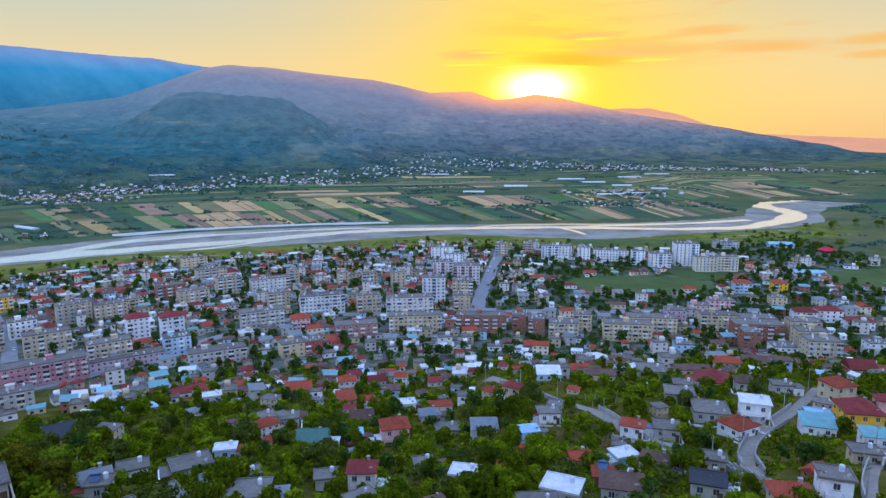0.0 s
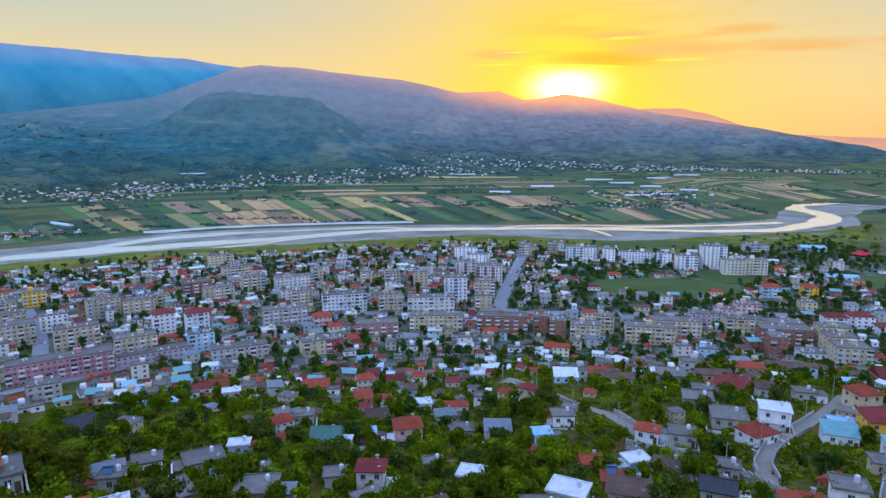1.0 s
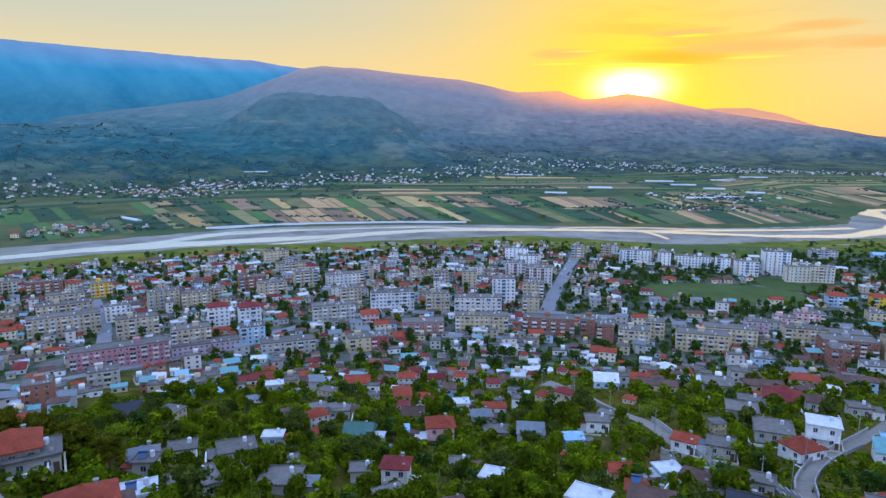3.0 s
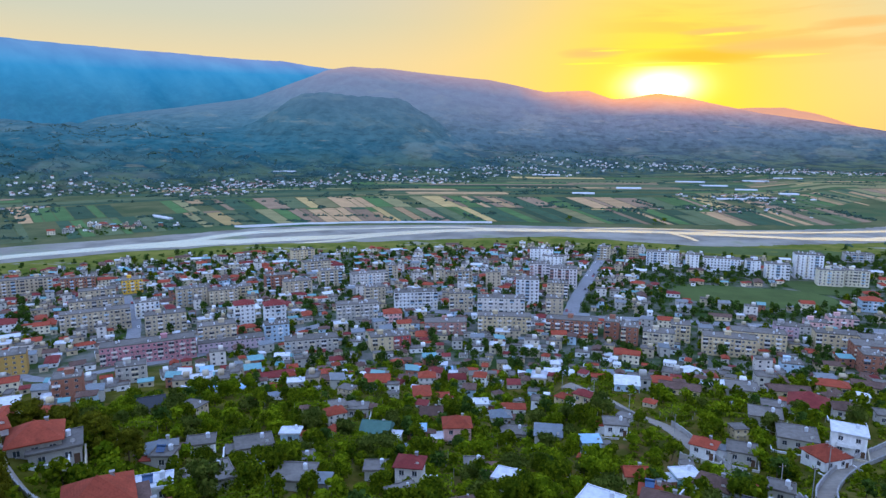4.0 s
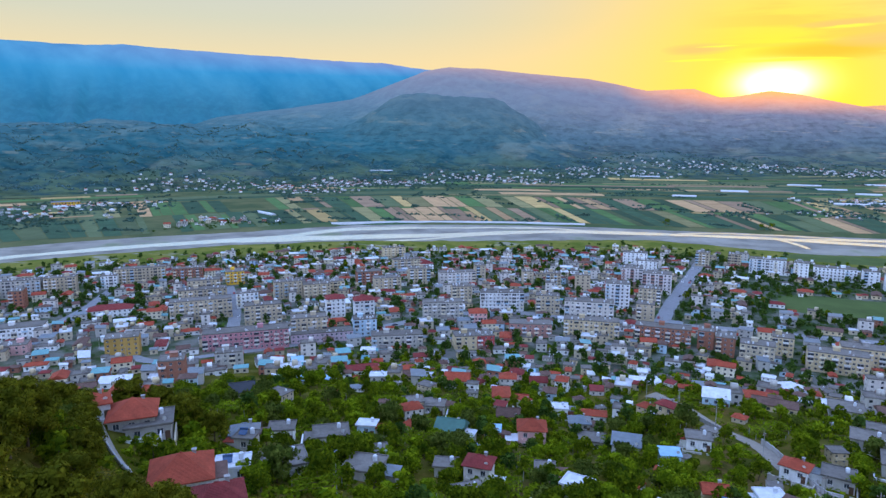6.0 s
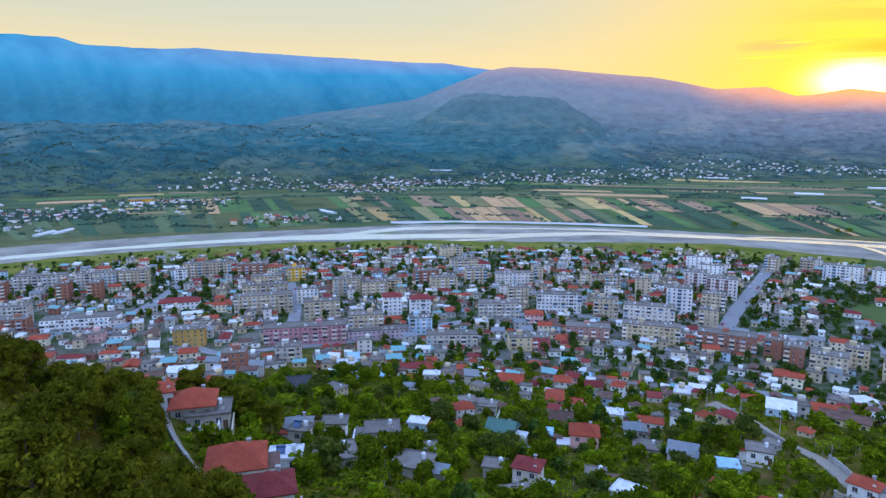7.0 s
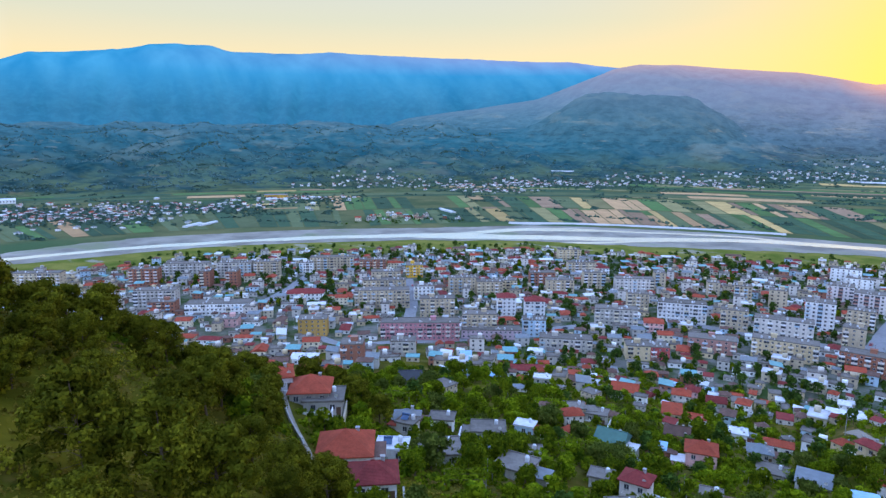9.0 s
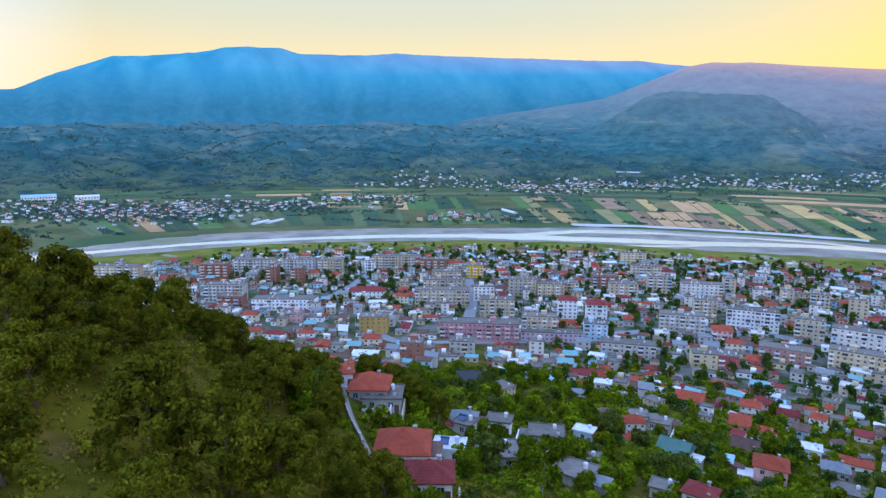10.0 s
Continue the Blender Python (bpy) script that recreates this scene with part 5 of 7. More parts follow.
apartment_block(-85, 369, 25, 13.8, 12, 3, "cream", "flat")
apartment_block(-74, 375, 25, 10.8, 12, 3, "red", "flat")
apartment_block(-125, 563, 25, 9.4, 11, 5, "beige", "flat")
apartment_block(25, 514, -3, 16.6, 11, 5, "beige", "flat")
apartment_block(22, 464, -2, 12.5, 11, 5, "beige", "flat")
apartment_block(33, 419, -4, 33.7, 11, 4, "brick", "flat")
apartment_block(59, 420, -9, 9.4, 14, 4, "brick", "flat")
apartment_block(69, 409, -9, 10.7, 14, 4, "brick", "flat")
apartment_block(85, 399, -9, 18.6, 12, 4, "greycream", "flat")
apartment_block(102, 419, -9, 11.8, 12, 4, "cream", "flat")
apartment_block(125, 394, -9, 29.8, 12, 4, "cream", "flat")
apartment_block(146, 409, -9, 31.0, 12, 4, "cream", "flat")
apartment_block(134, 675, -9, 31.8, 12, 5, "white", "flat")
apartment_block(161, 664, -9, 12.2, 12, 5, "white", "flat")
apartment_block(188, 660, -9, 34.0, 12, 4, "white", "flat")
apartment_block(211, 640, -9, 12.7, 12, 5, "white", "flat")
apartment_block(228, 625, -9, 20.3, 12, 5, "white", "flat")
apartment_block(257, 633, -9, 23.1, 16, 8, "white", "flat")
apartment_block(265, 604, -9, 20.2, 12, 5, "creamwhite", "flat")
apartment_block(286, 604, -9, 19.2, 12, 5, "creamwhite", "flat")
apartment_block(341, 725, -9, 26.6, 12, 3, "grey", "flat")
apartment_block(77, 696, -9, 12.8, 12, 5, "beige", "flat")
apartment_block(109, 710, -9, 12.0, 12, 4, "beige", "flat")
apartment_block(168, 426, -9, 13.3, 12, 4, "lilac", "flat")
apartment_block(193, 414, -9, 24.3, 12, 4, "cream", "flat")
apartment_block(214, 405, -9, 23.5, 12, 4, "cream", "flat")
apartment_block(207, 390, -9, 29.7, 13, 4, "brick", "flat")
apartment_block(193, 371, -9, 9.9, 13, 4, "brick", "flat")
apartment_block(234, 385, -9, 18.1, 12, 5, "cream", "flat")
apartment_block(224, 361, -9, 16.9, 12, 5, "cream", "flat")
apartment_block(212, 331, -9, 17.2, 13, 5, "greycream", "flat")
apartment_block(206, 357, -9, 12.8, 12, 2, "white", "flat")
apartment_block(260, 428, -9, 14.5, 11, 3, "white", "hip")
apartment_block(279, 431, -9, 16.0, 11, 3, "white", "hip")
apartment_block(259, 516, -9, 14.0, 11, 3, "paleblue", "hip")
apartment_block(290, 516, -9, 11.1, 11, 3, "yellow", "hip")
apartment_block(269, 479, -9, 11.1, 11, 2, "cream", "flat")
apartment_block(199, 459, -9, 14.5, 11, 2, "pink", "flat")
apartment_block(216, 461, -9, 18.1, 11, 3, "pink", "flat")
apartment_block(150, 364, -9, 10.9, 10, 2, "paleblue", "flat")
apartment_block(289, 413, -9, 17.3, 10, 2, "white", "hip")
apartment_block(259, 352, -9, 12.8, 10, 3, "white", "flat")
hill_house(-12.3, 186.3, 12, 8.3, 7.5, 2, "pink", "hip", "terracotta")
hill_house(-16.8, 137.7, 0, 6.2, 5.5, 2, "rosewhite", "hip", "maroon")
hill_house(46.2, 242.9, -5, 9.2, 7.4, 1, "paleblue", "shed", "white")
hill_house(99.0, 183.8, -20, 8.3, 7.4, 2, "white", "flat", "white")
hill_house(88.6, 172.5, 25, 8.2, 7.5, 1, "white", "hip", "terracotta")
hill_house(133.7, 197.7, 10, 7.8, 7.8, 2, "cream", "hip", "terracotta")
hill_house(126.6, 176.6, -12, 10.1, 10.1, 2, "yellow", "hip", "maroon")
hill_house(118.0, 181.6, -20, 6.8, 6.8, 1, "rosewhite", "flat", "skyblue")
hill_house(112.5, 173.5, -20, 8.6, 7.7, 1, "white", "shed", "teal")
hill_house(139.3, 182.8, -15, 5.5, 4.9, 2, "pink", "hip", "maroon")
hill_house(104.6, 225.3, -20, 12.0, 10.9, 1, "white", "hip", "maroon")
hill_house(58.4, 174.4, -25, 6.3, 5.0, 1, "white", "hip", "terracotta")
hill_house(86.8, 187.1, -15, 10.0, 10.0, 1, "grey", "flat", "terracotta")
hill_house(67.9, 173.2, -15, 7.1, 6.5, 1, "grey", "flat", "terracotta")
hill_house(48.0, 149.2, 15, 5.6, 4.5, 1, "teal", "flat", "white")
hill_house(50.0, 132.2, -30, 6.5, 5.2, 1, "white", "hip", "brown")
hill_house(25.0, 114.2, -25, 6.9, 5.5, 1, "grey", "flat", "white")
hill_house(36.0, 112.2, -15, 7.6, 6.1, 1, "grey", "hip", "brown")
hill_house(53.1, 113.2, -20, 5.8, 4.7, 1, "grey", "gable", "black")
hill_house(65.1, 105.1, -10, 6.9, 6.2, 1, "cream", "hip", "terracotta")
hill_house(73.0, 106.0, -20, 5.3, 4.8, 2, "white", "flat", "terracotta")
hill_house(83.2, 202.9, -15, 9.1, 8.2, 1, "grey", "flat", "terracotta")
hill_house(89.9, 248.9, -10, 10.9, 9.8, 1, "grey", "flat", "terracotta")
hill_house(6.8, 131.9, -15, 5.9, 4.7, 1, "grey", "flat", "white")
hill_house(28.4, 216.6, -30, 6.1, 4.3, 1, "cream", "hip", "maroon")
hill_house(-36.0, 178.5, 0, 8.3, 7.5, 1, "grey", "gable", "green")
hill_house(-25.1, 186.2, 10, 5.8, 4.0, 1, "brick", "shed", "skyblue")
hill_house(-65.9, 116.5, 10, 4.3, 3.9, 1, "grey", "flat", "terracotta")
hill_house(-36.6, 116.3, 5, 7.5, 6.8, 1, "grey", "flat", "terracotta")
hill_house(-55.6, 159.3, 10, 5.2, 3.8, 1, "paleblue", "flat", "white")
hill_house(36.0, 123.0, -10, 4.9, 4.0, 1, "brick", "hip", "terracotta")
hill_house(36.0, 146.2, 5, 4.9, 4.0, 1, "cream", "gable", "terracotta")
hill_house(118.7, 158.2, -15, 6.5, 5.2, 1, "white", "shed", "teal")
hill_house(90.7, 337.8, -10, 12.2, 11.0, 1, "cream", "hip", "white")
hill_house(109.4, 210.1, -15, 6.7, 6.0, 1, "grey", "hip", "brown")
hill_house(90.8, 217.9, -15, 7.1, 5.6, 1, "paleblue", "flat", "terracotta")
hill_house(35.7, 186.2, 0, 6.6, 5.3, 1, "white", "flat", "terracotta")
hill_house(27.4, 171.3, 10, 5.2, 3.8, 1, "paleblue", "shed", "skyblue")
hill_house(-11.3, 244.6, 10, 7.3, 5.8, 1, "white", "flat", "white")
hill_house(-1.6, 231.1, 10, 7.6, 6.2, 1, "grey", "hip", "slate")
hill_house(-26.0, 217.3, 10, 7.7, 6.2, 1, "brick", "gable", "brown")
hill_house(-57.6, 259.4, 10, 10.4, 7.3, 1, "rosewhite", "gable", "terracotta")
hill_house(-88.8, 243.6, 20, 6.7, 4.7, 1, "grey", "flat", "white")
hill_house(-25.3, 138.4, 10, 5.2, 4.3, 1, "grey", "flat", "terracotta")
hill_house(-2.7, 148.4, 10, 4.5, 4.2, 1, "grey", "flat", "terracotta")
hill_house(4.4, 208.3, 0, 8.5, 6.8, 1, "grey", "flat", "terracotta")
hill_house(-48.3, 198.6, 10, 7.0, 5.6, 1, "grey", "flat", "terracotta")
hill_house(16.0, 189.7, 0, 8.3, 6.7, 1, "grey", "shed", "slate")
hill_house(63.1, 132.1, -20, 4.7, 4.0, 1, "grey", "flat", "terracotta")
hill_house(175.3, 246.9, -10, 9.8, 8.8, 1, "cream", "gable", "maroon")
hill_house(120.3, 206.9, -10, 6.4, 5.1, 1, "grey", "flat", "terracotta")
hill_house(103.0, 140.0, -15, 6.0, 4.8, 1, "cream", "flat", "terracotta")
hill_house(-89.9, 98.9, 50, 5.3, 5.3, 1, "white", "hip", "terracotta")
hill_house(-82.0, 100.9, 38, 8.7, 8.7, 1, "grey", "hip", "terracotta")
hill_house(-78.0, 101.0, 38, 8.5, 7.7, 1, "grey", "flat", "terracotta")
hill_house(-55, 83, 38, 9.5, 9.5, 1, "white", "hip", "terracotta")
hill_house(-41, 74, 40, 7.3, 6.6, 1, "white", "hip", "maroon")
hill_house(-56.0, 98.0, 30, 6.0, 4.8, 1, "white", "flat", "white")
hill_house(-50.9, 107.9, 40, 8.5, 7.6, 1, "white", "flat", "terracotta")
hill_house(-68.3, 134.9, 25, 6.1, 4.9, 1, "white", "flat", "terracotta")
hill_house(-68.7, 119.8, 30, 6.0, 4.8, 1, "grey", "hip", "slate")
hill_house(-111.4, 176.8, 35, 9.8, 8.7, 1, "cream", "gable", "black")
hill_house(-145.8, 171.7, 45, 10.2, 9.2, 1, "cream", "hip", "terracotta")
hill_house(-48.8, 131.5, 30, 5.7, 4.5, 1, "grey", "gable", "slate")
hill_house(-42.6, 134.1, 35, 7.5, 6.1, 1, "grey", "flat", "terracotta")
hill_house(-58.0, 141.7, 30, 8.7, 6.9, 1, "grey", "flat", "terracotta")
hill_house(-55.4, 196.8, 30, 6.6, 5.4, 1, "cream", "flat", "terracotta")


# ---------------------------------------------------------------- the rest of the town
def road_gap(x, y):
    return min(along_one(line, x, y) for _, line, _, _ in ROADS)


def street_angle(x):
    return float(np.interp(x, [-260, -150, 0, 60], [38, 30, 2, -9]))


def river_gap(x, y):
    return along_one(RIVER, x, y)


MEADOWS = ((185, 548, 66, 38), (262, 772, 98, 30), (258, 590, 34, 30), (420, 560, 64, 44))


def in_meadow(x, y):
    return any(((x - a) / c) ** 2 + ((y - b) / e) ** 2 < 1 for a, b, c, e in MEADOWS)


def town_stock():
    """House types that repeat through the town, kept below ground level until copied."""
    kinds = []
    spec = [(9, 8, 2, "white", "hip", "terracotta"), (10, 9, 2, "rosewhite", "hip", "terracotta"), (8, 8, 1, "cream", "hip", "terracotta"), (11, 8, 1, "grey", "gable", "maroon"), (9, 9, 2, "pink", "hip", "maroon"),
            (10, 8, 2, "white", "flat", "white"), (9, 7, 1, "grey", "flat", "slab"), (12, 8, 1, "white", "shed", "slate"), (8, 7, 1, "beige", "hip", "terracotta"), (10, 9, 3, "white", "hip", "terracotta"),
            (9, 8, 1, "paleblue", "shed", "skyblue"), (11, 9, 2, "beige", "flat", "slab"), (8, 8, 2, "cream", "flat", "slab"), (10, 7, 1, "brick", "gable", "terracotta"), (9, 7, 1, "grey", "shed", "white"), (10, 8, 2, "greycream", "hip", "brown"),
            (12, 9, 1, "white", "gable", "terracotta"), (8, 7, 1, "rosewhite", "shed", "maroon")]
    for s in spec:
        kinds.append(house(*s, fine=False))
    return kinds


STOCK = town_stock()
USED = set()


def put_house(i, x, y, th, z=None, size=1.0):
    """Stands one of the stock houses at a place; the first goes out itself, later ones are copies."""
    m = pose(x, y, level(x, y) if z is None else z, 0, 0, th)
    if size != 1.0:
        m = m @ Matrix.Scale(size, 4)
    if i not in USED:
        USED.add(i)
        STOCK[i].matrix_basis = m
    else:
        copy_thing(STOCK[i], m)


def mesh_arrays(me):
    co, lv = np.empty(len(me.vertices) * 3, np.float32), np.empty(len(me.loops), np.int32)
    lt, mi = np.empty(len(me.polygons), np.int32), np.empty(len(me.polygons), np.int32)
    me.vertices.foreach_get("co", co)
    me.loops.foreach_get("vertex_index", lv)
    me.polygons.foreach_get("loop_total", lt)
    me.polygons.foreach_get("material_index", mi)
    return co.reshape(-1, 3), lv, lt, mi


def joined(name, stock, places, label, category):
    """Many alike things, too many to count, as one body of stuff."""
    mats, templates = [], []
    for ob in stock:
        bits = []
        for o in (ob, *ob.children):
            own = []
            for m in o.data.materials:
                if m not in mats:
                    mats.append(m)
                own.append(mats.index(m))
            co, lv, lt, mi = mesh_arrays(o.data)
            local = np.array(o.matrix_basis if o is not ob else Matrix())
            co = co @ local[:3, :3].T + local[:3, 3]
            bits.append((co, lv, lt, np.array(own, np.int32)[mi]))
        off = np.cumsum([0] + [len(q[0]) for q in bits])
        templates.append((np.concatenate([q[0] for q in bits]), np.concatenate([q[1] + o for q, o in zip(bits, off)]), np.concatenate([q[2] for q in bits]), np.concatenate([q[3] for q in bits])))
    V, LV, LT, MI, k = [], [], [], [], 0
    for i, m in places:
        co, lv, lt, mi = templates[i]
        m = np.array(m)
        V.append(co @ m[:3, :3].T + m[:3, 3])
        LV.append(lv + k)
        LT.append(lt)
        MI.append(mi)
        k += len(co)
    V, LV, LT, MI = (np.concatenate(q) for q in (V, LV, LT, MI))
    me = bpy.data.meshes.new(name)
    me.vertices.add(len(V))
    me.vertices.foreach_set("co", V.astype(np.float32).ravel())
    me.loops.add(len(LV))
    me.loops.foreach_set("vertex_index", LV.astype(np.int32))
    me.polygons.add(len(LT))
    me.polygons.foreach_set("loop_start", np.concatenate([[0], np.cumsum(LT)[:-1]]).astype(np.int32))
    me.polygons.foreach_set("loop_total", LT.astype(np.int32))
    for m in mats:
        me.materials.append(m)
    me.polygons.foreach_set("material_index", MI.astype(np.int32))
    me.update(calc_edges=True)
    return tagged(new(name, me), label, category, kind="stuff")


def small_stock():
    """Plain small houses, annexes and sheds that fill the quarter, each with its openings and roof."""
    rs = random.Random(31)
    out = []
    walls = ["white", "white", "rosewhite", "cream", "beige", "grey", "white", "greycream", "greycream", "brick", "paleblue", "grey", "creamwhite", "beige"]
    roofs = [("hip", "terracotta"), ("hip", "maroon"), ("flat", "slab"), ("gable", "brown"), ("flat", "slab"), ("shed", "slate"), ("flat", "slab"), ("shed", "white"), ("flat", "white"), ("shed", "teal"), ("hip", "brown"), ("flat", "slab"), ("gable", "terracotta")]
    for k in range(30):
        roof, tiles = roofs[k % 13]
        big = k < 18
        w, d = (rs.uniform(6.5, 9.5), rs.uniform(5.5, 7.5)) if big else (rs.uniform(3.5, 6.5), rs.uniform(3, 4.5))
        n = rs.choice((1, 2, 2, 3)) if big else 1
        if big and rs.random() < 0.2:
            w, n = rs.uniform(11, 15), 1
        H, wall = 2.6 * n + 0.3, walls[k % 14]
        S, P = Shape(), Shape()
        rows = [(2.6 * q + 1.0, 2.6 * q + 2.2) for q in range(n)]
        for i, (p, e, nn, width) in enumerate(wall_sides(w, d)):
            m = max(1, int(width / 3.1)) if i != 2 else 0
            cols = [(width / m * (q + 0.5) - 0.6, width / m * (q + 0.5) + 0.6) for q in range(m)]
            facade(S, p, e, nn, width, -2.5, H, cols, rows if m else [])
            for c in cols:
                for r in rows:
                    P.face([(p[0] + e[0] * s - nn[0] * 0.2, p[1] + e[1] * s - nn[1] * 0.2, z) for s, z in ((c[0], r[0]), (c[1], r[0]), (c[1], r[1]), (c[0], r[1]))])
        ob = new("small_house", S.mesh("small_house_walls", MAT[wall]))
        tagged(ob, "small %s town house under %s" % (WALL_WORDS[wall], ROOF_WORDS[tiles]), "house", "small houses of the old quarter")
        tagged(part("glazing", P.mesh("glazing", GLASS), ob), kind="stuff")
        rise = min(w, d) * 0.23
        if roof == "flat":
            part("roof", flat_shape(w, d, H + 0.22, 0.3, 0.25).mesh("flat_roof", ROOF[tiles]), ob)
            if big:
                T = Shape().box(-1.3, 1.3, -1.2, 1.2, H + 0.22, H + 2.4)
                part("stair_head", T.mesh("stair_head", MAT[wall]), ob, m=pose(w * 0.2, d * 0.1, 0))
        elif roof == "shed":
            part("roof", shed_shape(w, d, H + 0.02, d * 0.12).mesh("shed_roof", ROOF[tiles]), ob)
        else:
            part("roof", hip_shape(w, d, H + 0.2, rise, 0.4, gable=roof == "gable").mesh(roof + "_roof", ROOF[tiles]), ob)
        out.append((ob, max(w, d)))
    return out


SMALL = small_stock()


def fill_town():
    rs = random.Random(77)
    spots, used, rest = [], set(), []
    for row in range(-18, 66):
        for col in range(-66, 54):
            spots.append((col * 9.8 + rs.uniform(-4, 4) + (row % 2) * 5, 290 + row * 8.8 + rs.uniform(-3.6, 3.6)))
    near = sorted(spots, key=lambda p: p[1])
    single = 0
    for x, y in near:
        az = math.degrees(math.atan2(-x, y))
        if not -40 < az < 74 or in_meadow(x, y):
            continue
        if y < 245 and (x > -165 or float(slope_height(x, y)) > 26):
            continue
        gap = river_gap(x, y)
        if gap < 62 + 26 * rs.random() or y > 880 or (x > 100 and y > 745) or (x > 330 and y > 640):
            continue
        keep = 0.80 if x < 30 else 0.60 if x < 210 else 0.30
        if y < 295 and x > -120:
            keep = 0.42
        if x > 100 and 470 < y < 660:
            keep = 0.24
        if gap < 130:
            keep *= 0.5
        if rs.random() > keep or road_gap(x, y) < 4.5:
            continue
        th = street_angle(x) + rs.choice((0, 0, 90)) + rs.uniform(-9, 9)
        tall = x < 25 and y > 345 and gap > 110 and rs.random() < (0.24 if y > 470 else 0.07)
        if tall and free(x, y, 12.0):
            apartment_block(round(x), round(y), street_angle(x) + rs.choice((0, 0, 90)), rs.choice((16, 20, 24)), 11, rs.choice((3, 4, 5, 5)), rs.choice(("beige", "beige", "grey", "cream", "brick", "rosewhite", "white", "white", "greycream")), "flat")
            continue
        if single < 120 and 290 < y < 420 and x > -230 and rs.random() < 0.8 and free(x, y, 4.6):
            i = rs.choices(range(len(STOCK)), (2, 2, 2, 4, 1, 3, 7, 5, 2, 1, 3, 5, 5, 2, 3, 6, 1, 3))[0]
            put_house(i, x, y, th, size=rs.uniform(0.62, 0.88))
            take(x, y, 4.1)
            single += 1
            continue
        k = rs.randrange(len(SMALL))
        for attempt in range(2):
            ob, span = SMALL[k]
            if free(x, y, span * 0.46):
                m = pose(x, y, level(x, y), 0, 0, th)
                if k in used:
                    rest.append((k, m))
                else:
                    used.add(k)
                    ob.matrix_basis = m
                take(x, y, span * 0.46)
                break
            k = rs.randrange(18, len(SMALL))
    for k, (ob, span) in enumerate(SMALL):
        if k not in used:
            ob.matrix_basis = pose(-330 - 12 * k, 250 + 9 * k, level(-330 - 12 * k, 250 + 9 * k), 0, 0, 38)
    joined("old_quarter", [ob for ob, _ in SMALL], rest, "dense jumble of small plastered and tiled town houses", "houses")
    # scattered homes on the hillside
    houses = 0
    for k in range(1500):
        x, y = rs.uniform(-170, 260), rs.uniform(95, 300)
        az = math.degrees(math.atan2(-x, y))
        if not -42 < az < 66 or road_gap(x, y) < 5.0 or not free(x, y, 5.5 if y > 180 else 7.0):
            continue
        if x < -55 and y < 150:
            continue
        if rs.random() > (0.10 + 0.26 * smooth((y - 190) / 60) + 0.06 * (x > 20)):
            continue
        i = rs.choices(range(len(STOCK)), (1, 1, 1, 3, 0, 1, 8, 4, 2, 0, 2, 3, 4, 2, 3, 6, 1, 2))[0]
        put_house(i, x, y, rs.uniform(-35, 40), level(x, y) + 0.1, rs.uniform(0.52, 0.80))
        take(x, y, 3.4)
        houses += 1
    return houses


fill_town()
for i, s in enumerate(STOCK):
    if i not in USED:
        put_house(i, -560 + 16 * i, 440, 38)

# ---------------------------------------------------------------- villages across the river
def far_house_stock():
    out = []
    for w, d, h, wall, tiles in ((11, 9, 6, "white", "terracotta"), (13, 9, 4, "white", "slate"), (10, 9, 6.5, "white", "maroon"), (16, 10, 4.5, "rosewhite", "white"), (11, 10, 6, "white", "brown"), (9, 8, 3.6, "grey", "slate")):
        S = Shape()
        rows = [(1.3, 2.7)] if h < 5 else [(1.0, 2.3), (3.7, 5.0)]
        P = Shape()
        for p, e, nn, width in wall_sides(w, d):
            m = 2 if p[1] < 0 or p[0] > 0 else 1
            cols = [(width / m * (k + 0.5) - 0.7, width / m * (k + 0.5) + 0.7) for k in range(m)]
            facade(S, p, e, nn, width, -3, h, cols, rows)
            for c in cols:
                for r in rows:
                    P.face([(p[0] + e[0] * s - nn[0] * 0.2, p[1] + e[1] * s - nn[1] * 0.2, z) for s, z in ((c[0], r[0]), (c[1], r[0]), (c[1], r[1]), (c[0], r[1]))])
        ob = new("village_house", S.mesh("village_house", MAT[wall]))
        tagged(ob, "small %s village house under %s" % (WALL_WORDS[wall], ROOF_WORDS[tiles]), "house", "houses of the villages across the river")
        part("roof", hip_shape(w, d, h + 0.2, d * 0.22).mesh("hipped_roof", ROOF[tiles]), ob)
        tagged(part("glazing", P.mesh("glazing", GLASS, WHITE_FRAME), ob), kind="stuff")
        out.append(ob)
    return out


FAR_STOCK = far_house_stock()
VILLAGES = [(-751, 1608, 130, 40, 46), (-640, 1690, 110, 30, 26), (-900, 1464, 110, 40, 18), (-471, 1890, 120, 40, 22), (-331, 1850, 90, 40, 16), (-85, 2240, 130, 50, 26), (150, 2500, 160, 50, 22), (579, 2540, 200, 60, 26),
            (743, 2480, 180, 50, 20), (983, 2540, 200, 60, 22), (1169, 2450, 160, 50, 20), (433, 1443, 80, 40, 18), (341, 1220, 70, 30, 10), (1397, 2321, 160, 60, 16), (-736, 1369, 80, 30, 14), (-1104, 535, 100, 60, 54),
            (-1159, 436, 120, 60, 34), (-1070, 682, 90, 50, 26), (-1337, 463, 130, 60, 16), (-967, 956, 100, 40, 18), (-966, 735, 80, 40, 18), (-1128, 1350, 160, 80, 18), (-968, 545, 70, 50, 20), (-250, 2080, 160, 40, 10)]


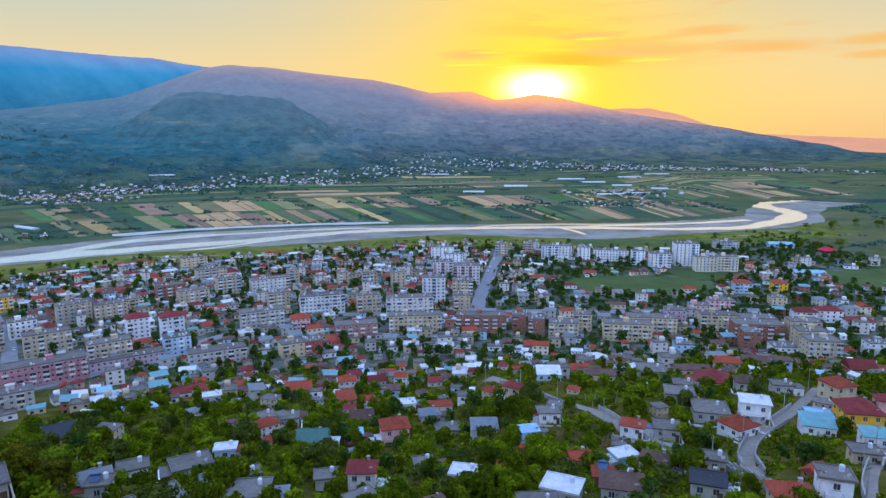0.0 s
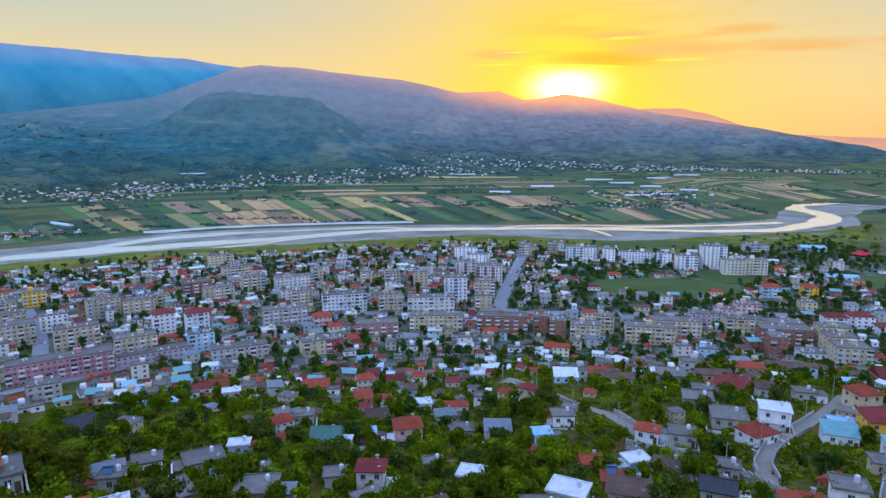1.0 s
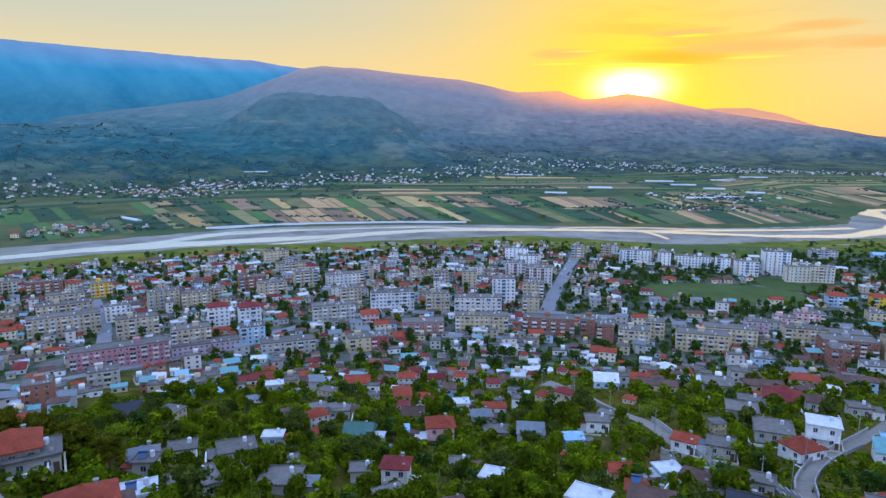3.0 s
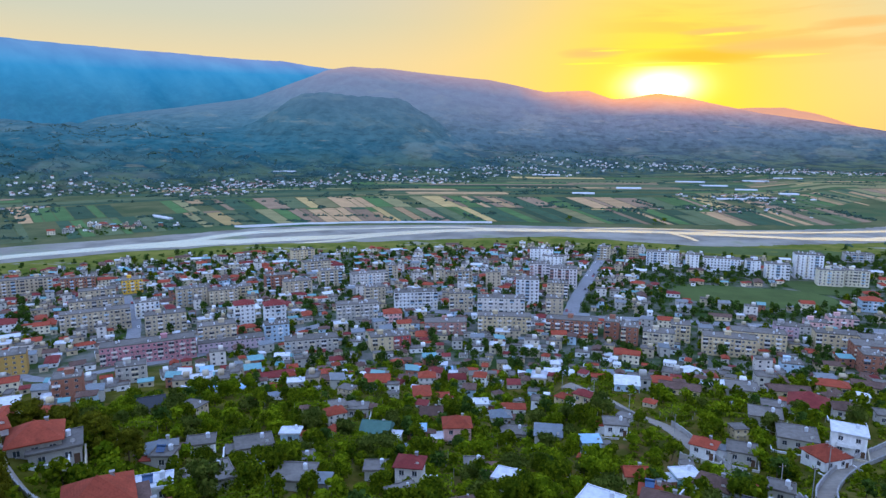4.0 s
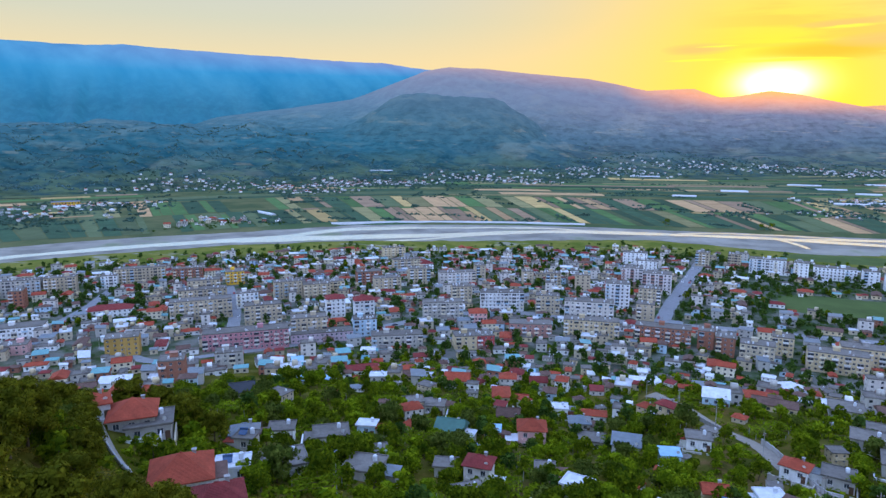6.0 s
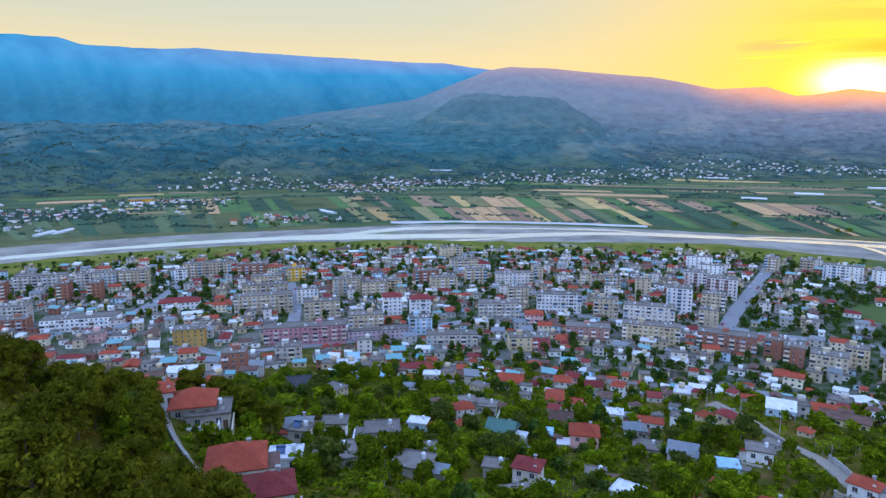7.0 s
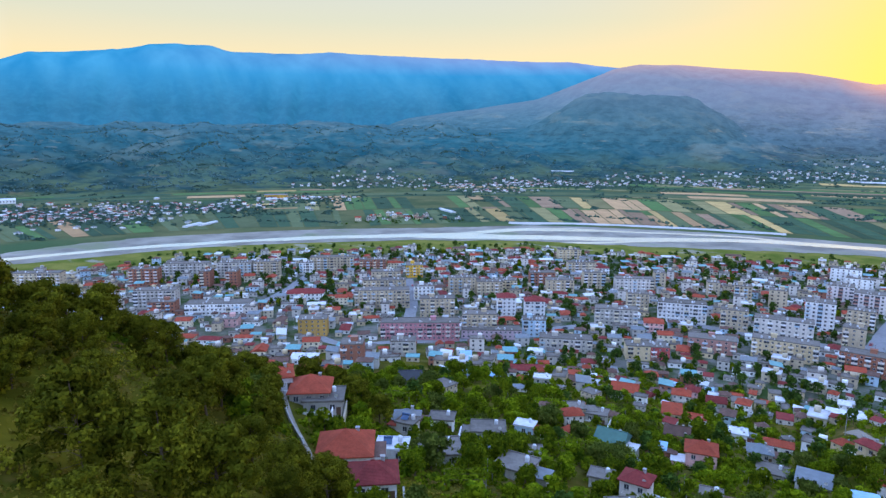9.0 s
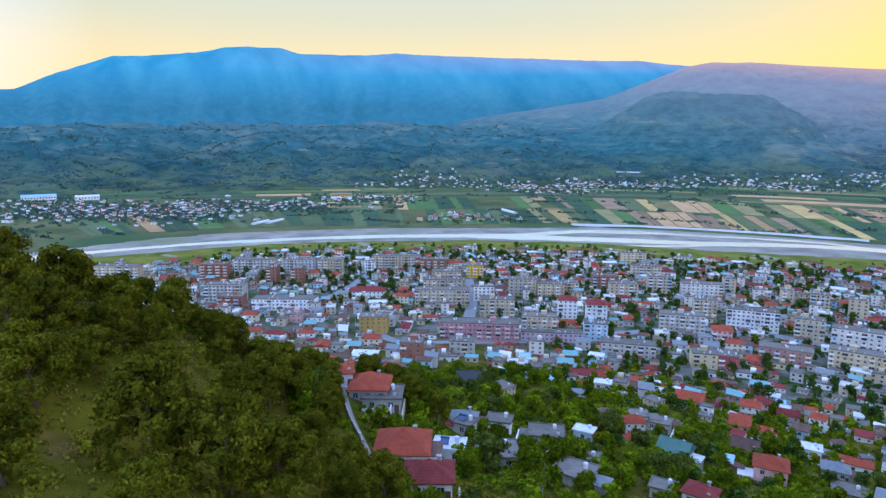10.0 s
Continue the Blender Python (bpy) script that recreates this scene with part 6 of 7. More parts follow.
def build_villages():
    rs = random.Random(5)
    used, rest, singles = set(), [], 0
    for cx, cy, a, b, n in VILLAGES:
        out = Vector((cx, cy)).normalized()
        side = Vector((out.y, -out.x))
        for k in range(int(n * 3.6)):
            p = Vector((cx, cy)) + side * rs.gauss(0, a * 0.7) + out * rs.gauss(0, b * 1.0)
            if not free(p.x, p.y, 5) or river_gap(p.x, p.y) < 25:
                continue
            i = rs.choices(range(6), (5, 4, 3, 3, 3, 3))[0]
            m = pose(p.x, p.y, level(p.x, p.y), 0, 0, rs.uniform(0, 180)) @ Matrix.Scale(rs.uniform(0.40, 0.72), 4)
            if i not in used:
                used.add(i)
                FAR_STOCK[i].matrix_basis = m
            elif p.length < 1500 and singles < 60:
                copy_thing(FAR_STOCK[i], m)
                singles += 1
            else:
                rest.append((i, m))
            take(p.x, p.y, 5)
    joined("village_houses", FAR_STOCK, rest, "white and tiled houses of distant villages", "houses")


build_villages()


def greenhouse(x, y, th, w, d):
    S = Shape()
    for k in range(max(1, int(d / 8))):
        y0 = -d / 2 + 8 * k
        pts = [(y0 + 4 - 4 * math.cos(a), 1.6 + 1.8 * math.sin(a)) for a in np.linspace(0, math.pi, 7)]
        pts = [(y0, 0.0)] + pts + [(y0 + 8, 0.0)]
        for (ya, za), (yb, zb) in zip(pts, pts[1:]):
            S.face([(-w / 2, ya, za), (w / 2, ya, za), (w / 2, yb, zb), (-w / 2, yb, zb)])
        for s in (-1, 1):
            S.face([(s * w / 2, a, b) for a, b in pts])
    ob = new("greenhouse", S.mesh("greenhouse", FOIL))
    ob.matrix_basis = pose(x, y, level(x, y), 0, 0, th)
    tagged(ob, "long white plastic-film tunnel greenhouse in the fields", "greenhouse", "greenhouses of the valley")


FOIL = metal_sheet("plastic_film", (0.60, 0.63, 0.68), 0.4)
for g in ((100, 1507, -4, 50, 16), (221, 1676, -4, 60, 24), (453, 1795, -6, 70, 16), (424, 1938, -8, 80, 16), (500, 1670, -8, 50, 16), (-790, 1900, 24, 70, 16), (399, 1415, -6, 60, 20), (14, 2150, 0, 90, 16),
          (457, 1439, -6, 44, 16), (-806, 575, 112, 40, 9), (-800, 597, 112, 42, 9), (-599, 944, 148, 60, 8), (-1010, 921, 48, 44, 16), (620, 2000, -10, 70, 16), (760, 2150, -10, 80, 16), (560, 1560, -6, 40, 16)):
    greenhouse(*g)


# ---------------------------------------------------------------- trees
def leaf_cloud(rs, lumps, n, size, stretch=1.0, wild=0.55):
    """Many small folded leaf clumps gathered on uneven lumps: corners and faces."""
    w = np.array([l[3] ** 2 for l in lumps])
    pick = rs.choice(len(lumps), n, p=w / w.sum())
    C = np.array(lumps)[pick]
    u = rs.normal(size=(n, 3))
    u /= np.linalg.norm(u, axis=1)[:, None]
    u[:, 2] = np.where(u[:, 2] < -0.5, -u[:, 2] * 0.6, u[:, 2])
    r = C[:, 3] * rs.uniform(0.55, 1.08, n) * (1 + 0.18 * np.sin(7 * u[:, 0] + 5 * u[:, 1]))
    P = C[:, :3] + u * r[:, None] * np.array([1, 1, 0.82])
    nrm = u + rs.normal(scale=wild, size=(n, 3))
    nrm /= np.linalg.norm(nrm, axis=1)[:, None]
    a = np.cross(nrm, rs.normal(size=(n, 3)))
    a /= np.linalg.norm(a, axis=1)[:, None]
    b = np.cross(nrm, a)
    s = size * rs.uniform(0.55, 1.35, n)[:, None]
    fold = nrm * s * 0.35
    v = np.stack([P - a * s * stretch, P + b * s * 0.8 - fold, P + a * s * stretch, P - b * s * 0.8 - fold], 1).reshape(-1, 3)
    k = np.arange(n) * 4
    f = np.concatenate([np.stack([k, k + 1, k + 2], 1), np.stack([k, k + 2, k + 3], 1)])
    return v, f


def cloud_mesh(name, v, f, material):
    me = bpy.data.meshes.new(name)
    me.vertices.add(len(v))
    me.vertices.foreach_set("co", v.astype(np.float32).ravel())
    me.loops.add(f.size)
    me.loops.foreach_set("vertex_index", f.astype(np.int32).ravel())
    me.polygons.add(len(f))
    me.polygons.foreach_set("loop_start", np.arange(0, f.size, 3, dtype=np.int32))
    me.polygons.foreach_set("loop_total", np.full(len(f), 3, dtype=np.int32))
    me.materials.append(material)
    me.update(calc_edges=True)
    return me


def broad_tree(seed, height, spread, leaves, material, label, limbs=True):
    rs = np.random.RandomState(seed)
    S = Shape()
    lean = rs.normal(scale=0.25, size=2)
    S.tube([(0, 0, -0.8, 0.17), (0, 0, 0.3, 0.13), (lean[0] * 0.5, lean[1] * 0.5, height * 0.35, 0.12), (lean[0], lean[1], height * 0.62, 0.06)], 6)
    lumps = []
    for k in range(rs.randint(7, 11)):
        a, q = rs.uniform(0, 6.283), rs.uniform(0.15, 0.85)
        x, y, z = lean[0] + spread * q * math.cos(a) * 0.7, lean[1] + spread * q * math.sin(a) * 0.7, height * rs.uniform(0.22, 0.80)
        lumps.append((x, y, z, spread * rs.uniform(0.30, 0.52)))
        if limbs:
            S.tube([(lean[0] * 0.5, lean[1] * 0.5, height * 0.32, 0.07), (x * 0.6, y * 0.6, z * 0.8, 0.045), (x, y, z, 0.02)], 4)
    lumps.append((lean[0], lean[1], height * 0.78, spread * 0.48))
    v, f = leaf_cloud(rs, lumps, leaves, 0.27 if limbs else 0.50)
    ob = tagged(new("tree", S.mesh("trunk", BARK)), label, "tree", "trees on the hillside and in the town")
    part("crown", cloud_mesh("crown", v, f, material), ob)
    return ob


def pine_tree(seed, height, spread, tufts, tuft):
    """A bushy pine: a leaning trunk, boughs that rise outwards, and uneven pads of needle tufts at their ends."""
    rs = np.random.RandomState(seed)
    S = Shape()
    lean = rs.normal(scale=0.5, size=2)
    S.tube([(0, 0, -0.8, 0.24), (lean[0] * 0.1, lean[1] * 0.1, 0.5, 0.18), (lean[0] * 0.5, lean[1] * 0.5, height * 0.4, 0.12), (lean[0], lean[1], height * 0.85, 0.04)], 7)
    pads = []
    for k in range(rs.randint(26, 33)):
        h = 0.24 + 0.70 * (k + rs.uniform(0, 1)) / 33
        a = k * 2.4 + rs.uniform(-0.5, 0.5)
        q = spread * (1.0 - 0.80 * (max(0, h - 0.42) / 0.58) ** 1.5) * rs.uniform(0.35, 0.86)
        bx, by = lean[0] * h, lean[1] * h
        x, y, z = bx + q * math.cos(a), by + q * math.sin(a), height * h + rs.uniform(-0.1, 0.5)
        pads.append((x, y, z, spread * rs.uniform(0.22, 0.36)))
        S.tube([(bx, by, height * max(0.1, h - 0.12), 0.06), (bx + 0.5 * q * math.cos(a), by + 0.5 * q * math.sin(a), height * (h - 0.07), 0.04), (x, y, z - 0.1, 0.015)], 4)
    for k in range(3):
        pads.append((lean[0] * 0.9 + rs.normal(scale=0.35), lean[1] * 0.9 + rs.normal(scale=0.35), height * rs.uniform(0.86, 0.95), spread * rs.uniform(0.16, 0.24)))
    v, f = leaf_cloud(rs, pads, tufts, tuft, 1.5, 0.32)
    ob = tagged(new("pine_tree", S.mesh("trunk", BARK)), "dark olive-green pine with bushy irregular crown on the slope", "pine tree", "pine wood on the hill")
    part("crown", cloud_mesh("crown", v, f, NEEDLES), ob)
    return ob


def plant(stock, used, i, x, y, z, turn, size, rest=None):
    m = pose(x, y, z, 0, 0, turn) @ Matrix.Scale(size, 4)
    if i not in used:
        used.add(i)
        stock[i].matrix_basis = m
    elif rest is None:
        copy_thing(stock[i], m)
    else:
        rest.append((i, m))


# pines that stand clear of the others: x, y, crown radius
LONE_PINES = [(-50.2, 23.2, 4.2), (-62.1, 29.5, 4.0), (-68.9, 26.7, 4.2), (-64.4, 36.7, 3.5), (-63.7, 42.3, 3.6), (-37.2, 28.8, 4.4), (-49.2, 45.3, 3.4), (-62.9, 62.6, 4.2), (-76.3, 68.3, 4.2),
              (-45.6, 54.3, 4.2), (-31.7, 33.2, 4.2), (-28.6, 37.2, 3.6), (-34.0, 50.0, 3.4), (-37.8, 61.0, 3.0), (-29.5, 46.0, 3.3), (-33.0, 56.0, 3.0), (-36.7, 16.1, 3.2), (-54.0, 38.3, 2.8), (-56.0, 30.6, 3.1), (-72.2, 56.1, 3.8)]


def build_pines():
    rs = random.Random(3)
    sizes = ((8.6, 3.7), (7.6, 3.4), (9.6, 3.9), (7.0, 3.5), (8.2, 4.1))
    stock = [pine_tree(100 + k, h, r, 9500, 0.125) for k, (h, r) in enumerate(sizes)]
    stock += [pine_tree(120 + k, h, r, 5200, 0.17) for k, (h, r) in enumerate(sizes[:4])]
    reach = [r for h, r in sizes] + [r for h, r in sizes[:4]]
    used, placed, c = set(), [], 0
    for x, y, r in LONE_PINES:
        i = c % 5
        plant(stock, used, i, x, y, level(x, y) - 0.1, rs.uniform(0, 360), r / reach[i])
        placed.append((x, y))
        take(x, y, 1.2)
        c += 1
    for k in range(6000):
        x, y = rs.uniform(-128, -12), rs.uniform(2, 124)
        az, d = math.degrees(math.atan2(-(x - 20), y)), math.hypot(x - 20, y)
        edge = np.interp(y, [0, 30, 50, 66, 76, 86, 97, 112, 150], [-8, -17, -38, -54, -65, -78, -92, -105, -118])
        if x > edge - 1.6 or d < 35 or az > 96 or not free(x, y, 1.4) or road_gap(x, y) < 1.4:
            continue
        gap = 6.0 if d > 96 else 10.5
        if level(x, y) < 30 or any((x - a) ** 2 + (y - b) ** 2 < gap ** 2 for a, b in placed):
            continue
        if d < 92 and (float(waves(np.float64(x), np.float64(y), 30, 71)) < 0.0):
            continue
        plant(stock, used, rs.randrange(5) if d < 80 else 5 + rs.randrange(4), x, y, level(x, y) - 0.1, rs.uniform(0, 360), rs.uniform(0.78, 1.0) if y > 70 else rs.uniform(0.80, 1.10) if d > 60 else rs.uniform(0.55, 0.85))
        placed.append((x, y))
        take(x, y, 1.2)
        c += 1
        if c >= 220:
            break
    # a few by the gardens below the wood
    for x, y in ((-71, 112), (-69, 121), (-76, 110), (-106, 107), (-103, 112), (-98, 116), (-94, 121)):
        if free(x, y, 0.5):
            plant(stock, used, 5 + c % 4, x, y, level(x, y) - 0.1, rs.uniform(0, 360), 1.3 if x < -90 else 1.0)
            take(x, y, 1.2)
            c += 1
    return c


build_pines()


def build_trees():
    rs = random.Random(9)
    words = ["leafy dark green garden tree by the houses", "bright green leafy fruit tree in a garden", "grey-green olive tree on the hillside"]
    near = [broad_tree(200 + k, (5.4, 6.4, 4.6, 4.2, 5.0, 4.4, 7.4, 3.8, 5.2)[k], (3.0, 3.3, 2.7, 2.9, 3.2, 2.7, 3.4, 2.8, 3.1)[k], (1500, 1600, 1250, 1350, 1500, 1300, 1700, 1300, 1500)[k], LEAF[(0, 0, 0, 1, 1, 2, 0, 1, 2)[k]], words[(0, 0, 0, 1, 1, 2, 0, 1, 2)[k]]) for k in range(9)]
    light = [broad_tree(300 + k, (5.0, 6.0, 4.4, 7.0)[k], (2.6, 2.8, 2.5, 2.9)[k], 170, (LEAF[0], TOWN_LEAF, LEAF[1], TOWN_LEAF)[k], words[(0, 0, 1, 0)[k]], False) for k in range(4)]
    used, used_light, rest, c, e = set(), set(), [], 0, 0
    for k in range(36000):
        if k < 14000:
            x, y = rs.uniform(-135, 250), rs.uniform(60, 335)
        else:
            x, y = rs.uniform(-600, 460), rs.uniform(325, 840)
        az = math.degrees(math.atan2(-x, y))
        if not -42 < az < 74 or (x < -70 and y < 80) or road_gap(x, y) < (5.2 if y < 300 else 2.2) or not free(x, y, 0.9 if y < 330 else 0.1) or river_gap(x, y) < 50:
            continue
        if in_meadow(x, y) or (river_gap(x, y) < 100 and rs.random() < 0.85):
            continue
        size = rs.uniform(0.75, 1.25) if y < 330 else rs.uniform(0.75, 1.45)
        if c < 270 and y < 225 and k < 14000:
            plant(near, used, rs.randrange(9), x, y, level(x, y), rs.uniform(0, 360), size)
            c += 1
        elif e < (800 if k < 14000 else 2500):
            plant(light, used_light, rs.choice((0, 0, 0, 1, 2, 2) if y < 330 else (0, 1, 1, 3, 3)), x, y, level(x, y), rs.uniform(0, 360), size, rest)
            e += 1
        else:
            continue
        take(x, y, 1.0)
    joined("garden_trees", light, rest, "mass of green garden trees between town houses", "trees")
    return c, e


build_trees()


def scatter_mesh(name, spots, leaves, size, material, label, category):
    """Countless low clumps of leaves as one body of stuff: spots hold x, y, z and radius."""
    rs = np.random.RandomState(len(spots))
    P = np.repeat(np.array(spots, float), leaves, axis=0)
    n = len(P)
    u = rs.normal(size=(n, 3))
    u /= np.linalg.norm(u, axis=1)[:, None]
    u[:, 2] = np.abs(u[:, 2])
    C = P[:, :3] + u * (P[:, 3] * rs.uniform(0.5, 1.1, n))[:, None]
    a = np.cross(u + rs.normal(scale=0.5, size=(n, 3)), rs.normal(size=(n, 3)))
    a /= np.linalg.norm(a, axis=1)[:, None]
    b = np.cross(u, a)
    s = (P[:, 3] * size * rs.uniform(0.6, 1.4, n))[:, None]
    v = np.stack([C - a * s, C + b * s * 0.8 - u * s * 0.3, C + a * s, C - b * s * 0.8 - u * s * 0.3], 1).reshape(-1, 3)
    k = np.arange(n) * 4
    f = np.concatenate([np.stack([k, k + 1, k + 2], 1), np.stack([k, k + 2, k + 3], 1)])
    return tagged(new(name, cloud_mesh(name, v, f, material)), label, category, kind="stuff")


def scatter_spots(rs, x, y, keep, lo, hi, sink=0.0):
    x, y = x[keep], y[keep]
    return np.stack([x, y, ground_height(x, y) - sink, rs.uniform(lo, hi, len(x))], 1)


def clear_of_roads(x, y, gap):
    return np.min([along(line, x, y) for _, line, _, _ in ROADS], axis=0) > gap


def build_undergrowth():
    rs = np.random.RandomState(14)
    x, y = np.concatenate([rs.uniform(-150, 240, 11000), rs.uniform(-120, -20, 800)]), np.concatenate([rs.uniform(50, 330, 11000), rs.uniform(4, 110, 800)])
    ok = (np.abs(np.degrees(np.arctan2(-x, y)) - 15) < 76) & (np.hypot(x - 15, y) > 24) & clear_of_roads(x, y, 0.8)
    ok &= np.array([free(a, b, -0.9) for a, b in zip(x, y)])
    wooded = x < np.interp(y, [0, 30, 50, 66, 76, 86, 97, 112, 150], [-8, -17, -38, -54, -65, -78, -92, -105, -118])
    ok &= ~wooded | (rs.random_sample(len(x)) < 0.6)
    vine = (rs.random_sample(len(x)) < 0.5) & (y > 85)
    near, vines = scatter_spots(rs, x, y, ok & ~vine, 0.7, 1.9, 0.1), scatter_spots(rs, x, y, ok & vine, 0.7, 1.9, 0.1)
    x, y = rs.uniform(-640, 470, 9000), rs.uniform(330, 850, 9000)
    gap = along(RIVER, x, y)
    ok = clear_of_roads(x, y, 0.8) & (gap > 35) & ((gap > 85) | (rs.random_sample(len(x)) < 0.3)) & np.array([free(a, b, 0.1) and not in_meadow(a, b) for a, b in zip(x, y)])
    town = scatter_spots(rs, x, y, ok, 1.1, 3.0)
    # hedges, orchards and lone trees in the valley
    def rows_of(count, near_by, far_off, left, right, longest, each):
        """Hedge lines: spots strung along short straight rows, and the bearing of each."""
        d, az = rs.uniform(near_by, far_off, count), rs.uniform(left, right, count)
        turn, half = rs.choice([20, 25, 100, 110, 165], count) + rs.normal(scale=12, size=count), rs.uniform(0.15, 1, count) ** 1.5 * longest
        t = rs.uniform(-1, 1, (count, each))
        x = (-d * np.sin(np.radians(az)))[:, None] + t * (half * np.cos(np.radians(turn)))[:, None] + rs.normal(scale=3, size=(count, each))
        y = (d * np.cos(np.radians(az)))[:, None] + t * (half * np.sin(np.radians(turn)))[:, None] + rs.normal(scale=3, size=(count, each))
        return x.ravel(), y.ravel()
    x, y = rows_of(520, 900, 2900, -44, 78, 110, 24)
    keep = (along(RIVER, x, y) > 14) & (waves(x, y, 500, 51) > -0.35)
    plain = [scatter_spots(rs, x, y, keep, 1.6, 3.8)]
    for cx, cy, a, b, n in VILLAGES:
        x, y = rs.normal(cx, a * 0.7, n * 13), rs.normal(cy, a * 0.45, n * 13)
        plain.append(scatter_spots(rs, x, y, along(RIVER, x, y) > 12, 2.0, 4.2))
    plain = np.concatenate(plain)
    x, y = rows_of(1700, 1500, 2950, -30, 80, 90, 16)
    d, az = np.hypot(x, y), np.degrees(np.arctan2(-x, y))
    woods = scatter_spots(rs, x, y, hills(az, d)[0] > 6, 1.6, 4.2)
    close = np.hypot(near[:, 0] - 20, near[:, 1]) < 105
    scatter_mesh("hill_shrubs", near[close], 110, 0.13, SCRUB, "low olive green shrubs under the pines", "shrubs")
    near = near[~close]
    x, y = rs.uniform(-125, 60, 26000), rs.uniform(2, 112, 26000)
    ok = (np.hypot(x - 20, y) > 26) & (np.hypot(x - 20, y) < 120) & clear_of_roads(x, y, 0.1) & (x < 30 - 0.4 * y + 30) & np.array([free(a, b, -0.9) for a, b in zip(x, y)])
    scatter_mesh("tall_grass", scatter_spots(rs, x, y, ok, 0.2, 0.5, 0.05), 5, 0.5, GRASS, "rough dry tufts of grass on the hillside", "grass")
    scatter_mesh("shrubs", near, 26, 0.30, LEAF[0], "low dark green shrubs and weeds", "shrubs")
    scatter_mesh("grape_vines", vines, 26, 0.30, LEAF[1], "bright green vines and garden plants", "vines")
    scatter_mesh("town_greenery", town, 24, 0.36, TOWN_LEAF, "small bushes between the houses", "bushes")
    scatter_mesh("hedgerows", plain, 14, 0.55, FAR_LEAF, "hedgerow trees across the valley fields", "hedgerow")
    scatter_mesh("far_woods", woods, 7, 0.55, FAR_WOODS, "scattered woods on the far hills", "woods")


build_undergrowth()


# ---------------------------------------------------------------- walls, poles, pergolas, cars
def lane_wall(line, start, end, side, high, label):
    """A concrete retaining wall beside a lane, from one share of its length to another, stepping with the slope."""
    X, Y, Z = ribbon(line, 2.5, across=3)
    n = X.shape[1]
    a, b = int(start * n), int(end * n)
    row = 0 if side < 0 else 2
    S = Shape()
    for k in range(a, b - 1):
        p, q, c = (X[row, k], Y[row, k]), (X[row, k + 1], Y[row, k + 1]), (X[1, k], Y[1, k])
        out = Vector((p[0] - c[0], p[1] - c[1])).normalized() * 0.3
        z0, z1 = level(*p), level(*q)
        top = max(z0, z1) + high
        lo = min(z0, z1) - 0.8
        p2, q2 = (p[0] + out.x, p[1] + out.y), (q[0] + out.x, q[1] + out.y)
        S.face([(*p, lo), (*q, lo), (*q, top), (*p, top)])
        S.face([(*q2, lo), (*p2, lo), (*p2, top), (*q2, top)])
        S.face([(*p, top), (*q, top), (*q2, top), (*p2, top)])
        S.face([(*p, lo), (*p, top), (*p2, top), (*p2, lo)])
        S.face([(*q, lo), (*q2, lo), (*q2, top), (*q, top)])
    tagged(new("retaining_wall", S.mesh("retaining_wall", CONCRETE)), label, "wall", kind="structure")


LANES = [line for name, line, _, _ in ROADS if name == "lane"]
for k, (i, a, b, side, high) in enumerate(((0, 0.15, 0.42, -1, 1.3), (0, 0.45, 0.66, 1, 1.5), (0, 0.60, 0.97, -1, 1.2), (0, 0.72, 0.97, 1, 0.9), (1, 0.30, 0.93, -1, 1.4), (1, 0.40, 0.98, 1, 1.1), (2, 0.2, 0.9, -1, 1.2), (2, 0.1, 0.6, 1, 1.0), (3, 0.25, 0.8, -1, 0.9))):
    lane_wall(LANES[i], a, b, side, high, "weathered grey concrete retaining wall beside the lane")


def pole_mesh():
    S = Shape()
    S.tube([(0, 0, -0.6, 0.13), (0, 0, 4, 0.11), (0, 0, 8, 0.08)], 7)
    return S.mesh("pole", CONCRETE)


def utility_pole():
    ob = tagged(new("utility_pole", pole_mesh()), "slim grey concrete utility pole with crossarm", "utility pole", "utility poles along lanes")
    part("crossarm", Shape().box(-0.8, 0.8, -0.05, 0.05, 7.2, 7.32).mesh("crossarm", DARK_WOOD), ob)
    for s in (-0.65, 0.65):
        part("insulator", Shape().tube([(s, 0, 7.32, 0.06), (s, 0, 7.5, 0.05)], 6).mesh("insulator", WHITE_FRAME), ob)
    return ob


def build_poles():
    rs = random.Random(44)
    first, c = utility_pole(), 0
    for line in LANES[:3] + [ROADS[0][1], ROADS[1][1]]:
        X, Y, Z = ribbon(line, 2.5, across=3)
        k = 4
        while k < X.shape[1] - 2:
            x, y = float(X[0, k] * 1.4 - X[1, k] * 0.4), float(Y[0, k] * 1.4 - Y[1, k] * 0.4)
            m = pose(x, y, level(x, y), 0, 0, rs.uniform(0, 180))
            if c:
                copy_thing(first, m)
            else:
                first.matrix_basis = m
            c += 1
            k += rs.randint(9, 14)


build_poles()


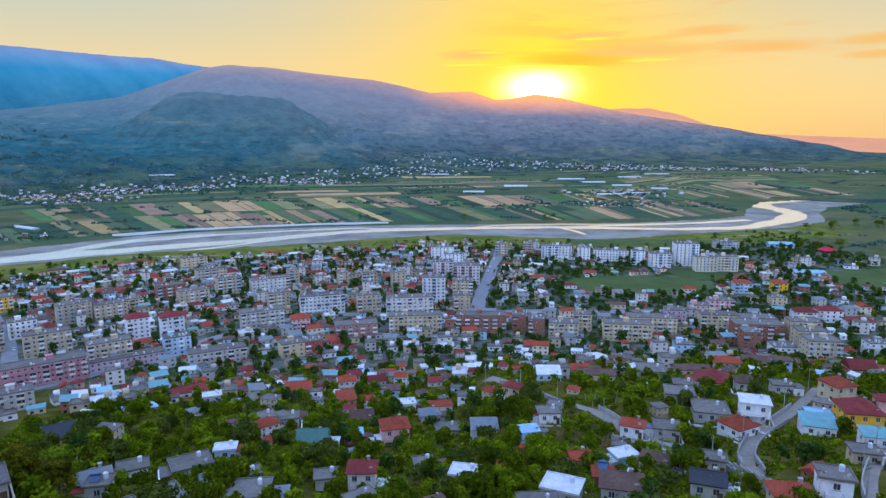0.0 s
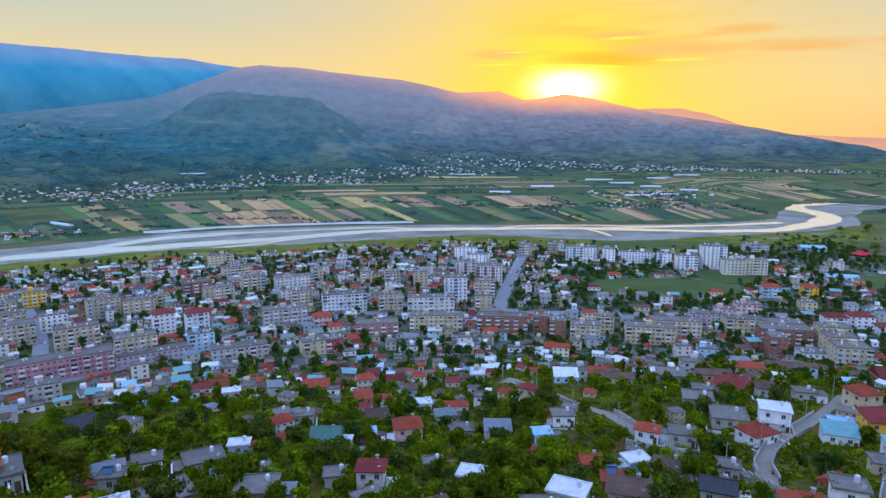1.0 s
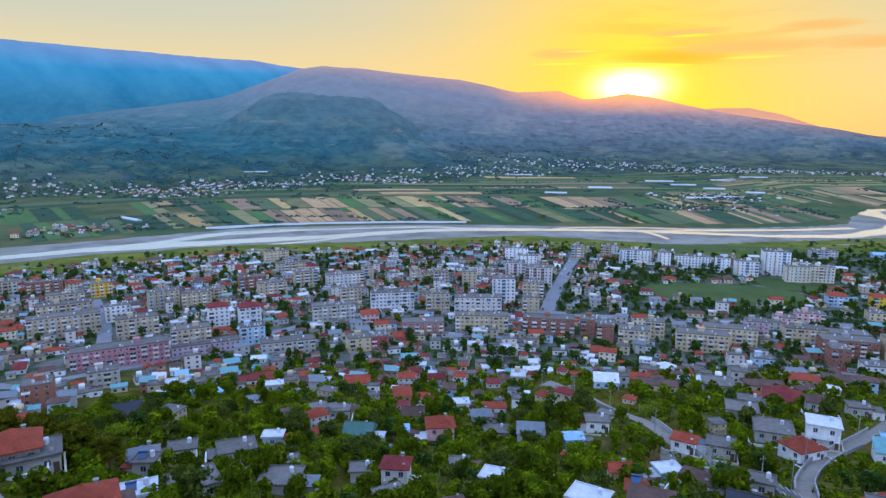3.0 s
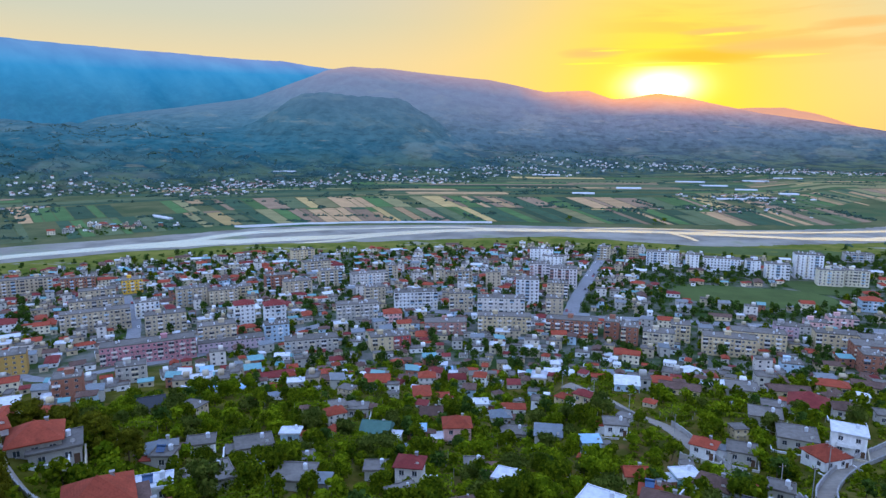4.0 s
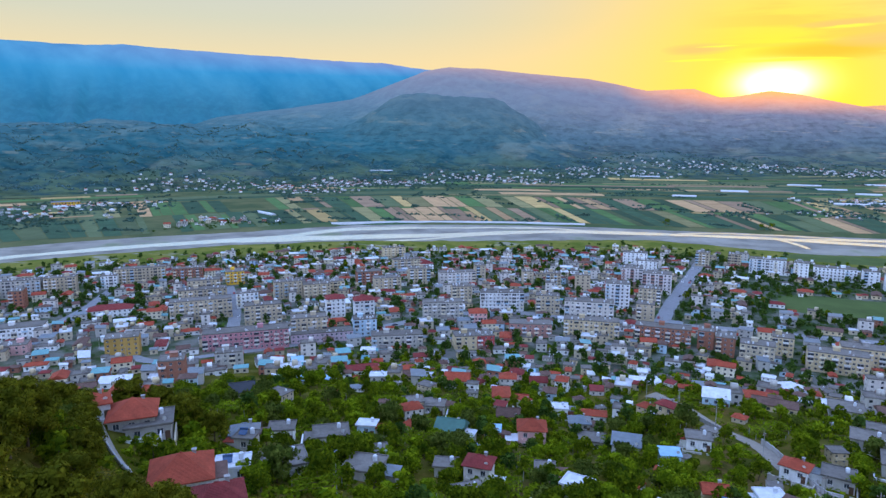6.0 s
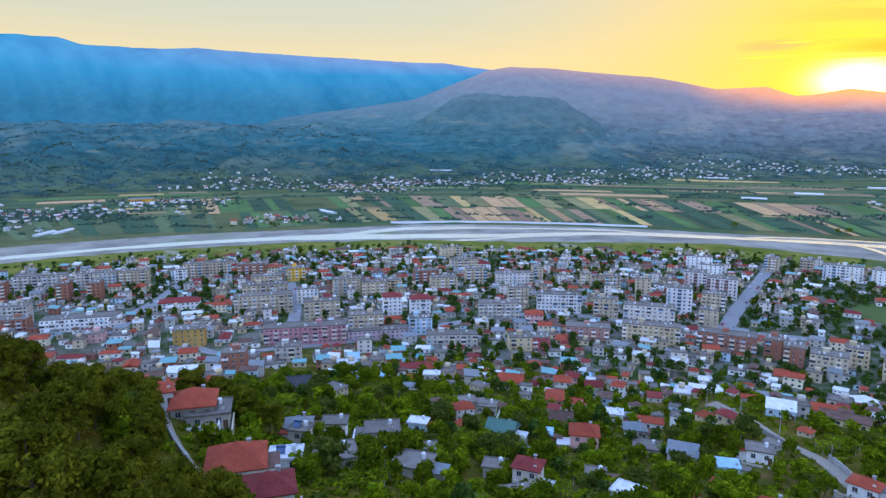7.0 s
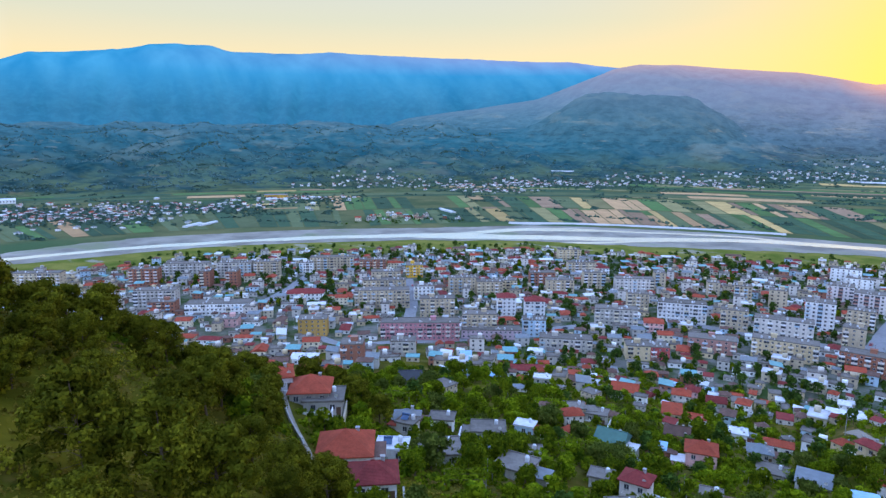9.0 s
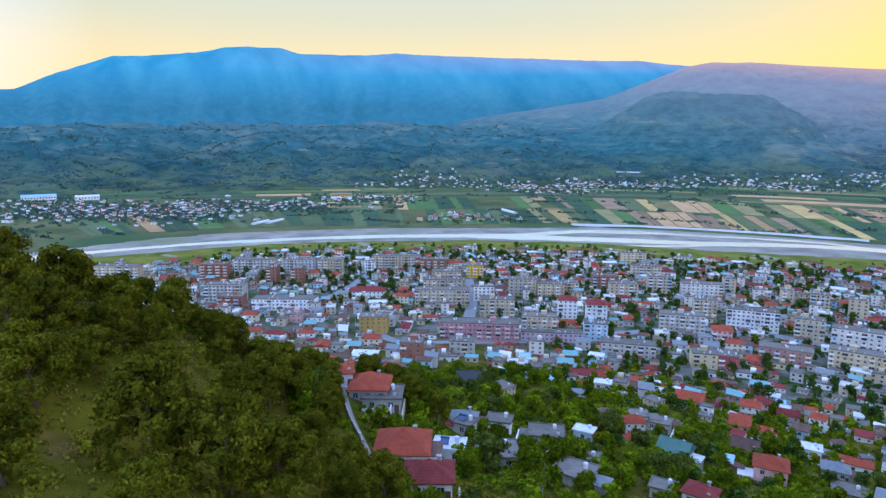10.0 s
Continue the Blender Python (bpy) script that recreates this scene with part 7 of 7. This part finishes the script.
def pergola(x, y, th, w, d, seed):
    """Posts and wires roofed over with vines."""
    z = level(x, y)
    ob = new("vine_pergola", Shape().box(-w / 2, w / 2, -0.04, 0.04, 2.35, 2.43).box(-w / 2, w / 2, -d / 2, -d / 2 + 0.08, 2.35, 2.43).box(-w / 2, w / 2, d / 2 - 0.08, d / 2, 2.35, 2.43).mesh("beams", DARK_WOOD))
    tagged(ob, "vine pergola with bright green leaf canopy on posts", "pergola", "garden pergolas")
    for sx in (-1, 1):
        for sy in (-1, 1):
            part("post", Shape().box(-0.06, 0.06, -0.06, 0.06, -1.5, 2.35).mesh("post", CONCRETE), ob, m=pose(sx * (w / 2 - 0.1), sy * (d / 2 - 0.1), 0))
    rs = np.random.RandomState(seed)
    n = int(w * d * 11)
    px, py = rs.uniform(-w / 2 - 0.4, w / 2 + 0.4, n), rs.uniform(-d / 2 - 0.4, d / 2 + 0.4, n)
    keep = waves(px, py, 5.0, seed % 7 + 80) > -0.75
    px, py = px[keep], py[keep]
    n = len(px)
    P = np.stack([px, py, 2.45 + 0.22 * waves(px, py, 3.0, 88) + rs.uniform(-0.1, 0.35, n)], 1)
    nrm = np.stack([rs.normal(scale=0.45, size=n), rs.normal(scale=0.45, size=n), np.ones(n)], 1)
    nrm /= np.linalg.norm(nrm, axis=1)[:, None]
    a = np.cross(nrm, rs.normal(size=(n, 3)))
    a /= np.linalg.norm(a, axis=1)[:, None]
    b = np.cross(nrm, a)
    s = rs.uniform(0.16, 0.36, n)[:, None]
    v = np.stack([P - a * s, P + b * s * 0.8 - nrm * s * 0.3, P + a * s, P - b * s * 0.8 - nrm * s * 0.3], 1).reshape(-1, 3)
    k = np.arange(n) * 4
    part("canopy", cloud_mesh("canopy", v, np.concatenate([np.stack([k, k + 1, k + 2], 1), np.stack([k, k + 2, k + 3], 1)]), LEAF[1]), ob, "bright green vine leaves")
    ob.matrix_basis = pose(x, y, z, 0, 0, th)


def build_pergolas():
    rs = random.Random(12)
    c = 0
    for k in range(900):
        x, y = rs.uniform(-95, 130), rs.uniform(90, 260)
        w, d = rs.uniform(4, 9), rs.uniform(3.5, 6)
        if abs(math.degrees(math.atan2(-x, y)) - 8) > 45 or road_gap(x, y) < 3 or not free(x, y, 1.2):
            continue
        pergola(x, y, rs.uniform(-40, 40), w, d, k)
        take(x, y, 1.5)
        c += 1
        if c >= 42:
            break


build_pergolas()


def car_paint(name, c):
    s = Nodes(name, 0.3, spec=0.5)
    return s.done(s.mix(s.noise(0.8, 2), scaled(c, 0.85), c))


def build_cars():
    rs = random.Random(6)
    tyre = Shape()
    ring = [(math.cos(i * 0.6283) * 0.31, math.sin(i * 0.6283) * 0.31) for i in range(10)]
    for i in range(10):
        (a, b), (c, d) = ring[i], ring[(i + 1) % 10]
        tyre.face([(a, -0.1, b), (c, -0.1, d), (c, 0.1, d), (a, 0.1, b)])
    tyre.face([(a, -0.1, b) for a, b in ring])
    tyre.face([(a, 0.1, b) for a, b in ring][::-1])
    tyre = tyre.mesh("wheel", ROOF["black"])
    stock = []
    for name, c in (("white", (0.75, 0.75, 0.76)), ("silver", (0.45, 0.46, 0.48)), ("dark", (0.04, 0.045, 0.06)), ("red", (0.42, 0.04, 0.04))):
        B = Shape()
        pts = [(-2.1, 0.35), (-2.12, 0.8), (-1.2, 0.92), (-0.55, 1.42), (0.75, 1.42), (1.45, 0.98), (2.05, 0.85), (2.1, 0.35)]
        for s in (-1, 1):
            B.face([(x, 0.82 * s * (1 if z < 1 else 0.86), z) for x, z in pts][::s])
        for (x0, z0), (x1, z1) in zip(pts, pts[1:]):
            y0, y1 = 0.82 * (1 if z0 < 1 else 0.86), 0.82 * (1 if z1 < 1 else 0.86)
            B.face([(x0, -y0, z0), (x1, -y1, z1), (x1, y1, z1), (x0, y0, z0)])
        ob = tagged(new("car", B.mesh("car_body", car_paint(name + "_paint", c))), "small parked %s hatchback car on the street" % name, "car", "parked cars")
        W = Shape()
        W.face([(-1.17, -0.72, 0.95), (-1.17, 0.72, 0.95), (-0.60, 0.66, 1.40), (-0.60, -0.66, 1.40)])
        W.face([(1.42, -0.72, 1.02), (0.80, -0.66, 1.41), (0.80, 0.66, 1.41), (1.42, 0.72, 1.02)])
        part("windscreen", W.mesh("windscreen", GLASS), ob)
        for sx in (-1.3, 1.3):
            for sy in (-0.74, 0.74):
                part("wheel", tyre, ob, m=pose(sx, sy, 0.31))
        stock.append(ob)
    used = set()
    for line, n in ((ROADS[0][1], 16), (ROADS[1][1], 14), (ROADS[2][1], 6)):
        X, Y, Z = ribbon(line, 2.5, across=5)
        for _ in range(n):
            k, r = rs.randrange(4, X.shape[1] - 4), rs.choice((0, 4))
            x, y = float(X[r, k] * 0.55 + X[2, k] * 0.45), float(Y[r, k] * 0.55 + Y[2, k] * 0.45)
            if not free(x, y, 2.2):
                continue
            th = math.degrees(math.atan2(Y[2, k + 1] - Y[2, k - 1], X[2, k + 1] - X[2, k - 1]))
            m = pose(x, y, level(x, y) + 0.16, 0, 0, th)
            i = rs.randrange(4)
            if i in used:
                copy_thing(stock[i], m)
            else:
                used.add(i)
                stock[i].matrix_basis = m
            take(x, y, 2.4)


build_cars()


def hall(x, y, th, w, d, h, wall, tiles, label):
    S = Shape()
    rows = [(h * 0.45, h * 0.8)]
    P = Shape()
    for p, e, nn, width in wall_sides(w, d):
        m = max(1, int(width / 5))
        cols = [(width / m * (k + 0.5) - 1.2, width / m * (k + 0.5) + 1.2) for k in range(m)]
        facade(S, p, e, nn, width, -1, h, cols, rows)
        for c in cols:
            pane_shape(P, p, e, nn, c[0], c[1], *rows[0])
    ob = tagged(new("hall", S.mesh("hall_walls", MAT[wall])), label, "hall")
    tagged(part("glazing", P.mesh("glazing", GLASS, WHITE_FRAME), ob), kind="stuff")
    part("roof", hip_shape(w, d, h + 0.1, d * 0.14, gable=True).mesh("hall_roof", ROOF[tiles]), ob)
    ob.matrix_basis = pose(x, y, level(x, y), 0, 0, th)


hall(352, 578, -12, 26, 12, 4.0, "white", "skyblue", "low white hall under a pale blue sheet roof")
hall(-1042, 948, 48, 48, 12, 6.5, "yellow", "slate", "long pale yellow two-storey farm building in the fields")
hall(-1450, 492, 71, 62, 26, 8.0, "white", "skyblue", "large white works hall under a pale blue roof")
hall(-1385, 560, 66, 44, 20, 7.0, "white", "white", "white warehouse with a white sheet roof")
hall(408, 730, -14, 27, 14, 4.5, "paleblue", "skyblue", "long low works hall with blue sheet roof")


def tent(x, y, r):
    S = Shape()
    ring = [(r * math.cos(i * 0.7854), r * math.sin(i * 0.7854)) for i in range(8)]
    for i in range(8):
        a, b = ring[i], ring[(i + 1) % 8]
        S.face([(*a, 2.6), (*b, 2.6), (b[0] * 0.35, b[1] * 0.35, 4.4), (a[0] * 0.35, a[1] * 0.35, 4.4)])
        S.face([(a[0] * 0.35, a[1] * 0.35, 4.4), (b[0] * 0.35, b[1] * 0.35, 4.4), (0, 0, 6.4)])
        S.face([(*a, 1.9), (*b, 1.9), (*b, 2.6), (*a, 2.6)])
    ob = tagged(new("canopy_tent", S.mesh("tent_roof", plaster("crimson_canvas", (0.62, 0.03, 0.06), 0.1))), "crimson canvas pavilion tent in a green lot", "tent")
    for i in range(8):
        part("post", Shape().tube([(ring[i][0], ring[i][1], -0.2, 0.12), (ring[i][0], ring[i][1], 2.0, 0.12)], 6).mesh("post", CONCRETE), ob)
    ob.matrix_basis = pose(x, y, level(x, y))


tent(443, 696, 10)


def build_river_trees():
    """Tall round poplars and willows on the flats by the bend."""
    rs = random.Random(2)
    first = broad_tree(401, 11, 5.2, 900, LEAF[0], "tall dark round tree on the river flats")
    for k, (x, y) in enumerate(((507, 846), (548, 859), (549, 853), (619, 869), (596, 880), (419, 708), (475, 766), (452, 688), (620, 859), (49, 985), (176, 979), (186, 977), (270, 636), (240, 636))):
        m = pose(x, y, level(x, y), 0, 0, rs.uniform(0, 360)) @ Matrix.Scale(rs.uniform(0.85, 1.25), 4)
        if k:
            copy_thing(first, m)
        else:
            first.matrix_basis = m


build_river_trees()
